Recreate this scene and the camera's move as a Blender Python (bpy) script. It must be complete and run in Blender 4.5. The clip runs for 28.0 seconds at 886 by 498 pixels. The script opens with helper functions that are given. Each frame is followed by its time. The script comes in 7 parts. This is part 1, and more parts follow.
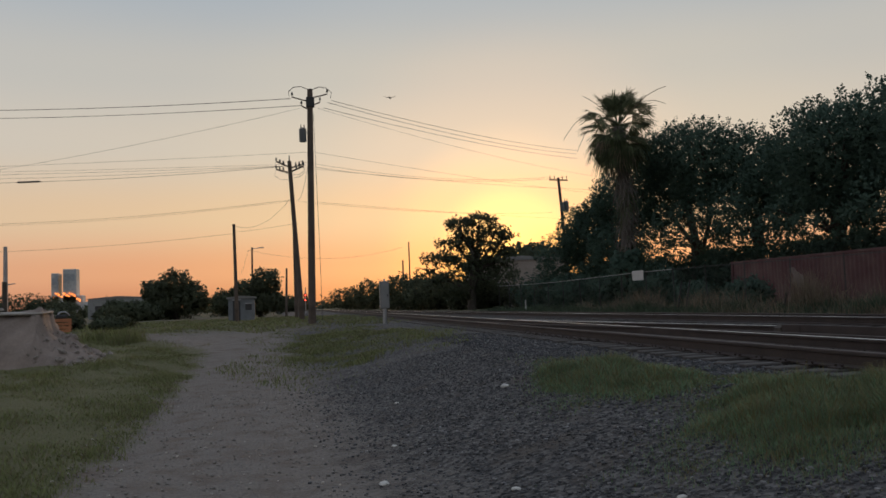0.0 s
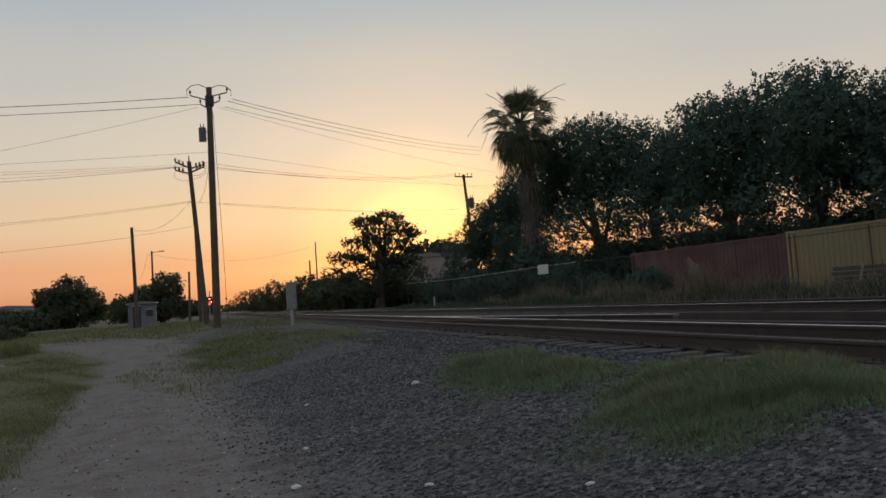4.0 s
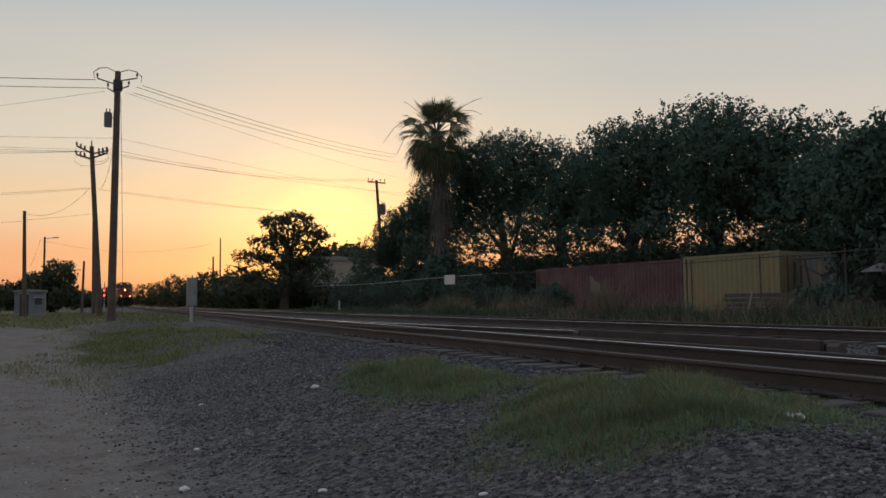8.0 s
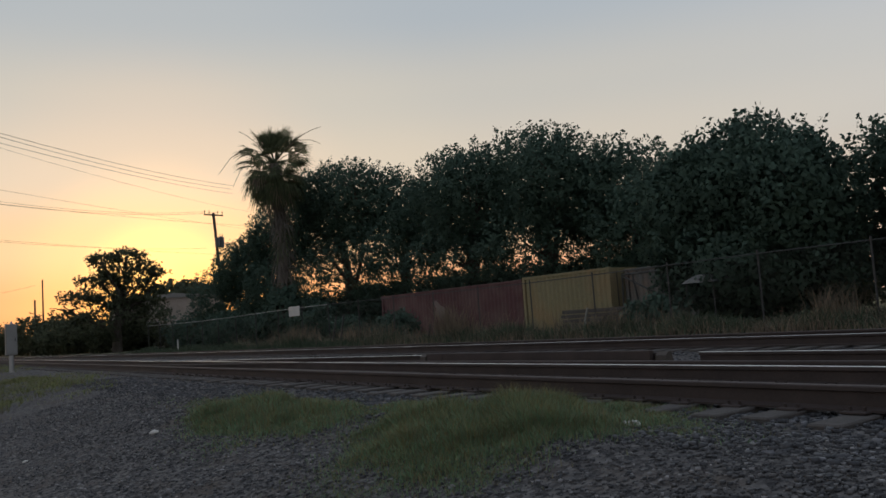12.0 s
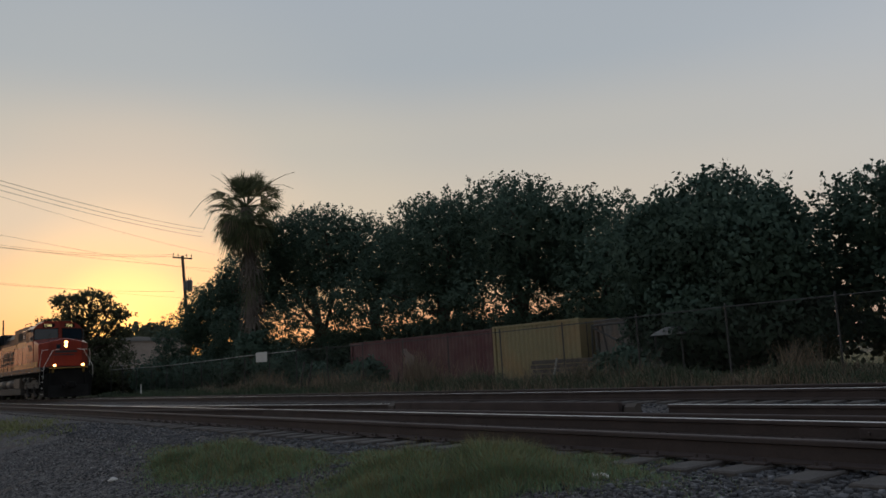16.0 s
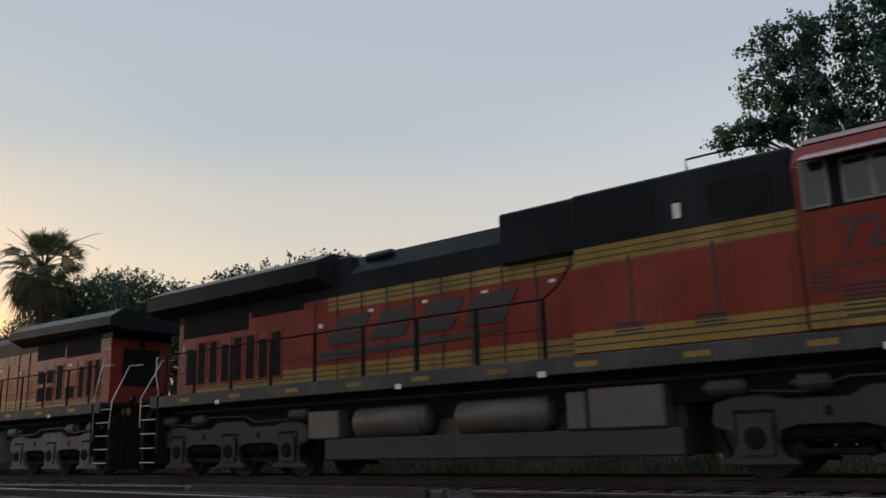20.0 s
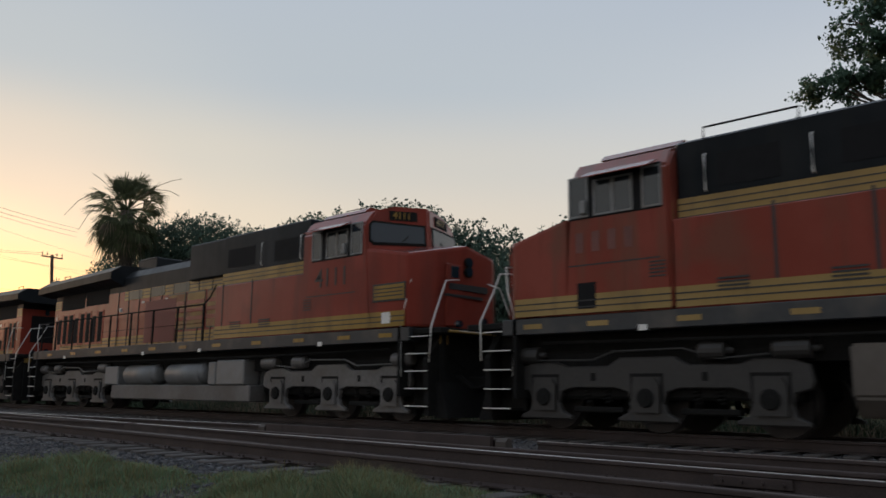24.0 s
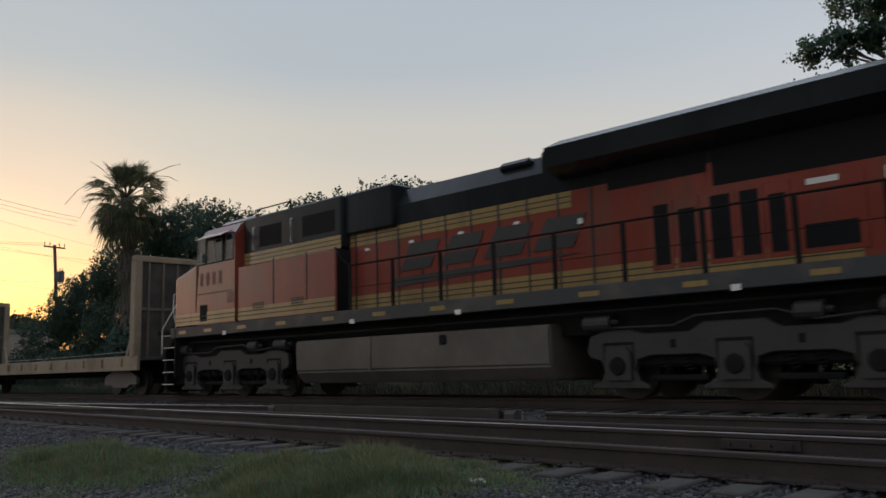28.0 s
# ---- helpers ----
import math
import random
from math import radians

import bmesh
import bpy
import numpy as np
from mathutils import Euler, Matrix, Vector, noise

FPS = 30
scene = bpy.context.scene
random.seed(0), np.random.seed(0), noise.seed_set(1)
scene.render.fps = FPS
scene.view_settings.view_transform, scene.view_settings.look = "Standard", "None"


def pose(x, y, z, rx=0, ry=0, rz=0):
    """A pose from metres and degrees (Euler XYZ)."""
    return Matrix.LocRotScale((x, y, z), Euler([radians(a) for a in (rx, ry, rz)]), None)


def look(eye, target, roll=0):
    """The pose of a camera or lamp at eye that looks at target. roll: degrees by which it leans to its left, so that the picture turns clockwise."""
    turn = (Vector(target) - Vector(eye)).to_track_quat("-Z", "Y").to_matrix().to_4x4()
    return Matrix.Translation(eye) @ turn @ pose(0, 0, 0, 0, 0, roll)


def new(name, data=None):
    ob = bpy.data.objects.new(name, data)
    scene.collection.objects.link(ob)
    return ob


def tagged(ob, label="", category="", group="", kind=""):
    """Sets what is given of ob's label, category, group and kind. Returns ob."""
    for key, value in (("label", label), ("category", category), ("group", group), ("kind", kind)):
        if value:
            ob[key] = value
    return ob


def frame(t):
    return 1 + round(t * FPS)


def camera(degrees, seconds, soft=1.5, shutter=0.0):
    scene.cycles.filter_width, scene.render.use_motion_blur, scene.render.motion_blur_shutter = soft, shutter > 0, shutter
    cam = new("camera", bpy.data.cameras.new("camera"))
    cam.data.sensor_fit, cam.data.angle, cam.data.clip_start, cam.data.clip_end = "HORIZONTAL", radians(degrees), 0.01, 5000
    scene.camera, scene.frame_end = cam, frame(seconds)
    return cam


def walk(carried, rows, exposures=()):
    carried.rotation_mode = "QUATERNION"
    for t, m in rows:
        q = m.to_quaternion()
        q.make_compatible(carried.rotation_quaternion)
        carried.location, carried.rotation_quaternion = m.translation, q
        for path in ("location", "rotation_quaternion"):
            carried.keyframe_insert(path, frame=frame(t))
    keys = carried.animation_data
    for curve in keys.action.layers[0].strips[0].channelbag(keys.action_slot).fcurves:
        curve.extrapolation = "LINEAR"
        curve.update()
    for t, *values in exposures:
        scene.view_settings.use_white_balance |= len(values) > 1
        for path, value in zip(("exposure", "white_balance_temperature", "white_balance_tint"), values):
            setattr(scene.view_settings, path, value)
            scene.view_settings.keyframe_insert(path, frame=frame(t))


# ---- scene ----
cam = camera(56.4, 28.0, soft=1.6, shutter=0.15)
# seconds, tilt, lean and heading in degrees; the camera is held at one standing place
PATH = [
    (0, 93.73, 2.09, -12.51),
    (0.5, 92.95, 1.21, -13.07),
    (1, 92.12, 2.98, -14.16),
    (1.5, 92.53, 5.36, -16.44),
    (2, 92.92, 4.87, -18.07),
    (2.5, 93.15, 4.24, -18.53),
    (3, 93.20, 4.22, -18.59),
    (3.5, 93.16, 4.29, -18.81),
    (5.5, 93.77, 1.29, -19.33),
    (6, 93.58, 0.66, -20.45),
    (6.5, 93.25, -0.07, -21.73),
    (7, 92.95, 0.05, -22.93),
    (7.5, 92.72, 0.43, -24.26),
    (8, 93.49, 0.73, -25.35),
    (8.5, 94.51, -0.55, -27.24),
    (9, 94.98, -3.44, -31.61),
    (9.5, 95.45, 0.47, -34.50),
    (10, 96.26, 3.59, -37.71),
    (10.5, 95.58, 4.08, -37.36),
    (11, 95.17, 4.11, -36.18),
    (11.5, 95.00, 3.93, -35.78),
    (12, 94.99, 3.96, -35.95),
    (12.5, 95.16, 3.84, -36.04),
    (14.5, 97.09, 2.93, -37.37),
    (15, 97.25, 2.84, -37.76),
    (15.5, 97.68, 2.95, -37.79),
    (16, 98.18, 3.08, -38.07),
    (16.5, 98.74, 2.98, -38.48),
    (17, 99.16, 3.14, -39.02),
    (17.5, 99.37, 3.09, -39.92),
    (18, 99.42, 2.65, -40.66),
    (18.5, 100.05, 2.30, -42.15),
    (19, 101.64, 2.48, -44.99),
    (19.5, 102.92, 2.54, -47.61),
    (20, 103.19, 1.58, -51.03),
    (20.5, 102.97, 1.09, -52.72),
    (21, 101.96, 0.31, -52.10),
    (21.5, 100.87, -0.36, -49.21),
    (22, 100.21, 0.37, -46.48),
    (22.5, 100.27, 0.61, -45.82),
    (24.5, 99.68, -0.89, -46.55),
    (25, 99.50, -0.77, -46.11),
    (25.5, 99.35, -0.46, -45.95),
    (26, 99.16, -0.26, -45.82),
    (26.5, 98.75, -0.20, -45.78),
    (27, 98.38, 0.17, -45.67),
    (27.5, 98.17, 1.22, -45.79),
    (28, 98.15, 1.52, -46.04),
]
STOPS = [(0, -0.08), (3, -0.05), (8, 0.04), (9, 0.02), (9.5, -0.1), (10, -0.22), (11, -0.08), (12, 0.0), (15, -0.1), (17, -0.2), (18.5, -0.05), (20, 0.2), (21, 0.3), (22, 0.24), (25, 0.18), (28, 0.12)]
walk(cam, [(t, pose(0, 0, 1.6, rx, ry, rz)) for t, rx, ry, rz in PATH], STOPS)

# ---- light: clear evening, the sun low behind the trees beyond the line ----
SUN_AZ = radians(17.2)          # to the right of the line's direction
SUN_EL = radians(3.2)
world = bpy.data.worlds.new("evening_sky")
scene.world = world
world.use_nodes = True
wn, wl = world.node_tree.nodes, world.node_tree.links


def wnode(kind, op=None, **ins):
    n = wn.new(kind)
    if op:
        n.operation = op
    for k, v in ins.items():
        n.inputs[int(k[1:])].default_value = v
    return n


def wramp(stops, src):
    n = wn.new("ShaderNodeValToRGB")
    n.color_ramp.interpolation = "EASE"
    while len(n.color_ramp.elements) < len(stops):
        n.color_ramp.elements.new(0.5)
    for e, (p, c) in zip(n.color_ramp.elements, stops):
        e.position, e.color = p, (*c, 1)
    wl.new(src, n.inputs[0])
    return n.outputs[0]


sky = wn.new("ShaderNodeTexSky")
sky.sky_type = "NISHITA"
sky.sun_disc = False
sky.sun_elevation, sky.sun_rotation = SUN_EL, SUN_AZ
sky.air_density, sky.dust_density, sky.ozone_density = 1.0, 1.0, 1.5
# evening haze: its colour by height above the horizon, towards the sun and away from it
gen = wn.new("ShaderNodeTexCoord")
sep = wn.new("ShaderNodeSeparateXYZ")
wl.new(gen.outputs["Generated"], sep.inputs[0])
toward = wramp([(0.0, (0.60, 0.215, 0.125)), (0.047, (0.82, 0.385, 0.21)), (0.11, (0.82, 0.575, 0.36)), (0.19, (0.69, 0.605, 0.50)), (0.27, (0.585, 0.56, 0.51)), (0.36, (0.445, 0.49, 0.53)), (0.55, (0.42, 0.475, 0.56)), (1.0, (0.45, 0.52, 0.63))], sep.outputs[2])
aside = wramp([(0.0, (0.44, 0.36, 0.32)), (0.10, (0.57, 0.50, 0.44)), (0.22, (0.61, 0.60, 0.58)), (0.32, (0.54, 0.57, 0.61)), (0.45, (0.43, 0.48, 0.56)), (0.7, (0.45, 0.52, 0.62)), (1.0, (0.45, 0.52, 0.63))], sep.outputs[2])
flat = wnode("ShaderNodeCombineXYZ")
wl.new(sep.outputs[0], flat.inputs[0])
wl.new(sep.outputs[1], flat.inputs[1])
unit = wnode("ShaderNodeVectorMath", "NORMALIZE")
wl.new(flat.outputs[0], unit.inputs[0])
side = wnode("ShaderNodeVectorMath", "DOT_PRODUCT", i1=(math.sin(SUN_AZ), math.cos(SUN_AZ), 0))
wl.new(unit.outputs[0], side.inputs[0])
near = wn.new("ShaderNodeMapRange")
near.interpolation_type = "SMOOTHSTEP"
near.inputs["From Min"].default_value, near.inputs["From Max"].default_value = 0.45, 0.96
wl.new(side.outputs["Value"], near.inputs["Value"])
haze = wn.new("ShaderNodeMix")
haze.data_type = "RGBA"
wl.new(near.outputs[0], haze.inputs[0])
# the half of the sky away from the sunset is already in dusk
dusk = wn.new("ShaderNodeMapRange")
dusk.interpolation_type = "SMOOTHSTEP"
dusk.inputs["From Min"].default_value, dusk.inputs["From Max"].default_value = -0.9, 0.1
dusk.inputs["To Min"].default_value, dusk.inputs["To Max"].default_value = 0.85, 1.0
wl.new(side.outputs["Value"], dusk.inputs["Value"])
dim = wnode("ShaderNodeVectorMath", "SCALE")
wl.new(aside, dim.inputs[0])
wl.new(dusk.outputs[0], dim.inputs["Scale"])
wl.new(dim.outputs[0], haze.inputs[6])
wl.new(toward, haze.inputs[7])
# the glow round the sun
dot = wnode("ShaderNodeVectorMath", "DOT_PRODUCT", i1=(math.sin(SUN_AZ) * math.cos(SUN_EL), math.cos(SUN_AZ) * math.cos(SUN_EL), math.sin(SUN_EL)))
nrm = wnode("ShaderNodeVectorMath", "NORMALIZE")
wl.new(gen.outputs["Generated"], nrm.inputs[0])
wl.new(nrm.outputs[0], dot.inputs[0])
arc = wnode("ShaderNodeMath", "ARCCOSINE")
wl.new(dot.outputs["Value"], arc.inputs[0])
glow = wramp([(0.0, (1.5, 0.84, 0.12)), (0.05, (0.92, 0.46, 0.035)), (0.10, (0.42, 0.18, 0.01)), (0.17, (0.15, 0.065, 0.006)), (0.30, (0.035, 0.024, 0.004)), (0.45, (0, 0, 0))], arc.outputs[0])
add1 = wn.new("ShaderNodeMix")
add1.data_type, add1.blend_type = "RGBA", "ADD"
add1.inputs[0].default_value = 1.0
wl.new(haze.outputs[2], add1.inputs[6])
wl.new(glow, add1.inputs[7])
bg_haze, bg_sky, both = wn["Background"], wn.new("ShaderNodeBackground"), wn.new("ShaderNodeAddShader")
bg_haze.inputs["Strength"].default_value = 0.92
bg_sky.inputs["Strength"].default_value = 0.012
wl.new(add1.outputs[2], bg_haze.inputs["Color"])
wl.new(sky.outputs[0], bg_sky.inputs["Color"])
wl.new(bg_haze.outputs[0], both.inputs[0])
wl.new(bg_sky.outputs[0], both.inputs[1])
wl.new(both.outputs[0], wn["World Output"].inputs["Surface"])
sun = new("sun", bpy.data.lights.new("sun", "SUN"))
sun.data.energy, sun.data.angle, sun.data.color = 0.9, radians(0.6), (1.0, 0.55, 0.22)
sun.matrix_world = look((0, 0, 60), (-math.sin(SUN_AZ) * 100, -math.cos(SUN_AZ) * 100, 60 - 100 * math.tan(SUN_EL)))
scene.view_settings.exposure = 0.0

# ---- materials ----
def mat(name, color, rough=0.7, metal=0.0, vary=0.25, scale=4.0, bump=0.0, bump_scale=40.0, dirt=None, dirt_amount=0.0, dirt_scale=1.2, emit=0.0, spec=0.5):
    """Paint, wood or stone: a base colour that varies at two scales, with dirt in patches and a fine relief."""
    m = bpy.data.materials.new(name)
    m.use_nodes = True
    n, l = m.node_tree.nodes, m.node_tree.links
    b = n["Principled BSDF"]
    b.inputs["Roughness"].default_value = rough
    b.inputs["Metallic"].default_value = metal
    b.inputs["Specular IOR Level"].default_value = spec
    co = n.new("ShaderNodeTexCoord")
    big = n.new("ShaderNodeTexNoise")
    big.inputs["Scale"].default_value, big.inputs["Detail"].default_value = scale * 0.3, 5
    fine = n.new("ShaderNodeTexNoise")
    fine.inputs["Scale"].default_value, fine.inputs["Detail"].default_value = scale * 4, 6
    l.new(co.outputs["Object"], big.inputs["Vector"])
    l.new(co.outputs["Object"], fine.inputs["Vector"])
    add = n.new("ShaderNodeMath")
    add.operation = "MULTIPLY_ADD"
    add.inputs[1].default_value, add.inputs[2].default_value = 0.45, 0.0
    l.new(fine.outputs["Fac"], add.inputs[0])
    tot = n.new("ShaderNodeMath")
    tot.operation = "MULTIPLY_ADD"
    tot.inputs[1].default_value = 0.9
    l.new(big.outputs["Fac"], tot.inputs[0])
    l.new(add.outputs[0], tot.inputs[2])
    ramp = n.new("ShaderNodeValToRGB")
    r, g, c = color
    lo, hi = 1 - vary, 1 + vary
    ramp.color_ramp.elements[0].position, ramp.color_ramp.elements[1].position = 0.42, 0.95
    ramp.color_ramp.elements[0].color = (r * lo, g * lo, c * lo, 1)
    ramp.color_ramp.elements[1].color = (min(1, r * hi), min(1, g * hi), min(1, c * hi), 1)
    l.new(tot.outputs[0], ramp.inputs[0])
    out = ramp.outputs[0]
    if dirt:
        d = n.new("ShaderNodeTexNoise")
        d.inputs["Scale"].default_value, d.inputs["Detail"].default_value = dirt_scale, 8
        l.new(co.outputs["Object"], d.inputs["Vector"])
        dr = n.new("ShaderNodeMapRange")
        dr.inputs["From Min"].default_value = 0.62 - 0.35 * dirt_amount
        dr.inputs["From Max"].default_value = 0.80 - 0.2 * dirt_amount
        dr.inputs["To Max"].default_value = min(1.0, 0.45 + dirt_amount * 0.5)
        l.new(d.outputs["Fac"], dr.inputs["Value"])
        mx = n.new("ShaderNodeMix")
        mx.data_type = "RGBA"
        l.new(dr.outputs[0], mx.inputs[0])
        l.new(out, mx.inputs[6])
        mx.inputs[7].default_value = (*dirt, 1)
        out = mx.outputs[2]
    l.new(out, b.inputs["Base Color"])
    if bump:
        bn = n.new("ShaderNodeTexNoise")
        bn.inputs["Scale"].default_value, bn.inputs["Detail"].default_value = bump_scale, 6
        l.new(co.outputs["Object"], bn.inputs["Vector"])
        bp = n.new("ShaderNodeBump")
        bp.inputs["Strength"].default_value, bp.inputs["Distance"].default_value = bump, 0.02
        l.new(bn.outputs["Fac"], bp.inputs["Height"])
        l.new(bp.outputs[0], b.inputs["Normal"])
    if emit:
        b.inputs["Emission Color"].default_value = (*color, 1)
        b.inputs["Emission Strength"].default_value = emit
    return m


def leaf_mat(name, color, vary=0.4, second=None, through_light=0.3):
    """Leaves: each one of its own shade, with some light coming through."""
    m = bpy.data.materials.new(name)
    m.use_nodes = True
    n, l = m.node_tree.nodes, m.node_tree.links
    b = n["Principled BSDF"]
    geo = n.new("ShaderNodeNewGeometry")
    ramp = n.new("ShaderNodeValToRGB")
    r, g, c = color
    ramp.color_ramp.elements[0].color = (r * (1 - vary), g * (1 - vary), c * (1 - vary), 1)
    ramp.color_ramp.elements[1].color = (r * (1 + vary), g * (1 + vary), c * (1 + vary * 0.5), 1)
    if second:
        e = ramp.color_ramp.elements.new(0.35)
        e.color = (r, g, c, 1)
        ramp.color_ramp.elements[0].color = (*second, 1)
    l.new(geo.outputs["Random Per Island"], ramp.inputs[0])
    l.new(ramp.outputs[0], b.inputs["Base Color"])
    b.inputs["Roughness"].default_value = 0.8
    b.inputs["Specular IOR Level"].default_value = 0.12
    tr = n.new("ShaderNodeBsdfTranslucent")
    l.new(ramp.outputs[0], tr.inputs["Color"])
    mix = n.new("ShaderNodeMixShader")
    mix.inputs[0].default_value = through_light
    l.new(b.outputs[0], mix.inputs[1])
    l.new(tr.outputs[0], mix.inputs[2])
    l.new(mix.outputs[0], n["Material Output"].inputs["Surface"])
    return m


LEAF = leaf_mat("leaf_green", (0.080, 0.125, 0.098), 0.10)
# far foliage, its green lightened to hold some of the evening haze
LEAF_HAZED = leaf_mat("leaf_far_hazed", (0.095, 0.11, 0.075), 0.25)
PALM_LEAF = leaf_mat("palm_leaf", (0.085, 0.10, 0.06), 0.3)
LEAF_LIGHT = leaf_mat("light_leaf", (0.085, 0.15, 0.115), 0.25, through_light=0.12)
GRASS = leaf_mat("grass_blade", (0.15, 0.165, 0.075), 0.35, (0.19, 0.15, 0.095))
GREEN = leaf_mat("green_blade", (0.14, 0.205, 0.128), 0.4, (0.24, 0.19, 0.12))
WEED = leaf_mat("weed_blade", (0.065, 0.085, 0.06), 0.35)
STRAW = leaf_mat("straw_blade", (0.19, 0.165, 0.085), 0.4)
DRY = leaf_mat("dry_grass", (0.19, 0.15, 0.12), 0.35)
BARK = mat("bark", (0.065, 0.055, 0.045), 0.9, vary=0.4, scale=6, bump=0.6, bump_scale=25)
POLEWOOD = mat("pole_wood", (0.10, 0.075, 0.06), 0.9, vary=0.4, scale=5, bump=0.4, bump_scale=60)
STEEL = mat("steel_grey", (0.35, 0.35, 0.36), 0.45, 0.6, vary=0.2)
RAILSTEEL = mat("rail_rust", (0.045, 0.032, 0.029), 0.75, 0.2, vary=0.35, scale=8, bump=0.2)
RAILTOP = mat("rail_running_surface", (0.70, 0.67, 0.64), 0.36, 1.0, vary=0.12, scale=10)
RAILDULL = mat("rail_dull_surface", (0.075, 0.056, 0.05), 0.62, 0.25, vary=0.25, scale=6)
TIE = mat("tie_wood", (0.068, 0.06, 0.056), 0.85, vary=0.45, scale=7, bump=0.5, bump_scale=50)
BLACK = mat("black_paint", (0.022, 0.023, 0.025), 0.55, vary=0.3, scale=2, dirt=(0.06, 0.055, 0.05), dirt_amount=0.2)

# ---- building helpers ----
def mesh_ob(name, bm, material, parent=None, label="", smooth=False):
    me = bpy.data.meshes.new(name)
    bm.to_mesh(me)
    bm.free()
    for mm in (material if isinstance(material, (list, tuple)) else [material]):
        me.materials.append(mm)
    if smooth:
        me.polygons.foreach_set("use_smooth", [True] * len(me.polygons))
    ob = new(name, me)
    ob.parent = parent
    if label:
        ob["label"] = label
    return ob


def part(name, bm, material, parent, label="", smooth=False):
    return mesh_ob(name, bm, material, parent, label, smooth)


def empty(name, m=None):
    e = new(name)
    if m is not None:
        e.matrix_basis = m
    return e


def raw(name, verts, faces, material, parent=None, smooth=False):
    me = bpy.data.meshes.new(name)
    verts = np.asarray(verts, dtype=np.float32)
    faces = np.asarray(faces, dtype=np.int32)
    k = faces.shape[1]
    me.vertices.add(len(verts))
    me.vertices.foreach_set("co", verts.ravel())
    me.loops.add(faces.size)
    me.loops.foreach_set("vertex_index", faces.ravel())
    me.polygons.add(len(faces))
    me.polygons.foreach_set("loop_start", np.arange(0, faces.size, k, dtype=np.int32))
    me.update(calc_edges=True)
    me.validate()
    if smooth:
        me.polygons.foreach_set("use_smooth", [True] * len(me.polygons))
    me.materials.append(material)
    ob = new(name, me)
    ob.parent = parent
    return ob


def box(bm, x0, x1, y0, y1, z0, z1, bevel=0.0, m=None, mi=0):
    """A box between two corners, with bevelled edges."""
    r = bmesh.ops.create_cube(bm, size=1.0)
    vs = r["verts"]
    for v in vs:
        v.co = Vector((x0 + (v.co.x + 0.5) * (x1 - x0), y0 + (v.co.y + 0.5) * (y1 - y0), z0 + (v.co.z + 0.5) * (z1 - z0)))
    fs = {f for v in vs for f in v.link_faces}
    for f in fs:
        f.material_index = mi
    if bevel:
        es = list({e for v in vs for e in v.link_edges})
        rb = bmesh.ops.bevel(bm, geom=es, offset=bevel, segments=1, affect="EDGES", profile=0.5, clamp_overlap=True)
        vs = list({v for f in rb["faces"] for v in f.verts} | {v for v in vs if v.is_valid})
    if m is not None:
        bmesh.ops.transform(bm, matrix=m, verts=[v for v in vs if v.is_valid])
    return vs


def cyl(bm, p, q, r0, r1=None, seg=12, caps=True):
    """A round bar from p to q."""
    p, q = Vector(p), Vector(q)
    d = q - p
    r1 = r0 if r1 is None else r1
    m = Matrix.Translation((p + q) / 2) @ d.to_track_quat("Z", "Y").to_matrix().to_4x4()
    r = bmesh.ops.create_cone(bm, cap_ends=caps, segments=seg, radius1=r0, radius2=r1, depth=d.length, matrix=m)
    return r["verts"]


def tube(bm, pts, r, seg=6):
    """A bent bar through points."""
    pts = [Vector(p) for p in pts]
    rings = []
    for i, p in enumerate(pts):
        d = (pts[min(i + 1, len(pts) - 1)] - pts[max(i - 1, 0)]).normalized()
        rr = r[i] if isinstance(r, (list, tuple)) else r
        q = d.to_track_quat("Z", "Y")
        rings.append([bm.verts.new(p + q @ Vector((rr * math.cos(2 * math.pi * k / seg), rr * math.sin(2 * math.pi * k / seg), 0))) for k in range(seg)])
    for a, b in zip(rings, rings[1:]):
        for k in range(seg):
            bm.faces.new((a[k], a[(k + 1) % seg], b[(k + 1) % seg], b[k]))
    bm.faces.new(rings[0][::-1])
    bm.faces.new(rings[-1])


def prism(bm, outline, axis, a, b, mi=0):
    """An outline (two coordinates) pushed along an axis from a to b."""
    def at(u, v, w):
        return {"x": (w, u, v), "y": (u, w, v), "z": (u, v, w)}[axis]
    A = [bm.verts.new(at(u, v, a)) for u, v in outline]
    B = [bm.verts.new(at(u, v, b)) for u, v in outline]
    fs = [bm.faces.new(A), bm.faces.new(B[::-1])]
    n = len(A)
    for i in range(n):
        fs.append(bm.faces.new((A[i], B[i], B[(i + 1) % n], A[(i + 1) % n])))
    for f in fs:
        f.material_index = mi
    bmesh.ops.recalc_face_normals(bm, faces=fs)
    return A + B

# ---- the ground: one sheet from the dirt road up to the line and out to the horizon ----
ZR = 0.96            # top of the rails
rng = np.random.default_rng(7)


def smooth01(a, b, v):
    t = np.clip((v - a) / (b - a), 0, 1)
    return t * t * (3 - 2 * t)


def ground_z(x, y):
    x, y = np.asarray(x, float), np.asarray(y, float)
    far = smooth01(16, 46, y)
    bed = smooth01(0.9, 4.7, x)
    z = 0.735 * bed * (1 - far) + 0.735 * far
    z = z + 0.06 * smooth01(15.0, 18.0, x)
    rut = (np.exp(-((x + 1.4) / 0.32) ** 2) + np.exp(-((x - 0.15) / 0.32) ** 2)) * (1 - far)
    z = z - 0.035 * rut
    wob = 0.035 * np.sin(x * 1.7 + 1.0) * np.sin(y * 0.61) + 0.02 * np.sin(x * 4.1 + y * 2.3)
    z = z + wob * (1 - smooth01(3.9, 4.6, x))
    z = z + 0.16 * np.exp(-((x + 4.6) / 2.0) ** 2) * (1 - far)
    return z


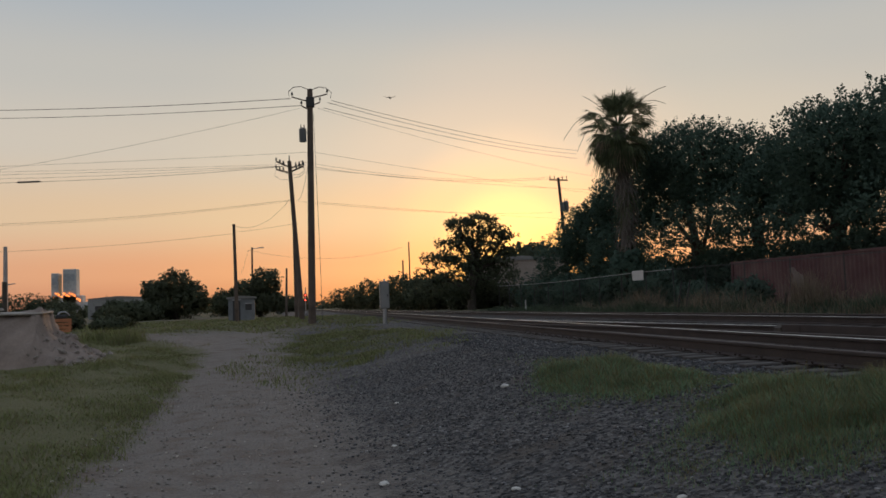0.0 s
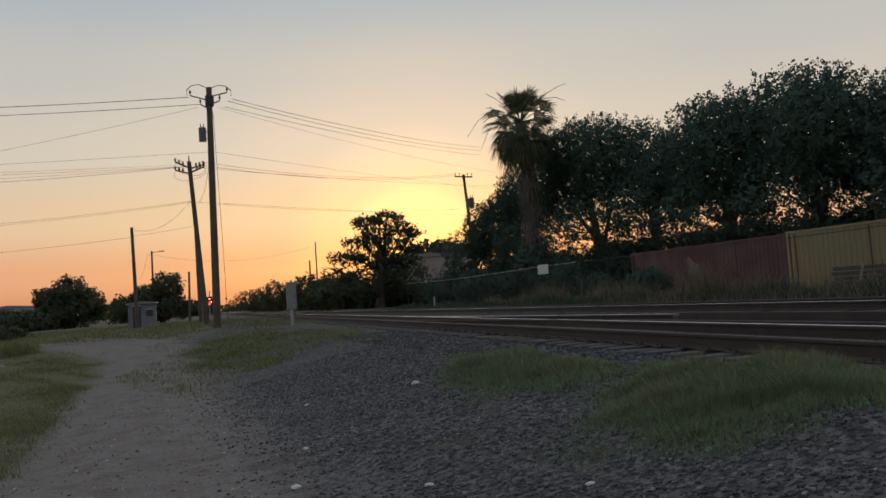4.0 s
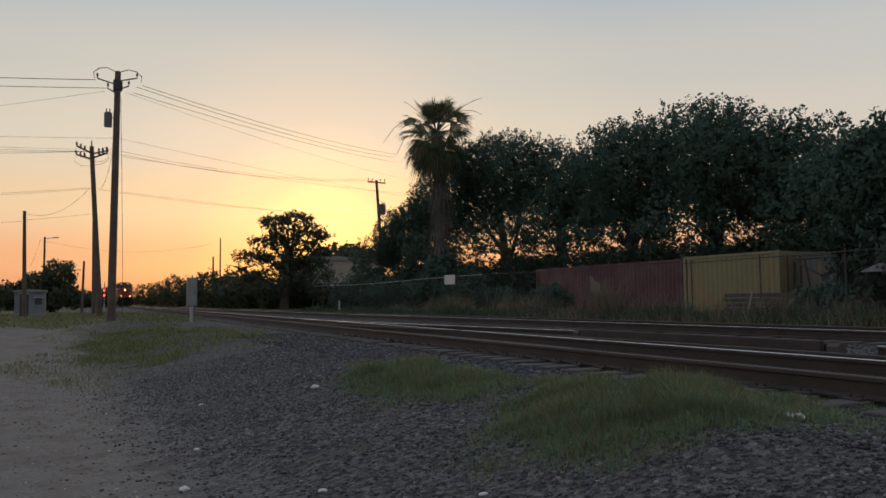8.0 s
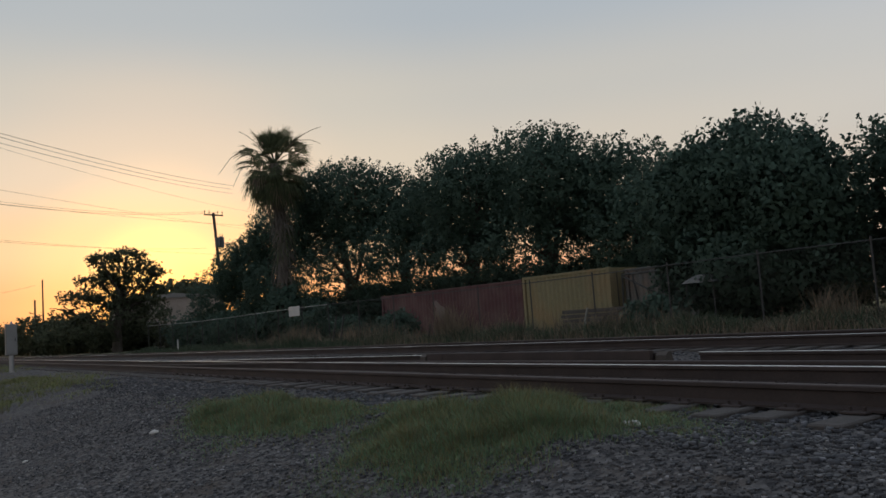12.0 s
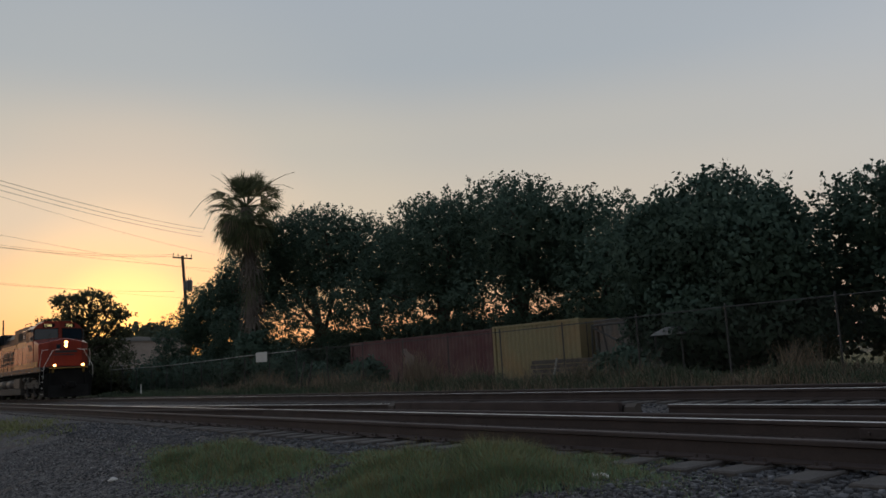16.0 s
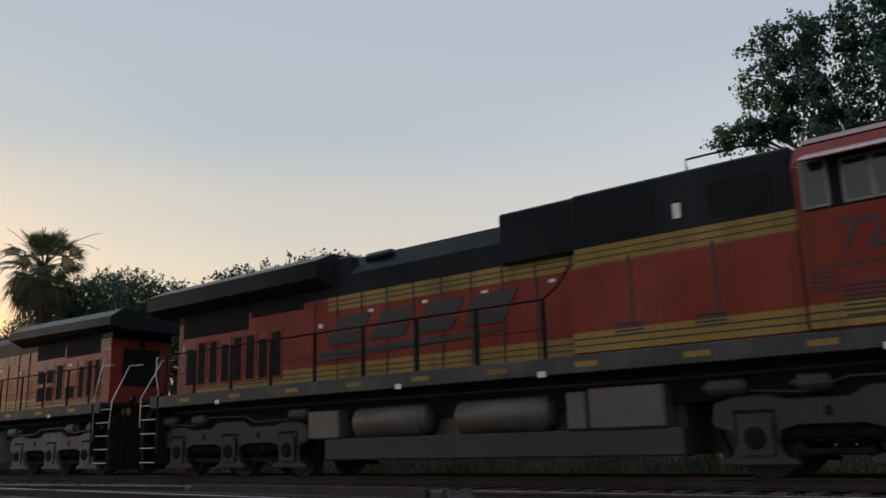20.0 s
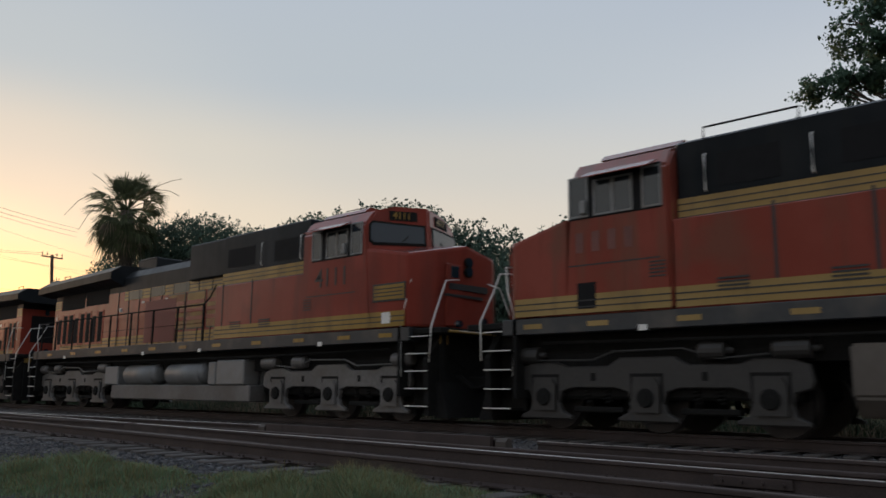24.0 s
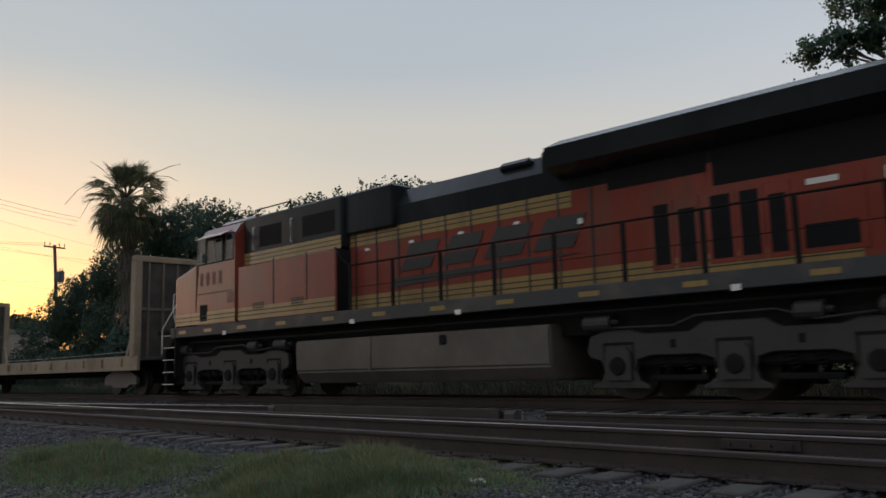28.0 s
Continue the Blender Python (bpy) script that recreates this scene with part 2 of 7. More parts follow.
def axis_steps(lo, hi, fine_lo, fine_hi, step):
    a = list(np.arange(fine_lo, fine_hi + 1e-6, step))
    v, s = fine_hi, step
    while v < hi:
        s *= 1.25
        v = min(hi, v + s)
        a.append(v)
    v, s = fine_lo, step
    while v > lo:
        s *= 1.25
        v = max(lo, v - s)
        a.insert(0, v)
    return np.array(a)


def ground_material():
    m = bpy.data.materials.new("ground_dirt_gravel_grass")
    m.use_nodes = True
    n, l = m.node_tree.nodes, m.node_tree.links
    b = n["Principled BSDF"]
    b.inputs["Roughness"].default_value = 0.95
    b.inputs["Specular IOR Level"].default_value = 0.2
    co = n.new("ShaderNodeTexCoord")
    sp = n.new("ShaderNodeSeparateXYZ")
    l.new(co.outputs["Object"], sp.inputs[0])

    def noise_tex(scale, detail=6):
        t = n.new("ShaderNodeTexNoise")
        t.inputs["Scale"].default_value, t.inputs["Detail"].default_value = scale, detail
        l.new(co.outputs["Object"], t.inputs["Vector"])
        return t.outputs["Fac"]

    def math_node(op, a, c):
        t = n.new("ShaderNodeMath")
        t.operation = op
        for k, v in enumerate((a, c)):
            if isinstance(v, (int, float)):
                t.inputs[k].default_value = v
            else:
                l.new(v, t.inputs[k])
        return t.outputs[0]

    def step(v, a, c):
        t = n.new("ShaderNodeMapRange")
        t.interpolation_type = "SMOOTHSTEP"
        t.inputs["From Min"].default_value, t.inputs["From Max"].default_value = a, c
        l.new(v, t.inputs["Value"])
        return t.outputs[0]

    def blend(f, a, c):
        t = n.new("ShaderNodeMix")
        t.data_type = "RGBA"
        l.new(f, t.inputs[0])
        for k, v in ((6, a), (7, c)):
            if isinstance(v, tuple):
                t.inputs[k].default_value = (*v, 1)
            else:
                l.new(v, t.inputs[k])
        return t.outputs[2]

    big, mid, fine = noise_tex(0.35, 4), noise_tex(2.2), noise_tex(26, 8)
    xs = math_node("ADD", sp.outputs[0], math_node("MULTIPLY", math_node("SUBTRACT", mid, 0.5), 1.6))
    dirt = blend(fine, (0.13, 0.112, 0.10), (0.295, 0.26, 0.232))
    dirt = blend(step(mid, 0.42, 0.72), dirt, (0.17, 0.135, 0.115))
    vor = n.new("ShaderNodeTexVoronoi")
    vor.inputs["Scale"].default_value = 22
    l.new(co.outputs["Object"], vor.inputs["Vector"])
    stone = n.new("ShaderNodeValToRGB")
    stone.color_ramp.elements[0].color, stone.color_ramp.elements[1].color = (0.028, 0.028, 0.031, 1), (0.16, 0.15, 0.146, 1)
    sc = n.new("ShaderNodeSeparateColor")
    l.new(vor.outputs["Color"], sc.inputs[0])
    l.new(sc.outputs[0], stone.inputs[0])
    gravel = blend(step(mid, 0.5, 0.8), stone.outputs[0], (0.10, 0.084, 0.073))
    grassy = blend(mid, (0.10, 0.105, 0.05), (0.17, 0.15, 0.085))
    c = blend(step(xs, 0.2, 2.0), dirt, gravel)
    lobe = math_node("MULTIPLY", step(xs, -1.5, -2.1), math_node("MULTIPLY", step(math_node("ADD", sp.outputs[1], math_node("MULTIPLY", xs, 2.3)), 26.0, 22.5), step(sp.outputs[1], 40.0, 36.5)))
    c = blend(lobe, c, grassy)
    c = blend(step(xs, 15.0, 16.2), c, grassy)
    farf = step(math_node("ADD", sp.outputs[1], math_node("MULTIPLY", math_node("SUBTRACT", big, 0.5), 14)), 34, 46)
    inbed = math_node("MULTIPLY", step(xs, 2.6, 3.6), step(xs, 17.0, 15.8))
    farf = math_node("MULTIPLY", farf, math_node("SUBTRACT", 1.0, inbed))
    c = blend(farf, c, blend(step(big, 0.45, 0.6), (0.085, 0.085, 0.045), (0.17, 0.145, 0.12)))
    l.new(c, b.inputs["Base Color"])
    bp = n.new("ShaderNodeBump")
    bp.inputs["Strength"].default_value, bp.inputs["Distance"].default_value = 0.9, 0.03
    l.new(math_node("ADD", fine, math_node("MULTIPLY", vor.outputs["Distance"], 1.2)), bp.inputs["Height"])
    l.new(bp.outputs[0], b.inputs["Normal"])
    return m


gx, gy = axis_steps(-2500, 2500, -9, 18, 0.16), axis_steps(-1500, 3500, -3, 44, 0.25)
GX, GY = np.meshgrid(gx, gy, indexing="ij")
GZ = ground_z(GX, GY)
gi = np.arange(GX.size).reshape(GX.shape)
quads = np.stack([gi[:-1, :-1], gi[1:, :-1], gi[1:, 1:], gi[:-1, 1:]], -1).reshape(-1, 4)
tagged(raw("ground", np.stack([GX, GY, GZ], -1).reshape(-1, 3), quads, ground_material(), smooth=True), "packed dirt road with dark gravel and grassy verges", "ground", kind="structure")


def stones(name, x, y, size, material, label):
    """Loose stones: uneven eight-cornered lumps lying on the ground."""
    k = len(x)
    cube = np.array([[-1, -1, -1], [1, -1, -1], [1, 1, -1], [-1, 1, -1], [-1, -1, 1], [1, -1, 1], [1, 1, 1], [-1, 1, 1]], float)
    v = cube[None] * (0.3 + 0.7 * rng.random((k, 8, 3)))
    a = rng.random(k) * 6.28
    c, s = np.cos(a)[:, None], np.sin(a)[:, None]
    v = np.stack([v[..., 0] * c - v[..., 1] * s, v[..., 0] * s + v[..., 1] * c, v[..., 2] * 0.7], -1) * size[:, None, None]
    v += np.stack([x, y, ground_z(x, y) + size * 0.25], -1)[:, None]
    q = np.array([[0, 3, 2, 1], [4, 5, 6, 7], [0, 1, 5, 4], [1, 2, 6, 5], [2, 3, 7, 6], [3, 0, 4, 7]])
    f = (q[None] + 8 * np.arange(k)[:, None, None]).reshape(-1, 4)
    return tagged(raw(name, v.reshape(-1, 3), f, material), label, "gravel", kind="stuff")


def island_mat(name, c0, c1, rough=0.62):
    m = bpy.data.materials.new(name)
    m.use_nodes = True
    n, l = m.node_tree.nodes, m.node_tree.links
    b = n["Principled BSDF"]
    b.inputs["Roughness"].default_value = rough
    g = n.new("ShaderNodeNewGeometry")
    r = n.new("ShaderNodeValToRGB")
    r.color_ramp.elements[0].color, r.color_ramp.elements[1].color = (*c0, 1), (*[1.7 * v for v in c1], 1)
    e = r.color_ramp.elements.new(0.86)
    e.color = (*[0.55 * a + 0.45 * v for a, v in zip(c0, c1)], 1)
    l.new(g.outputs["Random Per Island"], r.inputs[0])
    l.new(r.outputs[0], b.inputs["Base Color"])
    return m


STONE = island_mat("ballast_stone", (0.02, 0.021, 0.026), (0.155, 0.15, 0.152))
BALLAST = island_mat("dark_ballast_stone", (0.02, 0.021, 0.026), (0.095, 0.096, 0.106))
u = rng.random(42000)
sx, sy = 0.3 + 4.6 * rng.random(42000) ** 0.7, 1.2 + 16 * u ** 1.7
keep = rng.random(42000) < np.clip((sx - 0.2) / 1.5, 0.06, 1)
sx, sy = sx[keep], sy[keep]
stones("gravel", sx, sy, 0.006 + 0.015 * rng.random(len(sx)) ** 2.6, STONE, "dark crushed gravel strewn beside the track")
sx, sy = 4.2 + 10.5 * rng.random(24000) ** 1.25, -2 + 24 * rng.random(24000) ** 1.3
near_x, near_y = 4.6 + 2.6 * rng.random(5000), 1.0 + 9.0 * rng.random(5000)
sx, sy = np.concatenate([sx, near_x]), np.concatenate([sy, near_y])
stones("ballast", sx, sy, 0.013 + 0.021 * rng.random(29000) ** 1.8, BALLAST, "grey track ballast stones between the ties")
sx, sy = -2.2 + 3.0 * rng.random(1500), 4 + 14 * rng.random(1500)
stones("pebbles", sx, sy, 0.008 + 0.014 * rng.random(1500) ** 2, island_mat("road_pebble", (0.12, 0.105, 0.095), (0.3, 0.27, 0.24)), "small pale pebbles on the dirt road")


def blades(name, x, y, h, material, label, category="grass", width=0.012, lean=0.45):
    """Grass blades: bent strips of two faces that taper to a tip."""
    k = len(x)
    z = ground_z(x, y) - 0.01
    a, l = rng.random(k) * 6.28, lean * h * (0.3 + rng.random(k))
    dx, dy = np.cos(a), np.sin(a)
    w = width * (0.6 + 0.8 * rng.random(k))
    base = np.stack([x, y, z], -1)
    across = np.stack([-dy, dx, 0 * dx], -1) * w[:, None]
    bend = np.stack([dx * l, dy * l, 0 * l], -1)
    up = np.stack([0 * h, 0 * h, h], -1)
    v = np.stack([base - across, base + across, base + 0.3 * bend + 0.6 * up + 0.8 * across, base + 0.3 * bend + 0.6 * up - 0.8 * across,
                  base + bend + up + 0.12 * across, base + bend + up - 0.12 * across], 1)
    q = np.array([[0, 1, 2, 3], [3, 2, 4, 5]])
    f = (q[None] + 6 * np.arange(k)[:, None, None]).reshape(-1, 4)
    return tagged(raw(name, v.reshape(-1, 3), f, material), label, category, kind="stuff")


def patch(cx, cy, rx, ry, k, turn=0.0):
    """Spots in an uneven oval patch."""
    r, a = np.sqrt(rng.random(k)), rng.random(k) * 6.28
    r = r * (0.92 + 0.18 * np.sin(3 * a + cx) + 0.15 * np.sin(7 * a + cy))
    px, py = r * rx * np.cos(a), r * ry * np.sin(a)
    c, s = math.cos(turn), math.sin(turn)
    return cx + px * c - py * s, cy + px * s + py * c


def tufts(spots, per, spread):
    x, y = spots
    x, y = np.repeat(x, per), np.repeat(y, per)
    return x + spread * rng.standard_normal(len(x)), y + spread * rng.standard_normal(len(x))


def clump(cx, cy, rx, ry, k, per, spread, tall, label, width):
    """A low clump, tallest in the middle, with straw-coloured stems over the green."""
    x, y = tufts(patch(cx, cy, rx, ry, k), per, spread)
    stray = 1 + 0.5 * rng.random(len(x)) ** 9
    x, y = cx + (x - cx) * stray, cy + (y - cy) * stray
    edge = np.clip(1.15 - np.hypot((x - cx) / rx, (y - cy) / ry), 0.18, 1)
    bumps = 0.8 + 0.32 * np.sin(x * 5.2 + 1) * np.sin(y * 3.7) + 0.2 * np.sin(x * 11.0 + 2.0 * y) * np.sin(y * 9.0)
    h = tall * edge * bumps * (0.35 + 0.65 * rng.random(len(x)))
    blades("verge_grass", x, y, h, GREEN, label, width=width, lean=0.8)
    n = len(x) // 3
    blades("verge_straw", x[:n], y[:n], h[:n] * 1.25, STRAW, "straw-coloured stems standing over the green clump", width=width * 0.6, lean=0.6)


clump(4.4, 5.45, 1.35, 1.7, 2100, 22, 0.09, 0.30, "low green grass clump growing in the gravel", 0.0035)
clump(4.0, 9.2, 0.75, 2.2, 800, 22, 0.10, 0.27, "smaller grass clump by the track ballast", 0.005)
clump(4.55, 7.2, 0.55, 0.7, 160, 20, 0.09, 0.13, "thin grass between the two clumps", 0.004)


def spread(name, x, y, per, loose, low, tall, material, label, width):
    """Short uneven turf: blades gather in drifts and thin out between them."""
    d = 0.5 + 0.5 * np.sin(x * 1.9 + 1.3 * np.sin(y * 0.8)) * np.sin(y * 1.1 + 0.7 * x)
    take = rng.random(len(x)) < 0.3 + 0.7 * d
    x, y, d = x[take], y[take], d[take]
    h = np.repeat(low + tall * d, per)
    x, y = tufts((x, y), per, loose)
    blades(name, x, y, h * (0.35 + 0.65 * rng.random(len(x))), material, label, width=width, lean=1.0)


mx, my = (np.concatenate(q) for q in zip(patch(2.6, 26.0, 2.0, 7.5, 1700), patch(2.3, 27.0, 3.4, 12.0, 1000)))
spread("mound_grass", mx, my, 12, 0.2, 0.05, 0.12, GRASS, "yellow-green grass on the low bank by the line", 0.008)
fx, fy = -1.75 - 8.0 * rng.random(9000) ** 1.4, 5.0 + 33 * rng.random(9000) ** 1.2
lobe = (fy + 2.3 * fx < 23.5 + 1.2 * rng.standard_normal(9000)) & (fy < 37.5 + 0.6 * rng.standard_normal(9000))
spread("field_grass", fx[lobe], fy[lobe], 13, 0.14, 0.03, 0.10, GRASS, "rough grass strip beside the dirt road", 0.006)
x, y = tufts((np.concatenate(q) for q in zip(patch(-6.2, 36.5, 1.2, 1.4, 60), patch(-4.9, 34.0, 0.8, 1.2, 30))), 16, 0.2)
blades("tall_grass", x, y, 0.15 + 0.4 * rng.random(len(x)), GRASS, "taller uncut grass beside the rubble pile", width=0.012, lean=0.7)
spread("far_grass", rng.uniform(-14, 8, 2200), rng.uniform(38, 85, 2200), 22, 0.5, 0.05, 0.13, GRASS, "overgrown grass round the far poles", 0.02)

def thicket(name, x0, x1, y0, y1, k, low, tall, material, label, width):
    """Weeds in drifts: leaning blades that stand taller where a drift gathers."""
    fx, fy = rng.uniform(x0, x1, k), rng.uniform(y0, y1, k)
    drift = 0.5 + 0.5 * np.sin(fy * 1.3 + 1.7 * np.sin(fx * 0.9)) * np.sin(fy * 0.47 + fx)
    take = rng.random(k) < 0.25 + 0.75 * drift
    fx, fy, drift = fx[take], fy[take], drift[take]
    h = np.repeat(low + tall * drift, 14)
    x, y = tufts((fx, fy), 14, 0.22)
    blades(name, x, y, h * (0.3 + 0.7 * rng.random(len(x))), material, label, width=width, lean=0.85)


thicket("trackside_weeds", 16.5, 20.5, -4, 26, 2800, 0.16, 0.45, WEED, "dark green weeds beyond the far track", 0.012)
thicket("trackside_weeds", 15.9, 20.5, 26, 62, 1700, 0.15, 0.4, WEED, "low dark weeds beyond the far track", 0.018)
thicket("dry_weeds", 16.2, 19.6, -2, 30, 2600, 0.18, 0.42, DRY, "straw-coloured dry weeds beyond the far track", 0.009)

thicket("trackside_weeds", 16.4, 18.2, 6, 40, 800, 0.22, 0.6, WEED, "tall green weeds in drifts beyond the far track", 0.012)
thicket("dry_weeds", 17.2, 19.4, 14, 44, 420, 0.35, 0.95, DRY, "tall straw-coloured weeds in drifts beyond the far track", 0.009)

# tall dead weeds that stand above the rest
for cx, cy, rx, ry, k, tall in ((18.2, 24.6, 0.4, 0.9, 40, 1.7), (18.3, 9.9, 0.4, 0.8, 24, 1.15), (18.0, 7.0, 0.4, 0.9, 22, 1.1), (18.3, 37.0, 0.4, 1.0, 30, 1.3)):
    x, y = tufts(patch(cx, cy, rx, ry, k), 12, 0.16)
    blades("tall_weeds", x, y, tall * (0.35 + 0.65 * rng.random(len(x))), DRY, "tall dead reddish weeds beyond the far track", width=0.008, lean=0.5)

# ---- the two tracks and the turnout between them ----
RAIL_SHAPE = [(-0.07, -0.18), (0.07, -0.18), (0.07, -0.165), (0.012, -0.145), (0.012, -0.05), (0.036, -0.04), (0.036, -0.014), (0.030, -0.005), (0.016, -0.001), (-0.016, -0.001), (-0.030, -0.005), (-0.036, -0.014), (-0.036, -0.04), (-0.012, -0.05), (-0.012, -0.145), (-0.07, -0.165)]


def rail_mesh(points, top=True):
    """A rail swept along points (x, y); its head is polished by the wheels."""
    bm = bmesh.new()
    rings = []
    for i, (x, y) in enumerate(points):
        x0, y0 = points[max(i - 1, 0)]
        x1, y1 = points[min(i + 1, len(points) - 1)]
        d = Vector((x1 - x0, y1 - y0, 0)).normalized()
        nx, ny = d.y, -d.x
        rings.append([bm.verts.new((x + nx * a, y + ny * a, ZR + b)) for a, b in RAIL_SHAPE])
    k = len(RAIL_SHAPE)
    for a, b in zip(rings, rings[1:]):
        for j in range(k):
            f = bm.faces.new((a[j], a[(j + 1) % k], b[(j + 1) % k], b[j]))
            f.material_index = 1 if top and 7 <= j <= 9 else 0
    bm.faces.new(rings[0])
    bm.faces.new(rings[-1][::-1])
    bmesh.ops.recalc_face_normals(bm, faces=bm.faces)
    return bm


def line(fn, ys):
    return [(fn(y), y) for y in ys]


def siding_x(y):
    return 6.30 + 0.045 * y if y < 120 else 6.30 + 0.045 * 120 + (y - 120) * 0.03


def spur_x(y):
    """The far rail of the turnout that leaves the near track."""
    pts = [(-40, 10.6), (-12, 9.35), (4, 9.2), (9, 9.33), (13.0, 9.36), (15.5, 9.15), (18, 8.88), (22, 8.46), (26, 8.21), (30, 8.12)]
    ys_, xs_ = [p[0] for p in pts], [p[1] for p in pts]
    w = np.linspace(-1.2, 1.2, 9)
    return float(np.mean(np.interp(y + w, ys_, xs_)))


def tie_bm(length):
    bm = bmesh.new()
    box(bm, -length / 2, length / 2, -0.115, 0.115, -0.17, 0.0, 0.012)
    return bm


def plate_bm():
    bm = bmesh.new()
    box(bm, -0.17, 0.17, -0.09, 0.09, 0.0, 0.018, 0.004)
    for sx_ in (-0.1, 0.1):
        for sy_ in (-0.05, 0.05):
            cyl(bm, (sx_, sy_, 0.018), (sx_, sy_, 0.045), 0.014, seg=6)
    return bm


def shared(name, me, parent, m):
    ob = new(name, me)
    ob.parent = parent
    ob.matrix_basis = m
    return ob


def mesh_only(name, bm, material):
    me = bpy.data.meshes.new(name)
    bm.to_mesh(me)
    bm.free()
    me.materials.append(material)
    return me


main_track = tagged(empty("railway_track"), "main line track with rusty rails on wooden ties", "track", "railway tracks", "structure")
for rx_ in (13.65 - 0.7175, 13.65 + 0.7175):
    part("rail", rail_mesh([(rx_, y) for y in (-160, -40, 0, 40, 120, 300, 700)]), [RAILSTEEL, RAILDULL if rx_ > 13.65 else RAILTOP], main_track, "steel rail with a worn bright head")
near_track = tagged(empty("railway_track"), "near track with a turnout, rusty rails on weathered ties", "track", "railway tracks", "structure")
ys = list(np.arange(-60, 60, 4.0)) + [80, 100, 120, 140, 155]
for off in (-0.7175, 0.7175):
    part("rail", rail_mesh(line(lambda y: siding_x(y) + off, ys)), [RAILSTEEL, RAILDULL if off < 0 else RAILTOP], near_track, "steel rail with a worn bright head")
sy_ = [y for y in np.arange(-40, 29, 1.0)]
spur = tagged(empty("railway_turnout"), "diverging turnout rails with a raised guard rail", "track", "railway tracks", "structure")
part("rail", rail_mesh(line(spur_x, [y for y in sy_ if y <= 7.6])), [RAILSTEEL, RAILTOP], spur, "steel rail with a worn bright head")
part("rail", rail_mesh(line(spur_x, [y for y in np.arange(13.3, 29, 0.7)])), [RAILSTEEL, RAILTOP], spur, "steel rail with a worn bright head")
part("rail", rail_mesh(line(spur_x, [y for y in np.arange(7.6, 13.4, 0.5)]), top=False), RAILSTEEL, spur, "dull rust-covered rail length")
part("rail", rail_mesh(line(lambda y: spur_x(y) - 1.435, [y for y in np.arange(-40, 27, 1.0)]), top=False), RAILSTEEL, spur, "dull rust-covered closure rail")
# guard rails lie close inside the running rails, their ends flared
gb = bmesh.new()
for y0 in np.arange(7.7, 13.2, 0.5):
    box(gb, spur_x(y0) - 0.21, spur_x(y0) - 0.13, y0, y0 + 0.52, ZR - 0.17, ZR + 0.035, 0.006)
part("guard_rail", gb, RAILSTEEL, spur, "raised dark guard rail")
for y0, w in ((7.5, 0.09), (13.3, 0.09)):
    eb = bmesh.new()
    prism(eb, [(spur_x(y0) - 0.22, ZR - 0.17), (spur_x(y0) - 0.06, ZR - 0.17), (spur_x(y0) - 0.09, ZR + 0.0), (spur_x(y0) - 0.16, ZR + 0.02), (spur_x(y0) - 0.22, ZR - 0.03)], "y", y0 - w, y0 + w)
    part("end_block", eb, mat("cast_block", (0.07, 0.058, 0.05), 0.8, 0.1), spur, "pale cast end block of the guard rail")
gb = bmesh.new()
for y0 in np.arange(9.0, 14.5, 0.5):
    box(gb, siding_x(y0) - 0.7175 + 0.10, siding_x(y0) - 0.7175 + 0.17, y0, y0 + 0.52, ZR - 0.17, ZR - 0.005, 0.006)
part("guard_rail", gb, RAILSTEEL, near_track, "short dark guard rail")
fb = bmesh.new()
prism(fb, [(spur_x(14.5) - 1.435 - 0.16, 13.2), (spur_x(14.5) - 1.435 + 0.2, 13.2), (spur_x(15.6) - 1.435 + 0.06, 15.8), (spur_x(15.6) - 1.435 - 0.05, 15.8)], "z", ZR - 0.15, ZR - 0.022)
part("frog", fb, RAILSTEEL, spur, "cast steel frog where the rails cross")
# rail joint bars
for jy in (3.1, 15.9):
    jb = bmesh.new()
    jx = siding_x(jy) + 0.7175
    box(jb, jx - 0.05, jx - 0.014, jy - 0.35, jy + 0.35, ZR - 0.14, ZR - 0.05, 0.006)
    for k in range(4):
        cyl(jb, (jx - 0.075, jy - 0.27 + 0.18 * k, ZR - 0.095), (jx - 0.04, jy - 0.27 + 0.18 * k, ZR - 0.095), 0.018, seg=6)
    part("joint_bar", jb, RAILSTEEL, near_track, "bolted joint bar")
TIE_ME, TIE_LONG, PLATE_ME = mesh_only("tie", tie_bm(2.6), TIE), mesh_only("tie", tie_bm(4.3), TIE), mesh_only("tie_plate", plate_bm(), RAILSTEEL)
ZT = ZR - 0.184
for k in range(130):
    y = -6 + 0.5 * k
    jig = pose(rng.normal(0, 0.04), rng.normal(0, 0.02), rng.normal(0, 0.004), 0, 0, rng.normal(0, 0.8))
    shared("tie", TIE_ME, main_track, Matrix.Translation((13.65, y, ZT)) @ jig)
    longer = 2 < y < 22
    cx = siding_x(y) + (0.85 if longer else 0)
    shared("tie", TIE_LONG if longer else TIE_ME, near_track, Matrix.Translation((cx, y, ZT)) @ jig)
    if y < 20:
        for off in (-0.7175, 0.7175):
            shared("tie_plate", PLATE_ME, near_track, Matrix.Translation((siding_x(y) + off, y, ZT)))

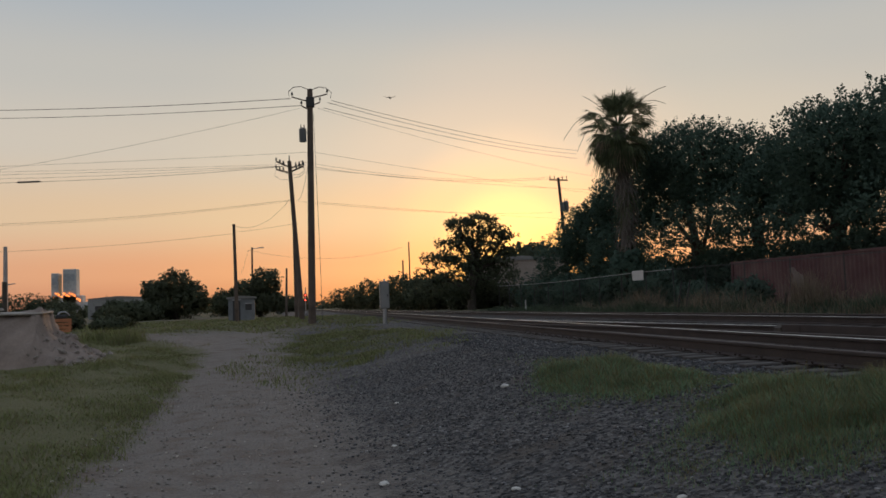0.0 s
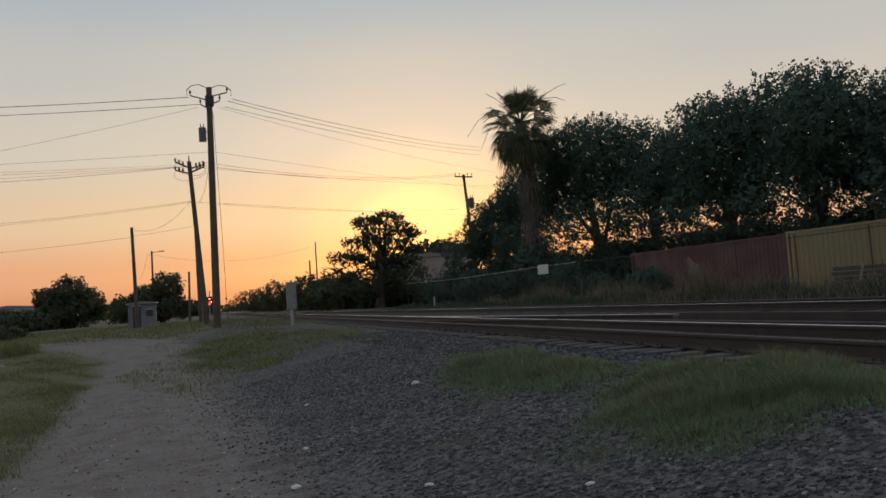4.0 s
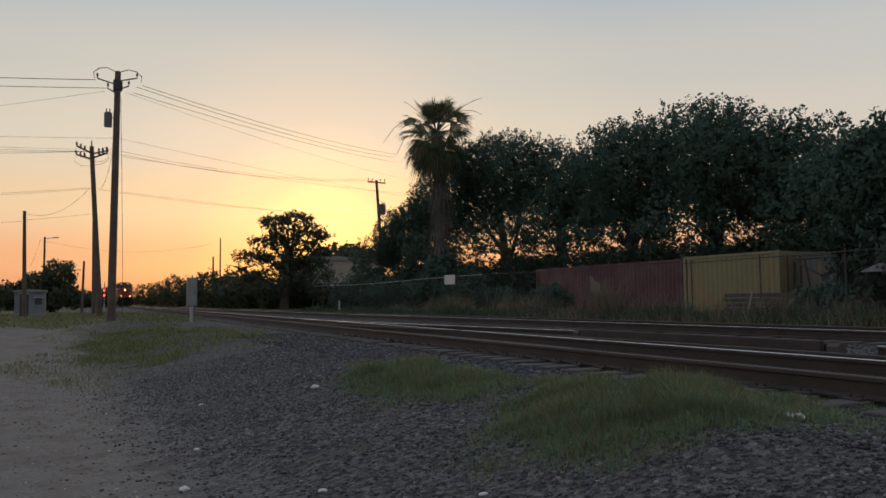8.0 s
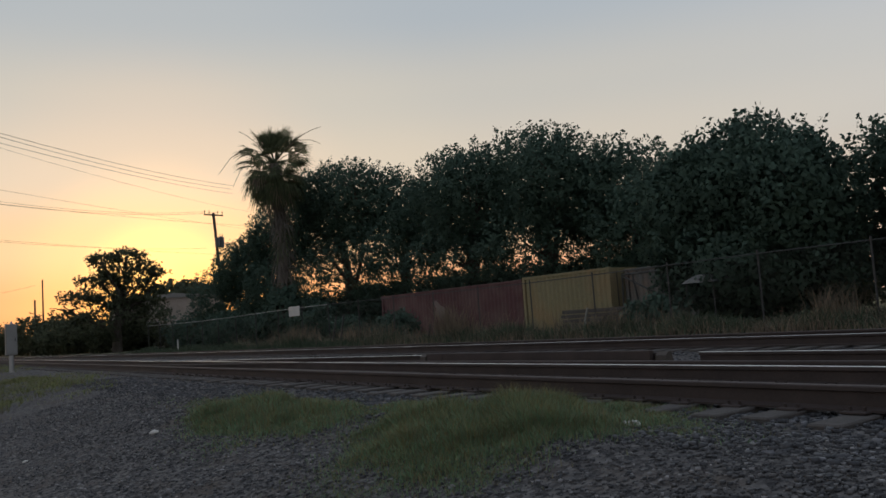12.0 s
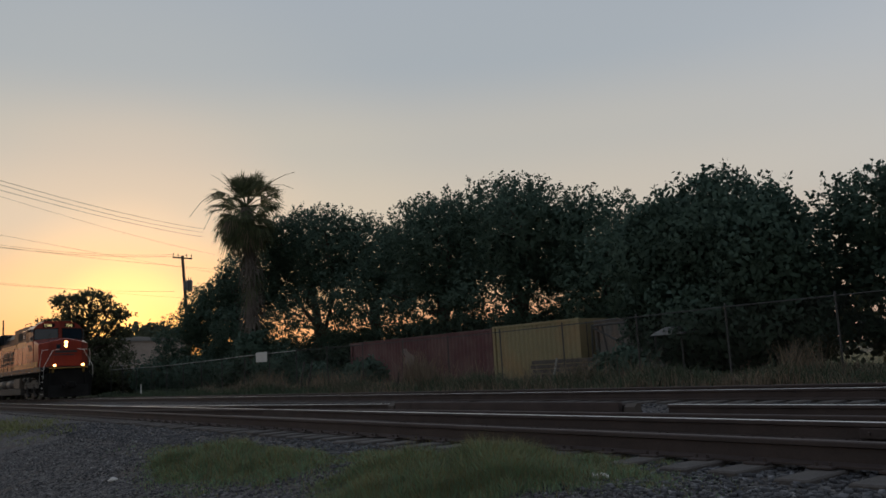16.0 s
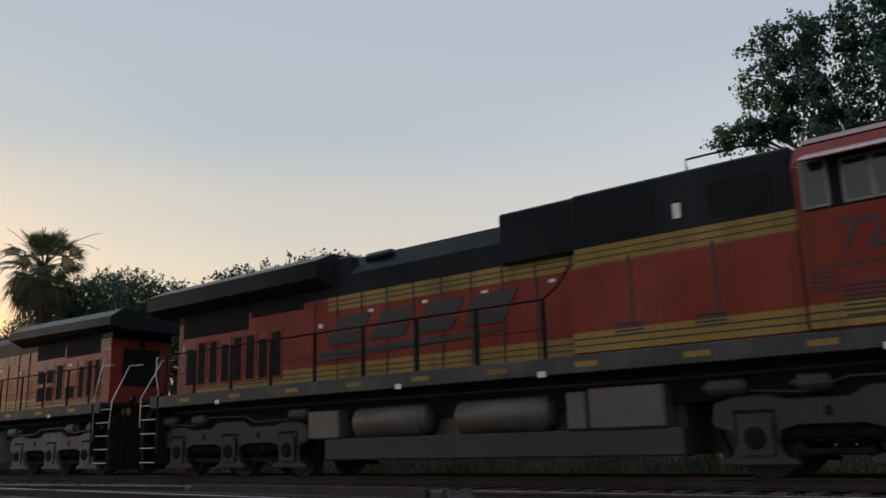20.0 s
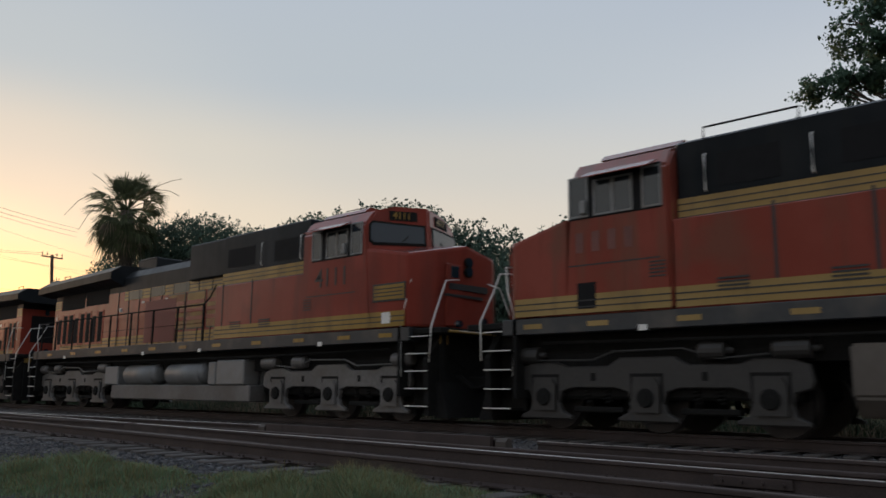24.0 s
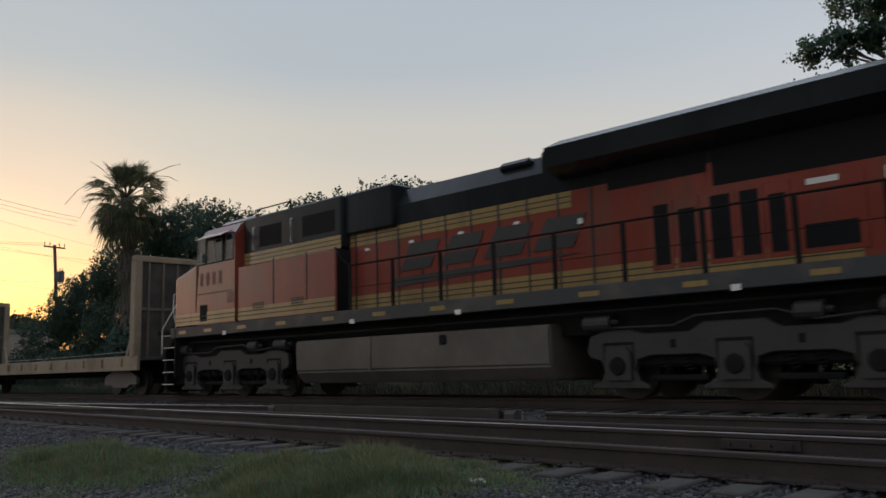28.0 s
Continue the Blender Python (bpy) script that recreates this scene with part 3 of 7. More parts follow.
# ---- trees ----
def tree(name, x, y, trunk_r, blobs, leaves, leaf, label, material=LEAF, limbs=True, gaps=0.45, seed=1, zbase=None, droop=0.0, airy=False):
    """A tapered trunk with limbs that reach into a crown of leaf sprays; the crown's masses are (dx, dy, z, rx, ry, rz)."""
    r = np.random.default_rng(seed)
    z0 = float(ground_z(x, y)) - 0.05 if zbase is None else zbase
    root = tagged(empty(name, pose(x, y, z0)), label, "tree")
    bm = bmesh.new()
    top = max(b[2] for b in blobs)
    cx0, cy0 = np.mean([b[0] for b in blobs]), np.mean([b[1] for b in blobs])
    stem = [(0, 0, 0), (0.1 * cx0, 0.1 * cy0, 0.2 * top), (0.3 * cx0 + 0.1, 0.3 * cy0, 0.45 * top), (0.6 * cx0, 0.6 * cy0 + 0.1, 0.75 * top)]
    tube(bm, stem, [trunk_r * 1.25, trunk_r, trunk_r * 0.8, trunk_r * 0.4], 9)
    for b in blobs:
        p0 = Vector(stem[1]).lerp(Vector(stem[2]), r.random())
        p2 = Vector((b[0], b[1], b[2]))
        p1 = p0.lerp(p2, 0.5) + Vector((r.normal(0, 0.3), r.normal(0, 0.3), 0.3))
        tube(bm, [p0, p1, p2], [trunk_r * 0.5, trunk_r * 0.3, trunk_r * 0.12], 6)
        for _ in range(5):
            d = Vector(r.normal(0, 1, 3)).normalized()
            q = p2 + Vector((d.x * b[3], d.y * b[4], abs(d.z) * b[5])) * 0.85
            tube(bm, [p1.lerp(p2, r.random()), p2.lerp(q, 0.5) + Vector((0, 0, 0.1)), q], [trunk_r * 0.16, trunk_r * 0.1, trunk_r * 0.04], 5)
    part("trunk", bm, BARK, root, "dark rough bark")
    vol = np.array([b[3] * b[4] + b[3] * b[5] for b in blobs])
    vs, sz, outs = [], [], []
    for b, share in zip(blobs, vol / vol.sum()):
        k = int(leaves * share / 7) + 1
        d = r.normal(0, 1, (k, 3))
        d /= np.linalg.norm(d, axis=1)[:, None]
        lump = 1 + 0.22 * np.sin(d[:, 0] * 5 + seed) * np.sin(d[:, 1] * 6 + 2 * seed) * np.cos(d[:, 2] * 5) + 0.1 * np.sin(d[:, 0] * 13 + d[:, 2] * 11)
        rad = (0.35 + 0.65 * r.random(k) ** 0.5) * lump
        c = d * rad[:, None] * np.array(b[3:6]) + np.array(b[0:3])
        f = np.sin(c[:, 0] * 0.5 + seed) + np.sin(c[:, 1] * 2.4 / leaf * 0.16 + 1.3 * seed) + np.sin(c[:, 2] * 2.6 / leaf * 0.16 + 0.7 * seed)
        high = np.clip((c[:, 2] - 0.45 * top) / (0.25 * top), 0, 1)
        c = c[f > (-3 + 6 * 0.70 * gaps * (1 - 0.75 * (0 if airy else high)))]
        open_storey = name == "broad_tree" and 3.5 < b[2] < 5.3
        if open_storey:
            c = c[r.random(len(c)) < 0.74]
        rad = np.linalg.norm((c - np.array(b[0:3])) / np.array(b[3:6]), axis=1)
        inner = c[rad < 0.72][::3] if not open_storey else c[:0]
        k = len(c)
        spray = c[:, None] + np.clip(r.normal(0, leaf * 1.25, (k, 7, 3)), -2 * leaf, 2 * leaf)
        vs.append(spray.reshape(-1, 3))
        sz.append(np.ones(7 * k))
        vs.append(inner)
        sz.append(np.full(len(inner), 2.6))
        for q in vs[-2:]:
            outs.append((q - np.array(b[0:3])) / np.array(b[3:6]))
    c = np.concatenate(vs)
    out = np.concatenate(outs) + r.normal(0, 0.16, (len(c), 3))
    out /= np.linalg.norm(out, axis=1)[:, None] + 1e-6
    k = len(c)
    a = r.normal(0, 1, (k, 3))
    a[:, 2] -= droop
    a /= np.linalg.norm(a, axis=1)[:, None]
    b2 = np.cross(a, r.normal(0, 1, (k, 3)))
    b2 /= np.linalg.norm(b2, axis=1)[:, None]
    s = leaf * (np.concatenate(sz) * (0.6 + 0.8 * r.random(k)))[:, None]
    b2 *= np.where(np.einsum("ij,ij->i", np.cross(a, b2), out) < 0, 1.0, -1.0)[:, None]
    v = np.stack([c - a * s, c + b2 * s * 0.62, c + a * s, c - b2 * s * 0.62], 1).reshape(-1, 3)
    ob = raw("crown", v, np.arange(4 * k).reshape(-1, 4), material, root)
    # the leaves lie along the crown's masses, so that light falls softly over each mass
    ob.data.normals_split_custom_set_from_vertices(np.repeat(out, 4, axis=0))
    ob["label"] = "dense leaf sprays with small gaps"
    return root


# the row behind the containers
tree("broad_tree", 28, 62, 0.3, [(0, 0, 8.6, 1.5, 2.4, 2.5), (0, 4, 7.2, 1.5, 2.4, 2.2), (0, 7.5, 5.6, 1.5, 2, 2), (0, -5, 8.5, 1.5, 2.5, 3.2), (0, -8, 10.6, 1.5, 1.7, 2.0), (0, 1, 3, 2, 6, 2.6)], 38500, 0.082, "leafy roadside tree behind the palm", gaps=0.5, seed=2, airy=True)
tree("broad_tree", 30, 64, 0.35, [(-2.5, 3, 6.2, 2.5, 2.8, 2.6), (0, 0, 8.0, 2.6, 3.2, 2.5), (-3, 7.5, 4.3, 2.5, 2.9, 2.6), (-2, -3, 4.6, 2.6, 3.2, 2.6), (0, 2, 2.0, 2.5, 6, 2)], 56000, 0.082, "leafy roadside tree with gaps of evening sky", gaps=0.55, seed=3, airy=True)
tree("broad_tree", 30, 52.5, 0.4, [(0, 1.5, 9.9, 3.0, 3.4, 3.4), (-1, -3.5, 9.5, 2.8, 3.0, 3.0), (0, 5.2, 8.4, 2.4, 2.6, 3.0), (-1, -1, 4.6, 3, 5.5, 3.2), (0, 0, 1.8, 2.5, 5, 1.8)], 63000, 0.082, "tall dark green tree behind the fence", gaps=0.4, seed=4)
tree("broad_tree", 30.5, 46, 0.38, [(0, 0.6, 8.6, 2.6, 2.4, 2.9), (-1, -1, 4.9, 3, 3.6, 3.4), (0, -2.2, 7.4, 2.5, 2.3, 2.6), (0, 0, 1.8, 2.5, 5, 1.8)], 52500, 0.082, "tall dark green tree behind the fence", gaps=0.42, seed=5)
tree("broad_tree", 30, 38, 0.42, [(0, 1.0, 7.8, 3.0, 3.0, 3.3), (-1, -2.0, 7.5, 2.9, 2.8, 3.3), (-1, 0, 4.0, 3, 4.4, 3.0), (0, 0, 1.8, 2.5, 5, 1.8)], 63000, 0.082, "broad dark green tree over the containers", gaps=0.38, seed=6)
tree("broad_tree", 30, 31.5, 0.42, [(0, 1.0, 8.0, 3.0, 3.0, 3.0), (-1, -2.2, 7.0, 2.9, 2.8, 3.0), (-1, 0, 4.0, 3, 4.4, 3.0), (0, 0, 1.8, 2.5, 5, 1.8)], 63000, 0.082, "broad dark green tree over the containers", gaps=0.42, seed=7)
tree("broad_tree", 30.5, 26, 0.38, [(0, 0.5, 6.2, 2.8, 2.7, 2.8), (-1, -1.5, 4.0, 3, 3.4, 2.7), (0, 0, 1.8, 2.5, 5, 1.8)], 52500, 0.082, "broad dark green tree over the containers", gaps=0.45, seed=8)
tree("round_tree", 24.4, 15.8, 0.4, [(0, 0.2, 4.3, 2.5, 2.8, 2.7), (-0.4, 1.9, 3.9, 2.3, 1.9, 2.4), (-0.4, -2.0, 3.6, 2.3, 1.7, 2.3), (-0.5, 0, 2.0, 2.4, 3.5, 1.8)], 80500, 0.082, "dense round dark green tree beside the fence", gaps=0.14, seed=9)
tree("leafy_tree", 29, 12.2, 0.3, [(0, 0.5, 4.8, 2.2, 1.6, 2.1), (0, -1.6, 5.2, 2.2, 1.6, 1.9), (0, -3.6, 5.0, 2.2, 1.8, 2.2), (0, 0, 2.6, 2.2, 3.6, 2.0), (0, -4.5, 2.8, 2.2, 3, 2.0)], 52500, 0.082, "light-leaved tree with sky showing through it", gaps=0.5, seed=10)
tree("leafy_tree", 27, 3.0, 0.3, [(0, 0.5, 4.3, 2.2, 2.6, 2.3), (0, -3.0, 4.4, 2.2, 2.4, 2.3), (0, -6, 4.2, 2.2, 2.8, 2.3), (0, -2, 2, 2, 5, 2)], 52500, 0.082, "light-leaved tree with sky showing through it", gaps=0.4, seed=11)
tree("tall_tree", 25.0, 1.8, 0.26, [(dx, dy, z + 0.8 * (dy > 1), rx_, ry_, rz_) for dx, dy, z, rx_, ry_, rz_ in [(-0.2, 6.6, 7.7, 1.0, 1.2, 0.45), (-0.2, 5.7, 9.0, 1.1, 1.3, 0.5), (-0.2, 4.7, 10.4, 1.2, 1.5, 0.7), (-0.2, 5.2, 7.6, 1.1, 1.4, 0.5), (-0.2, 4.2, 11.6, 1.3, 1.4, 0.8), (-0.2, 4.0, 9.4, 1.4, 1.6, 0.9), (0, 3.0, 8.4, 1.5, 1.6, 0.8), (0, 2.0, 11.4, 1.6, 1.7, 1.1), (0, -0.4, 12.8, 2.2, 2.2, 1.8), (0, 1.2, 9.8, 1.9, 1.9, 1.2), (0, -1.5, 10, 3, 3, 2.2), (0, 3.0, 6.8, 1.2, 1.4, 0.5), (-0.2, 4.4, 6.5, 1.2, 1.5, 0.8), (-0.2, 2.6, 5.6, 1.4, 1.6, 1.0), (-0.2, 5.6, 6.9, 0.9, 1.0, 0.45), (0, 0.5, 6.5, 1.8, 2.0, 1.4)]], 110000, 0.06, "tall tree with feathery hanging branches", LEAF_LIGHT, gaps=0.5, seed=12, droop=0.5, airy=True)
for k in range(16):
    y = -6 + 6.0 * k
    tree("hedge_shrub", 34 + 1.5 * (k % 2), y, 0.1, [(0, 0, 1.3 if 4 < k < 9 else 2.0, 1.8, 3.6, 1.3 if 4 < k < 9 else 2.1), (0.3, 2.0, 1.1, 1.6, 2.6, 1.2)], 3600, 0.17, "dark thicket behind the tree row", LEAF_HAZED, gaps=0.12, seed=120 + k)
for k, (bx, by, hh) in enumerate(((21.5, 33.5, 1.3), (20.6, 17, 1.0), (21, 37, 1.3), (24, 47, 2.4), (23.5, 53, 2.2), (22.5, 58, 2.2), (24, 70, 2.8), (26, 64, 2.8))):
    tree("shrub", bx, by, 0.06, [(0, 0, hh * 0.55, hh * 0.8, hh, hh * 0.6), (0.3, 0.7, hh * 0.45, hh * 0.7, hh * 0.8, hh * 0.5)], 4200, 0.08, "dark green shrub growing along the fence", gaps=0.3, seed=40 + k)
# trees beyond the line and across the yard
tree("spreading_tree", 21.0, 81.2, 0.4, [(1.0, 0, 9.1, 2.1, 1.6, 0.8), (-1.2, 0, 8.7, 1.4, 1.6, 0.75), (2.8, 0, 8.1, 1.3, 1.6, 0.6), (3.9, 0, 7.5, 1.1, 1.6, 0.55), (-1.6, 0, 6.7, 2.4, 1.6, 0.75), (1.8, 0, 6.5, 2.6, 1.6, 0.7), (3.7, 0, 6.0, 1.3, 1.6, 0.6), (0.4, 0, 7.6, 2.2, 1.4, 0.7), (-3.3, 0, 5.3, 1.8, 1.6, 0.8), (-0.2, 0, 5.0, 3.1, 1.6, 0.9), (2.9, 0, 4.8, 2.0, 1.6, 0.8), (-4.7, 0, 4.2, 1.4, 1.6, 0.9), (-1, 0, 2.8, 4.4, 2.2, 2.0), (3.0, 0, 2.8, 2.5, 2.0, 1.9)], 19000, 0.12, "spreading tree dark against the sunset", LEAF_HAZED, gaps=0.55, seed=20, airy=True)
tree("dome_tree", 42, 123, 0.5, [(0, 0, 6.6, 5.0, 4, 2.9), (-3, 0, 6.0, 3, 3, 2.2), (3, 0, 5.8, 3, 3, 2.4)], 6000, 0.35, "far rounded tree dark against the sunset", LEAF_HAZED, gaps=0.1, seed=21)
for k, (bx, by, w, h) in enumerate(((20.6, 152, 4.6, 5.6), (20.5, 117, 3.8, 5.2), (20.8, 97, 3.6, 4.2), (22.6, 86, 3, 3.2), (28, 83.0, 3, 2.4), (21, 203, 5, 5.4), (30, 80, 3, 3.4))):
    tree("bush", bx, by, 0.12, [(0, 0, h * 0.45, w, w * 0.8, h * 0.55), (w * 0.5, 0, h * 0.4, w * 0.7, w * 0.6, h * 0.5)], 5200, 0.19, "dark bushes along the far side of the line", LEAF_HAZED, gaps=0.2, seed=60 + k)
tree("yard_tree", -10.3, 110, 0.35, [(0, 0, 4.4, 2.3, 2.2, 1.9), (-2.0, 0, 3.2, 1.8, 2, 1.8), (2.2, 0, 3.0, 1.8, 2, 1.7), (-3.4, 0, 3.9, 1.0, 1.2, 1.0), (0, 0, 2.0, 4.2, 2.4, 1.8)], 9000, 0.19, "round dark tree across the yard", LEAF_HAZED, gaps=0.25, seed=22)
tree("yard_tree", 0.2, 100, 0.3, [(0.6, 0, 4.0, 1.8, 1.8, 1.8), (-1.6, 0, 2.8, 1.8, 1.8, 1.6), (-3.8, 0, 2.0, 1.6, 1.8, 1.4), (0, 0, 1.8, 3.0, 2, 1.6)], 8000, 0.18, "round dark tree behind the shed", LEAF_HAZED, gaps=0.25, seed=23)
for k, (bx, by, w, h) in enumerate(((-50, 193, 9, 6.2), (-46, 200, 6, 5.0), (-30, 190, 3.2, 3.9), (-18, 150, 3.4, 2.9), (-15, 106, 2.6, 2.2), (-19.0, 118, 2.4, 1.7), (-62, 190, 9, 5.4), (5.5, 210, 6, 4.2), (-4, 135, 4, 3.6))):
    tree("far_bush", bx, by, 0.15, [(0, 0, h * 0.45, w, w * 0.6, h * 0.55), (w * 0.6, 0, h * 0.35, w * 0.7, w * 0.5, h * 0.45), (-w * 0.5, 0, h * 0.62, w * 0.35, w * 0.4, h * 0.36)], 6200, 0.2, "low dark trees at the edge of the yard", LEAF_HAZED, gaps=0.12, seed=80 + k)
# bare-topped weeds and woodland on the skyline
wx = np.concatenate([rng.uniform(-1500, 1500, 2500)])
wy = rng.uniform(420, 900, 2500)
wh = 2 + 5 * rng.random(2500)
k = len(wx)
c = np.stack([wx, wy, wh * 0.5 + 0.7], -1)[:, None] + rng.normal(0, 1, (k, 10, 3)) * np.stack([4 + 0 * wh, 4 + 0 * wh, wh * 0.33], -1)[:, None]
c = c.reshape(-1, 3)
a = rng.normal(0, 1.6, (len(c), 4, 3))
tagged(raw("far_woods", (c[:, None] + a).reshape(-1, 3), np.arange(4 * len(c)).reshape(-1, 4), LEAF_HAZED), "low dark woods along the horizon", "woods", kind="stuff")


# ---- the fan palm ----
def palm(x, y, height):
    z0 = float(ground_z(x, y)) - 0.05
    root = tagged(empty("fan_palm", pose(x, y, z0)), "tall fan palm with a ragged crown and dead skirt", "palm tree")
    r = np.random.default_rng(5)
    bm = bmesh.new()
    pts = [(0.25 * math.sin(i * 0.25), 0.2 * math.sin(i * 0.17), height * i / 12) for i in range(13)]
    tube(bm, pts, [0.55, 0.46, 0.42, 0.4, 0.38, 0.36, 0.35, 0.34, 0.34, 0.36, 0.42, 0.5, 0.35], 12)
    palm_bark = mat("palm_bark", (0.125, 0.105, 0.09), 0.9, vary=0.35, scale=5, bump=0.6, bump_scale=18)
    part("trunk", bm, palm_bark, root, "grey ringed palm trunk")
    top = Vector(pts[-1])

    def fan(bm, az, el, stalk, size, n=15, droop=0.3, spread=3.6, pleat=0.042, roll=0.0):
        """One fan leaf on its stalk: narrow pleats spread round a hub."""
        d = Vector((math.cos(az) * math.cos(el), math.sin(az) * math.cos(el), math.sin(el)))
        s = d.cross(Vector((0, 0, 1))).normalized()
        u = s.cross(d).normalized()
        s, u = s * math.cos(roll) + u * math.sin(roll), u * math.cos(roll) - s * math.sin(roll)
        hub = top + d * stalk + Vector((0, 0, -droop * stalk * 0.25))
        tube(bm, [top, top.lerp(hub, 0.5) + Vector((0, 0, 0.12)), hub], [0.035, 0.03, 0.022], 5)
        for i in range(n):
            a = (i / (n - 1) - 0.5) * spread
            e = (d * math.cos(a) + s * math.sin(a)).normalized()
            ln = size * (0.75 + 0.25 * math.cos(a * 0.7)) * (0.9 + 0.2 * r.random())
            w = e.cross(u).normalized() * ln * pleat
            mid = hub + e * ln * 0.6 + u * 0.05
            tip = hub + e * ln + Vector((0, 0, -(droop + 0.25 * r.random()) * ln * 0.6))
            v = [bm.verts.new(p) for p in (hub, mid + w, tip, mid - w)]
            bm.faces.new(v)

    tiers = [(4, 76, 1.3), (3, 60, 0.8), (7, 50, 1.55), (8, 24, 1.65), (4, 10, 0.9), (8, -2, 1.6), (8, -26, 1.5), (5, -25, 0.8)]
    turn = 0.4
    for count, lift, stalk in tiers:
        for i in range(count):
            fb_ = bmesh.new()
            el = math.radians(lift + r.normal(0, 6))
            az = turn + i * 2 * math.pi / count + r.normal(0, 0.16)
            fan(fb_, az, el, stalk * (0.9 + 0.25 * r.random()), 1.25 + 0.2 * r.random(), 19, droop=0.04 if lift > 40 else 0.22, spread=2.3, pleat=0.036, roll=r.normal(0, 0.5))
            part("frond", fb_, PALM_LEAF, root)
        turn += 0.9
    for i in range(34):
        fb_ = bmesh.new()
        fan(fb_, i * 2.399, math.radians(r.uniform(-82, -32)), 1.1 + 0.9 * r.random(), 1.2, 13, 0.8, spread=2.2, pleat=0.055)
        part("dead_frond", fb_, PALM_LEAF if i % 5 else DRY, root, "withered hanging frond")
    # older dead leaves that hang against the trunk all the way down
    crown_top = top.copy()
    for i in range(54):
        fb_ = bmesh.new()
        h = height * (0.22 + 0.66 * i / 54)
        top = Vector((0.25 * math.sin(h / height * 3.0), 0, h))
        fan(fb_, i * 2.399, math.radians(r.uniform(-78, -58)), 0.55 + 0.35 * r.random(), 1.05, 9, 0.9)
        part("trunk_thatch", fb_, PALM_LEAF if i % 3 == 0 else palm_bark, root, "dead leaf pressed against the trunk")
    top = crown_top
    for az, reach, rise, fall in ((2.7, 3.7, 4.9, 5.5), (2.5, 2.9, 4.0, 5.4), (-0.44, 3.3, 4.4, 1.9), (-0.6, 3.2, 4.6, 3.4), (2.9, 2.3, 3.4, 1.2)):
        sb = bmesh.new()
        p = [top + Vector((math.cos(az) * reach * t, math.sin(az) * reach * t, rise * t - fall * t * t)) for t in (0, 0.2, 0.4, 0.6, 0.8, 1.0)]
        tube(sb, p, [0.03, 0.028, 0.025, 0.022, 0.02, 0.014], 5)
        part("flower_stalk", sb, DRY, root, "thin arching flower stalk")


palm(24.0, 51.3, 12.35)
# vines that climb the palm's lower trunk
tree("climbing_shrub", 23.6, 50.6, 0.08, [(0.4, 0.4, 2.0, 1.2, 1.4, 2.0)], 3000, 0.13, "shrub crowding the foot of the palm", gaps=0.3, seed=33)


# ---- poles and wires ----
def bar(name, p, q, r, material, parent, label="", r1=None, seg=10):
    bm = bmesh.new()
    cyl(bm, p, q, r, r1, seg)
    return part(name, bm, material, parent, label)


def insulator(parent, x, y, z, h=0.22):
    bm = bmesh.new()
    cyl(bm, (x, y, z), (x, y, z + h * 0.5), 0.02, seg=6)
    cyl(bm, (x, y, z + h * 0.45), (x, y, z + h * 0.75), 0.06, 0.05, 8)
    cyl(bm, (x, y, z + h * 0.75), (x, y, z + h), 0.045, 0.03, 8)
    return part("insulator", bm, BLACK, parent)


CAN = mat("dark_can_grey", (0.09, 0.095, 0.10), 0.5, vary=0.2)


def transformer(parent, x, y, z, s=1.0):
    bm = bmesh.new()
    cyl(bm, (x, y, z), (x, y, z + 0.85 * s), 0.24 * s, seg=14)
    cyl(bm, (x, y, z + 0.85 * s), (x, y, z + 0.93 * s), 0.25 * s, 0.12 * s, 14)
    can = part("transformer", bm, CAN, parent, "dark grey pole transformer can")
    b2 = bmesh.new()
    for dx in (-0.1, 0.1):
        cyl(b2, (x + dx * s, y, z + 0.9 * s), (x + dx * s, y, z + 1.15 * s), 0.04 * s, 0.025 * s, 8)
    part("bushing", b2, BLACK, can)
    return can


def utility_pole(name, base, top, r, label, arms=(), cans=(), lamp=False, wood=POLEWOOD):
    bx, by, bz = base
    root = tagged(empty(name, pose(bx, by, bz)), label, "utility pole", "poles along the line")
    t = Vector(top) - Vector(base)
    bar("pole", (0, 0, 0), t, r, wood, root, "weathered wooden pole", r * 0.7, 12)
    for f, half, turn in arms:
        c = t * f
        a = radians(turn)
        d = Vector((math.cos(a), math.sin(a), 0)) * half
        b2 = bmesh.new()
        mm = Matrix.Translation(c) @ Matrix.Rotation(a, 4, "Z")
        box(b2, -half, half, -0.06, 0.06, -0.06, 0.06, 0.01, mm)
        part("cross_arm", b2, POLEWOOD, root, "wooden cross-arm")
        for k in (-0.92, -0.45, 0.45, 0.92):
            p = c + d * k
            insulator(root, p.x, p.y, p.z + 0.06, 0.34)
    for f, dx, dy, s in cans:
        c = t * f
        transformer(root, c.x + dx, c.y + dy, c.z, s)
        bar("bracket", (c.x, c.y, c.z + 0.5), (c.x + dx, c.y + dy, c.z + 0.5), 0.04, STEEL, root)
    if lamp:
        bar("lamp_arm", t * 0.98, t * 0.98 + Vector((1.1, 0, 0.1)), 0.04, STEEL, root)
        b2 = bmesh.new()
        box(b2, t.x + 0.9, t.x + 1.5, t.y - 0.12, t.y + 0.12, t.z - 0.12, t.z + 0.02, 0.03)
        part("lamp_head", b2, STEEL, root)
    return root


mp = utility_pole("utility_pole", (2.75, 44.9, 0.6), (2.95, 44.9, 13.5), 0.21, "tall wooden utility pole with looped jumpers and transformer", cans=((0.775, -0.40, 0, 0.82),))
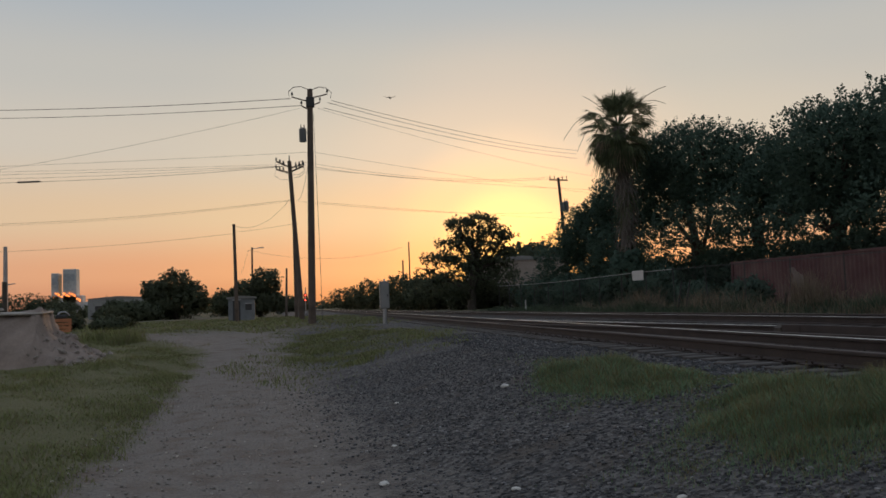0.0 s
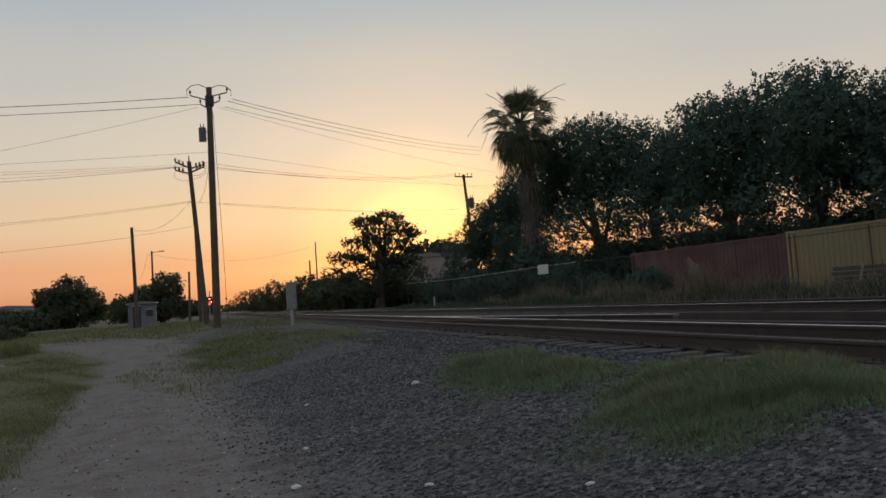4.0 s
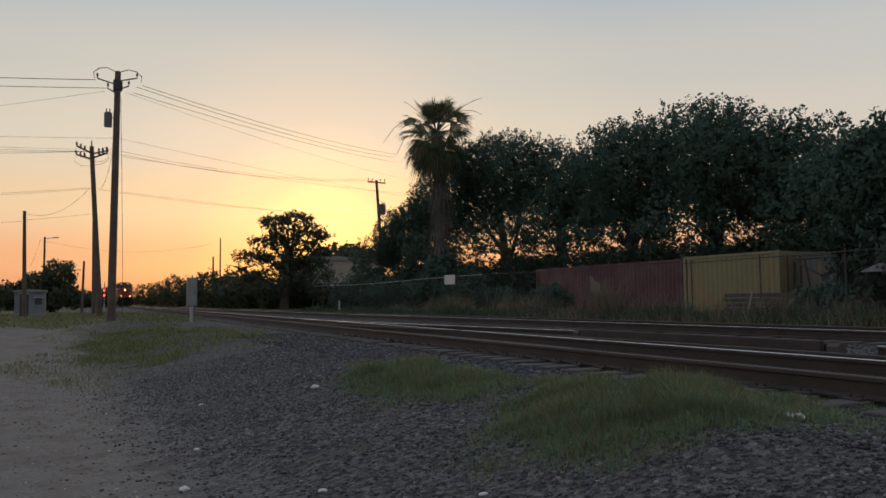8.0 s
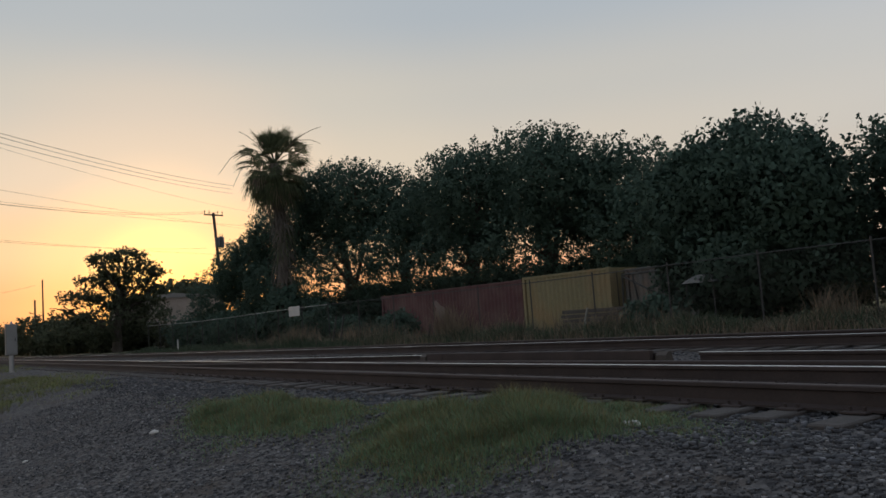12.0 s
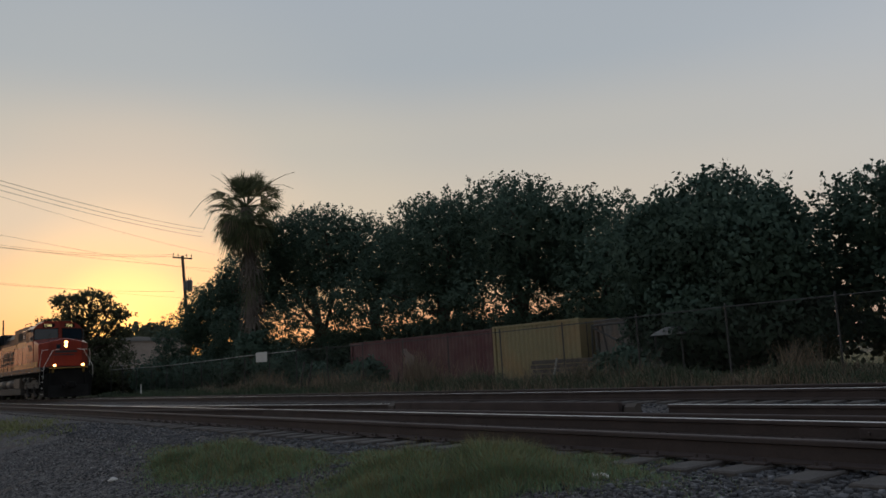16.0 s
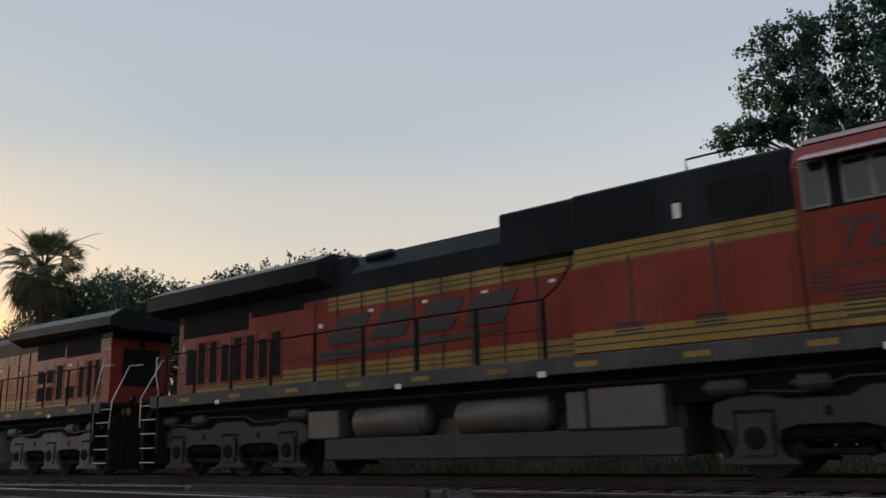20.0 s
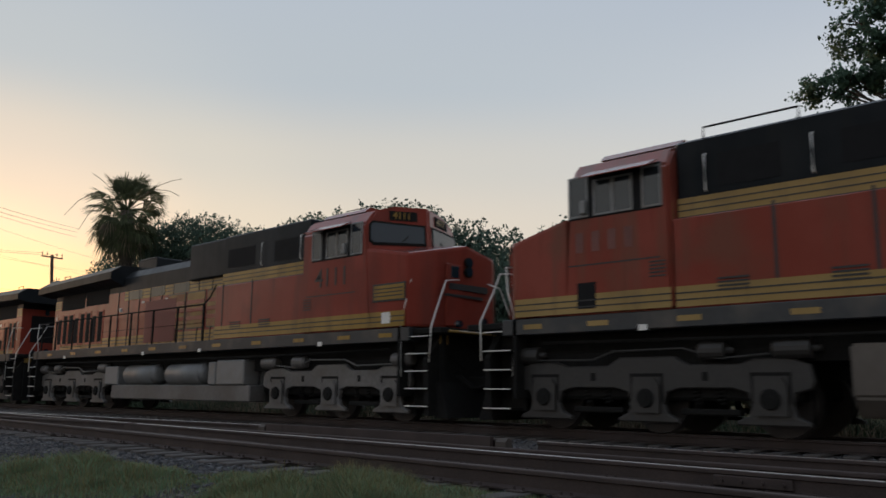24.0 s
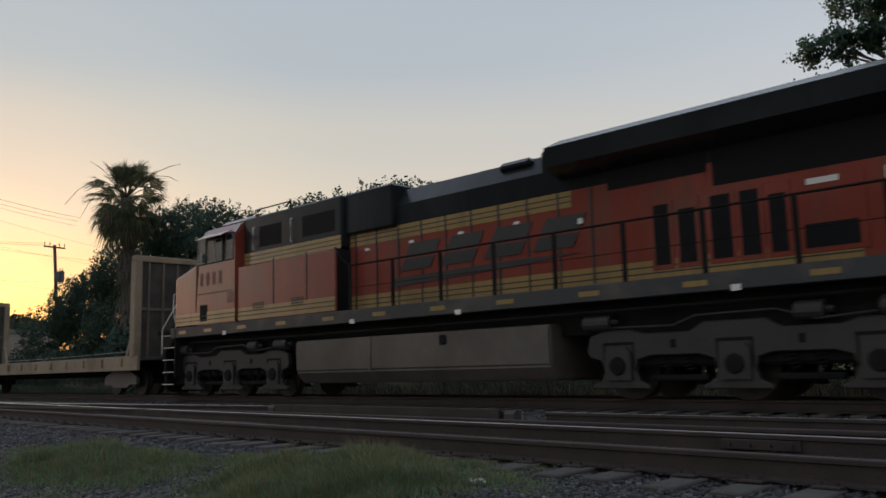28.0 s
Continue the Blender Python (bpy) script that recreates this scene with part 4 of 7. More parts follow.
# its top carries brackets with bowed jumper wires
for sx_, zz in ((-0.95, 12.55), (0.95, 12.75), (-0.45, 12.08), (0.55, 12.3)):
    bar("bracket", (0.18, 0, zz - 0.35), (sx_ + 0.18, 0, zz - 0.1), 0.035, POLEWOOD, mp)
    insulator(mp, sx_ + 0.18, 0, zz - 0.12, 0.3)
for s in (-1, 1):
    b2 = bmesh.new()
    tube(b2, [(0.2 + s * 0.15, 0, 12.9), (0.2 + s * 0.5, 0, 13.05), (0.2 + s * 0.9, 0, 12.98), (0.2 + s * 1.15, 0, 12.75), (0.2 + s * 1.12, 0, 12.45)], 0.022, 5)
    part("jumper_wire", b2, BLACK, mp)
b2 = bmesh.new()
box(b2, -0.02, 0.42, -0.18, 0.18, 11.9, 12.45, 0.03)
part("cutout", b2, BLACK, mp, "dark fuse cutouts under the pole top")
b2 = bmesh.new()
tube(b2, [(0.35, 0, 11.6), (0.42, -0.1, 8), (0.5, -0.1, 4), (0.55, 0, 0.3)], 0.012, 5)
part("ground_wire", b2, BLACK, mp)
old_pole = utility_pole("utility_pole", (2.98, 60, 0.65), (2.34, 60, 12.2), 0.2, "older wooden utility pole with angled cross-arms")
utility_pole("utility_pole", (3.24, 75, 0.65), (3.18, 75, 8.5), 0.17, "short bare wooden utility pole")
# two cross-arms that rise outward from the pole's head, with stout strain insulators and looped jumpers
for sx_, dy_, z0_ in ((-1, -0.3, 11.1), (1, 0.3, 11.05), (-1, 0.35, 10.7), (1, -0.35, 10.75)):
    b2 = bmesh.new()
    tip = Vector((-0.62 + sx_ * 0.95, dy_ * 1.6, z0_ + 0.34))
    tube(b2, [(-0.62, 0, z0_), tip], 0.06, 6)
    part("cross_arm", b2, POLEWOOD, old_pole, "wooden cross-arm")
    for f in (0.42, 0.68, 0.95):
        p = Vector((-0.62, 0, z0_)).lerp(tip, f)
        b2 = bmesh.new()
        cyl(b2, p, p + Vector((sx_ * 0.05, 0, 0.14)), 0.03, seg=6)
        for k in range(3):
            cyl(b2, p + Vector((sx_ * 0.05, 0, 0.1 + 0.07 * k)), p + Vector((sx_ * 0.05, 0, 0.15 + 0.07 * k)), 0.085 - 0.012 * k, 0.06, 8)
        part("insulator", b2, BLACK, old_pole)
    b2 = bmesh.new()
    tube(b2, [tip, tip + Vector((sx_ * 0.12, 0, -0.45)), tip + Vector((-sx_ * 0.3, 0, -0.75)), Vector((-0.60, 0, z0_ - 0.5))], 0.012, 5)
    part("jumper_wire", b2, BLACK, old_pole)
b2 = bmesh.new()
cyl(b2, (-0.64, 0, 11.5), (-0.64, 0, 11.95), 0.05, 0.035, 8)
part("insulator", b2, BLACK, old_pole)
utility_pole("utility_pole", (-1.64, 64, 0.65), (-1.74, 64, 8.1), 0.15, "thin bare wooden post beside the yard")
utility_pole("utility_pole", (-0.82, 110, 0.65), (-0.76, 110, 9.7), 0.15, "far wooden pole with a small street lamp", lamp=True)
utility_pole("utility_pole", (2.8, 90, 0.65), (2.95, 90, 5.9), 0.14, "stubby leaning wooden post by the line")
utility_pole("utility_pole", (21.4, 118, 0.7), (21.4, 118, 10.6), 0.13, "thin wooden pole against the sunset")
utility_pole("utility_pole", (20.47, 118.2, 0.7), (20.47, 118.2, 8.0), 0.16, "thin wooden pole against the sunset")
utility_pole("utility_pole", (29.2, 74.6, 0.7), (28.4, 74.7, 13.2), 0.19, "leaning wooden utility pole with cross-arm and transformer", arms=((0.985, 1.0, 10),), cans=((0.74, 0.45, 0, 1.1), (0.74, -0.1, -0.4, 0.9)))
for bx, by, h in ((8.7, 190, 7.5), (12.5, 230, 6.5), (13.6, 235, 6)):
    utility_pole("utility_pole", (bx, by, 0.7), (bx, by, 0.7 + h), 0.13, "far thin wooden pole by the line")


def wire(p, q, sag, r=0.016, label="black overhead wire sagging between poles"):
    p, q = Vector(p), Vector(q)
    bm = bmesh.new()
    pts = []
    for i in range(17):
        t = i / 16
        v = p.lerp(q, t)
        v.z -= sag * 4 * t * (1 - t)
        pts.append(v)
    tube(bm, pts, r, 5)
    tagged(mesh_ob("overhead_wire", bm, BLACK), label, "wire", "overhead wires")


WIRES = [
    ((1.91, 44.96, 12.98), (-21.08, 58.31, 15.14), 0.20, 0.018),
    ((2.46, 44.93, 12.60), (-21.07, 58.31, 14.59), 0.20, 0.016),
    ((2.36, 44.94, 12.44), (-22.39, 62.09, 11.11), 0.30, 0.008),
    ((2.78, 44.91, 10.03), (-21.04, 58.32, 11.33), 0.06, 0.007),
    ((1.66, 59.98, 11.95), (-26.47, 73.37, 13.52), 0.06, 0.008),
    ((1.9, 59.97, 11.83), (-26.47, 73.37, 13.25), 0.06, 0.009),
    ((2.1, 59.96, 11.84), (-26.46, 73.37, 12.97), 0.20, 0.009),
    ((2.22, 59.96, 11.84), (-26.46, 73.37, 12.66), 0.32, 0.014),
    ((2.35, 59.95, 9.39), (-27.11, 75.27, 9.55), 0.48, 0.010),
    ((2.35, 59.95, 9.31), (-27.11, 75.27, 9.45), 0.52, 0.008),
    ((-1.7, 63.98, 7.39), (-28.78, 79.98, 7.59), 0.38, 0.010),
    ((2.45, 59.95, 7.64), (-1.7, 63.98, 7.48), 0.04, 0.008),
    ((-1.7, 63.98, 7.95), (2.27, 59.96, 9.39), 0.80, 0.010),
    ((4.12, 44.81, 12.87), (32.05, 78.73, 16.67), 0.38, 0.014),
    ((3.88, 44.83, 12.77), (32.04, 78.73, 16.32), 0.46, 0.014),
    ((3.69, 44.85, 12.46), (32.03, 78.74, 15.85), 0.34, 0.013),
    ((3.33, 44.88, 12.45), (34.58, 77.65, 13.68), 0.40, 0.007),
    ((3.08, 44.89, 10.03), (34.54, 77.67, 11.95), 0.16, 0.007),
    ((3.1, 59.92, 12.17), (27.68, 75.06, 13.37), 0.70, 0.010),
    ((3.1, 59.92, 11.93), (28.84, 74.62, 13.26), 0.74, 0.012),
    ((2.89, 59.93, 11.76), (38.61, 86.8, 13.68), 0.26, 0.010),
    ((4.47, 59.83, 9.18), (33.17, 83.66, 10.13), 0.12, 0.008),
    ((2.75, 59.94, 9.31), (27.74, 75.04, 9.91), 0.40, 0.009),
    ((-1.24, 109.99, 9.35), (20.2, 116.26, 9.76), 1.36, 0.012),
    ((-1.24, 109.99, 9.35), (-2.21, 107.98, 6.06), 0.24, 0.012),
    ((2.78, 44.91, 9.53), (2.87, 59.93, 9.39), 0.54, 0.010),
]
for p, q, sag, r_ in WIRES:
    wire(p, q, sag, r_)
sp_ = bmesh.new()
cyl(sp_, (-16.3, 68.5, 12.08), (-18.1, 69.3, 12.14), 0.07, seg=8)
tagged(mesh_ob("cable_splice", sp_, BLACK), "black splice sleeve hung on an overhead wire", "cable splice")


# ---- fence, sign and containers beyond the line ----
GALV = mat("galvanised_pipe", (0.045, 0.045, 0.045), 0.65, 0.2, vary=0.2, scale=6)
fence = tagged(empty("chain_link_fence"), "chain-link fence with galvanised posts and top rail", "fence")
FX = 19.0


def fence_top(y):
    return 2.74 + 0.05 * math.sin(y * 0.21) - 0.02 * (y < 12)


fy_ = [-8 + 2.9 * k for k in range(26)]
for y in fy_:
    lean = 0.06 * math.sin(y * 1.7)
    b2 = bmesh.new()
    cyl(b2, (FX, y, float(ground_z(FX, y)) - 0.1), (FX + lean, y + lean * 0.6, fence_top(y) + 0.06), 0.024, seg=8)
    cyl(b2, (FX + lean, y + lean * 0.6, fence_top(y) + 0.05), (FX + lean, y + lean * 0.6, fence_top(y) + 0.1), 0.032, 0.012, 8)
    part("fence_post", b2, GALV, fence)
PALE_GALV = mat("pale_galvanised_pipe", (0.30, 0.30, 0.29), 0.5, 0.4, vary=0.2, scale=6)
for run, material, label in (([y for y in fy_ if y < 37], GALV, "darker run of the top rail"), ([y for y in fy_ if y > 34], PALE_GALV, "pale galvanised top rail")):
    b2 = bmesh.new()
    tube(b2, [(FX, y, fence_top(y)) for y in run], 0.017, 6)
    part("top_rail", b2, material, fence, label)
wv, wf = [], []
for k in range(880):
    for d in (-1, 1):
        y0 = -8 + k * 0.082
        y1 = y0 + d * 1.9
        if not -8 < y1 < 64.5:
            continue
        i = len(wv)
        z0, z1 = 0.8, fence_top(y0) - 0.03
        wv += [(FX, y0 - 0.0015, z0), (FX, y0 + 0.0015, z0), (FX, y1 + 0.0015, z1), (FX, y1 - 0.0015, z1)]
        wf.append((i, i + 1, i + 2, i + 3))
mesh_ = raw("wire_mesh", wv, wf, GALV, fence)
mesh_["label"], mesh_["kind"] = "woven wire mesh", "stuff"
sign = tagged(empty("sign"), "blank white sign fixed to the chain-link fence", "sign")
bx_ = bmesh.new()
box(bx_, FX - 0.07, FX - 0.045, 38.5, 39.75, 2.38, 2.88, 0.006)
part("panel", bx_, mat("white_sign", (0.47, 0.47, 0.46), 0.5, vary=0.06, dirt=(0.4, 0.38, 0.34), dirt_amount=0.15), sign, "plain white panel")
for yy_ in (38.8, 39.45):
    b2 = bmesh.new()
    cyl(b2, (FX - 0.05, yy_, 2.7), (FX + 0.0, yy_, 2.7), 0.012, seg=6)
    part("tie_wire", b2, GALV, sign)
lp = tagged(empty("leaning_post"), "pale leaning fence post by the far weeds", "post")
b2 = bmesh.new()
tube(b2, [(17.0, 6.35, 0.7), (17.0, 6.55, 1.28), (17.0, 6.95, 2.62)], [0.06, 0.06, 0.055], 8)
part("post", b2, mat("weathered_post", (0.38, 0.36, 0.33), 0.8, vary=0.25, scale=8), lp)
for px_, py_, ph, metal in ((18.2, 26.2, 0.8, GALV), (18.4, 33.5, 1.5, GALV), (18.5, 34.4, 1.5, GALV), (20.3, 20.0, 1.0, PALE_GALV)):
    lp2 = tagged(empty("stake", pose(px_, py_, float(ground_z(px_, py_)) - 0.05, 14, 4, 0)), "tilted metal stake among the weeds", "post")
    b2 = bmesh.new()
    cyl(b2, (0, 0, 0), (0, 0, ph), 0.045, 0.035, 8)
    part("stake", b2, metal, lp2)


def container(x, y0, y1, z0, h, color, label, dirt):
    """A corrugated steel container with corner posts and door gear on one end."""
    m = mat(label.split()[0] + "_container_steel", color, 0.65, vary=0.2, scale=1.5, dirt=dirt, dirt_amount=0.5, dirt_scale=0.8)
    root = tagged(empty("shipping_container", pose(x, (y0 + y1) / 2, z0)), label, "container", "containers behind the fence")
    L, W = (y1 - y0) / 2, 2.44
    for s_, x0 in ((-1, 0.0), (1, W)):
        b = bmesh.new()
        n = int(2 * L / 0.28)
        prof = []
        for k in range(n):
            a = -L + 0.12 + k * (2 * L - 0.24) / n
            w = (2 * L - 0.24) / n
            o = 0.035
            prof += [(x0, a), (x0, a + w * 0.3), (x0 - s_ * -o, a + w * 0.5), (x0 - s_ * -o, a + w * 0.8)]
        prof.append((x0, L - 0.12))
        lo = [b.verts.new((px, py, 0.14)) for px, py in prof]
        hi = [b.verts.new((px, py, h - 0.1)) for px, py in prof]
        for k in range(len(lo) - 1):
            b.faces.new((lo[k], lo[k + 1], hi[k + 1], hi[k]))
        part("side_wall", b, m, root, "corrugated side wall")
        for zz0, zz1 in ((0.0, 0.15), (h - 0.11, h)):
            b3 = bmesh.new()
            box(b3, x0 - 0.05, x0 + 0.05, -L, L, zz0, zz1, 0.01)
            part("side_rail", b3, m, root)
        for e in (-1, 1):
            b3 = bmesh.new()
            box(b3, x0 - 0.07, x0 + 0.07, e * L - 0.08, e * L + 0.08, 0.0, h + 0.01, 0.012)
            part("corner_post", b3, m, root)
    b3 = bmesh.new()
    box(b3, 0, W, -L, L, h - 0.06, h - 0.02)
    part("roof", b3, m, root)
    for e in (-1, 1):
        b3 = bmesh.new()
        box(b3, 0, W, e * L - 0.03, e * L + 0.03, 0.05, h - 0.04)
        end = part("end_wall", b3, m, root)
        for k in range(4):
            b4 = bmesh.new()
            cyl(b4, (0.4 + 0.55 * k, e * (L + 0.06), 0.15), (0.4 + 0.55 * k, e * (L + 0.06), h - 0.15), 0.02, seg=6)
            part("lock_rod", b4, GALV, end)
    return root


container(25.6, 28.9, 41.1, 0.72, 2.55, (0.075, 0.022, 0.027), "dark red shipping container with faded patches", (0.13, 0.08, 0.07))
container(25.6, 23.45, 28.7, 0.72, 2.62, (0.21, 0.18, 0.095), "mustard yellow shipping container streaked with rust", (0.24, 0.15, 0.07))
container(26.4, 17.2, 23.2, 0.72, 2.5, (0.10, 0.10, 0.095), "dark grey shipping container under the trees", (0.2, 0.12, 0.08))
# pale worn patch on the red container
b2 = bmesh.new()
prism(b2, [(35.0, 1.9), (35.4, 1.7), (35.9, 1.95), (35.75, 2.3), (36.1, 2.65), (35.7, 2.72), (35.4, 2.45), (35.0, 2.3)], "x", 25.535, 25.545)
tagged(mesh_ob("paint_patch", b2, mat("bare_primer", (0.17, 0.13, 0.12), 0.8, vary=0.4, scale=5)), "pale flaking patch on the red container", "paint patch")
# a pale tarpaulin roof and dark clutter in the yard
cn = tagged(empty("tarpaulin_shelter", pose(22.6, 16.2, 0.75)), "pale tarpaulin shelter on thin poles in the yard", "shelter")
b2 = bmesh.new()
prism(b2, [(-0.62, 1.50), (-0.5, 1.56), (-0.1, 1.74), (0.05, 1.74), (0.5, 1.58), (0.66, 1.50)], "x", -0.9, 0.9)
part("tarpaulin", b2, mat("pale_tarp", (0.2, 0.215, 0.225), 0.7, vary=0.2, scale=3), cn)
for a, b in ((-0.85, -0.5), (0.85, -0.5), (-0.85, 0.5), (0.85, 0.5)):
    b2 = bmesh.new()
    cyl(b2, (a, b, -0.05), (a, b, 1.62), 0.025, seg=6)
    part("pole", b2, GALV, cn)
pl = tagged(empty("plank_stack", pose(21.2, 19.2, 0.74)), "stack of dark weathered planks behind the fence", "plank stack")
for k in range(6):
    b2 = bmesh.new()
    box(b2, -0.5, 0.5, -2.2 + 0.1 * (k % 3), 2.2 - 0.07 * (k % 2), 0.16 * k, 0.16 * k + 0.13, 0.01)
    part("plank", b2, TIE, pl)
fr = tagged(empty("pipe_frame", pose(24.2, 20.6, 0.74)), "rusty pipe frame leaning beside the containers", "frame")
for a, b in (((0, -1.0, 0), (0, -0.9, 2.2)), ((0, 1.0, 0), (0, 0.9, 2.2)), ((0, -0.9, 2.15), (0, 0.9, 2.15)), ((0, -0.95, 1.2), (0, 0.9, 2.1)), ((0, 0.0, 0), (0, 0.4, 2.1))):
    b2 = bmesh.new()
    cyl(b2, a, b, 0.04, seg=6)
    part("pipe", b2, GALV, fr)

# ---- lineside and yard things ----
cabn = tagged(empty("relay_cabinet", pose(5.6, 37.6, float(ground_z(5.6, 37.6)) - 0.05)), "grey metal relay cabinet on a short post", "cabinet")
b2 = bmesh.new()
box(b2, -0.21, 0.21, -0.14, 0.14, 0.75, 2.0, 0.015)
cb = part("case", b2, mat("cabinet_grey", (0.2, 0.205, 0.21), 0.45, 0.3, vary=0.12, scale=3), cabn)
b2 = bmesh.new()
box(b2, -0.17, 0.17, -0.155, -0.138, 0.82, 1.93, 0.006)
dr = part("door", b2, mat("cabinet_grey_door", (0.22, 0.225, 0.23), 0.45, 0.3, vary=0.12, scale=3), cabn)
b2 = bmesh.new()
box(b2, 0.11, 0.14, -0.185, -0.15, 1.3, 1.42, 0.005)
part("handle", b2, BLACK, dr)
b2 = bmesh.new()
cyl(b2, (0, 0, 0), (0, 0, 0.78), 0.09, seg=10)
part("post", b2, STEEL, cabn)
b2 = bmesh.new()
cyl(b2, (0.02, 0, 2.0), (0.02, 0, 2.12), 0.05, 0.03, 8)
part("vent_cap", b2, STEEL, cabn)
mk = tagged(empty("marker_post", pose(17.1, 52.0, 0.7)), "thin white trackside marker post", "post")
b2 = bmesh.new()
box(b2, -0.04, 0.04, -0.03, 0.03, -0.05, 0.9, 0.01)
part("post", b2, mat("marker_white", (0.45, 0.45, 0.43), 0.6), mk)
sg = tagged(empty("railway_signal", pose(7.0, 129.8, 0.7)), "railway signal mast showing two red lights", "signal")
b2 = bmesh.new()
cyl(b2, (0, 0, -0.05), (0, 0, 3.6), 0.07, seg=8)
part("mast", b2, STEEL, sg)
RED = mat("red_signal_glow", (1.0, 0.06, 0.03), 0.4, emit=6.0, vary=0)
for zz in (2.1, 2.85):
    b2 = bmesh.new()
    cyl(b2, (0, -0.02, zz), (0, -0.06, zz), 0.3, seg=16)
    hd = part("target", b2, BLACK, sg, "black round signal target")
    b3 = bmesh.new()
    cyl(b3, (0, -0.06, zz), (0, -0.16, zz), 0.12, seg=12)
    part("lens", b3, RED, hd, "glowing red lens")


def building(name, x, y, w, d, h, color, label, openings=(), category="building", roof_over=0.15):
    z0 = float(ground_z(x, y)) - 0.05
    root = tagged(empty(name, pose(x, y, z0)), label, category)
    m = mat(name + "_wall", color, 0.8, vary=0.18, scale=1.0, dirt=(color[0] * 0.5, color[1] * 0.48, color[2] * 0.45), dirt_amount=0.3)
    b = bmesh.new()
    box(b, -w / 2, w / 2, -d / 2, d / 2, 0, h, 0.02)
    part("wall", b, m, root)
    b = bmesh.new()
    prism(b, [(-w / 2 - roof_over, h - 0.05), (w / 2 + roof_over, h - 0.05), (w / 2 + roof_over, h + 0.06), (0, h + 0.12 + 0.03 * w), (-w / 2 - roof_over, h + 0.06)], "y", -d / 2 - roof_over, d / 2 + roof_over)
    part("roof", b, mat(name + "_roof", (0.22, 0.215, 0.21), 0.6, 0.3, vary=0.2), root)
    for x0, x1, z0_, z1_ in openings:
        b = bmesh.new()
        box(b, x0, x1, -d / 2 - 0.04, -d / 2 + 0.02, z0_, z1_, 0.01)
        w_ = part("window" if z0_ > 0.3 else "door", b, VENT_DARK, root)
        b = bmesh.new()
        box(b, x0 - 0.06, x1 + 0.06, -d / 2 - 0.07, -d / 2 - 0.02, z1_, z1_ + 0.08)
        part("lintel", b, STEEL, w_)
    return root


VENT_DARK = mat("dark_opening", (0.03, 0.03, 0.035), 0.3)
building("shed", -1.4, 70.5, 2.1, 2.4, 1.9, (0.17, 0.185, 0.20), "small pale metal shed beside the post", ((-0.7, -0.1, 0.05, 1.7), (0.3, 0.8, 0.9, 1.4)))
building("warehouse", -31, 203, 13.0, 9, 4.6, (0.25, 0.25, 0.25), "long pale warehouse across the yard", ((-5, -2.5, 0.1, 3.0), (0, 2.5, 0.1, 3.0), (4, 5.5, 1.5, 2.6)))
building("brick_building", 28.5, 90.5, 10.0, 6, 5.35, (0.36, 0.30, 0.26), "flat-roofed masonry building behind the bushes", ((-2.8, -1.6, 1.4, 2.8), (0.2, 1.4, 1.4, 2.8)))
# grain silos on the skyline
sl = tagged(empty("grain_elevator", pose(-147, 690, 0.6)), "pale grain elevator towers lit by evening lamps", "grain elevator")
CONC = mat("pale_concrete", (0.46, 0.47, 0.48), 0.85, vary=0.4, scale=0.16)
for x0, x1, z1 in ((0.0, 9.7, 37.5), (-8.4, -3.2, 34.5), (-9, 14, 17.0), (14, 19, 12)):
    b2 = bmesh.new()
    box(b2, x0, x1, -6, 6, -0.1, z1, 0.3)
    tw = part("tower", b2, CONC, sl)
    if z1 > 30:
        b2 = bmesh.new()
        box(b2, x0 + 0.8, x1 - 1.2, -6.3, -5.95, z1 - 9, z1 - 4)
        part("panel", b2, mat("grey_cladding", (0.32, 0.34, 0.37), 0.7), tw)
LIT = mat("yard_lamp_glow", (1.0, 0.27, 0.05), 0.5, emit=2.2, vary=0)
for k in range(16):
    b2 = bmesh.new()
    lx, lz = -6.5 + 1.25 * k + 0.5 * (k % 3), 16.4 + 2.6 * ((k * 7) % 4) / 3 - (4.5 if k > 12 else 0)
    w_ = 0.35 + 0.4 * ((k * 5) % 3) / 2
    box(b2, lx - w_, lx + w_, -6.9, -6.0, lz - 0.5, lz + 0.4, 0.1)
    part("work_lamp", b2, LIT, sl, "glowing orange work lamp")
PALEWOOD = mat("bleached_pole_wood", (0.42, 0.37, 0.35), 0.9, vary=0.3, scale=5, bump=0.4, bump_scale=60)
pale_pole = utility_pole("utility_pole", (-18.5, 67.5, 0.6), (-18.5, 67.5, 7.0), 0.2, "bleached wooden pole strapped to a dark stub", wood=PALEWOOD)
stub = bar("stub", (0.02, -0.3, -0.1), (0.02, -0.3, 3.75), 0.19, BARK, pale_pole, "dark pole stub", 0.17, 10)
bar("bracket", (-0.1, -0.3, 3.5), (0.75, -0.3, 3.6), 0.04, STEEL, pale_pole, "steel bracket", 0.04, 6)
# broken concrete and dirt heaped beside the road
hp = tagged(empty("rubble_pile", pose(-6.9, 26.9, 0.0)), "heap of pale dirt and broken concrete slabs", "rubble pile")
n_ = 64
hx, hy = np.meshgrid(np.linspace(-3.2, 2.6, n_), np.linspace(-2.2, 2.6, n_), indexing="ij")
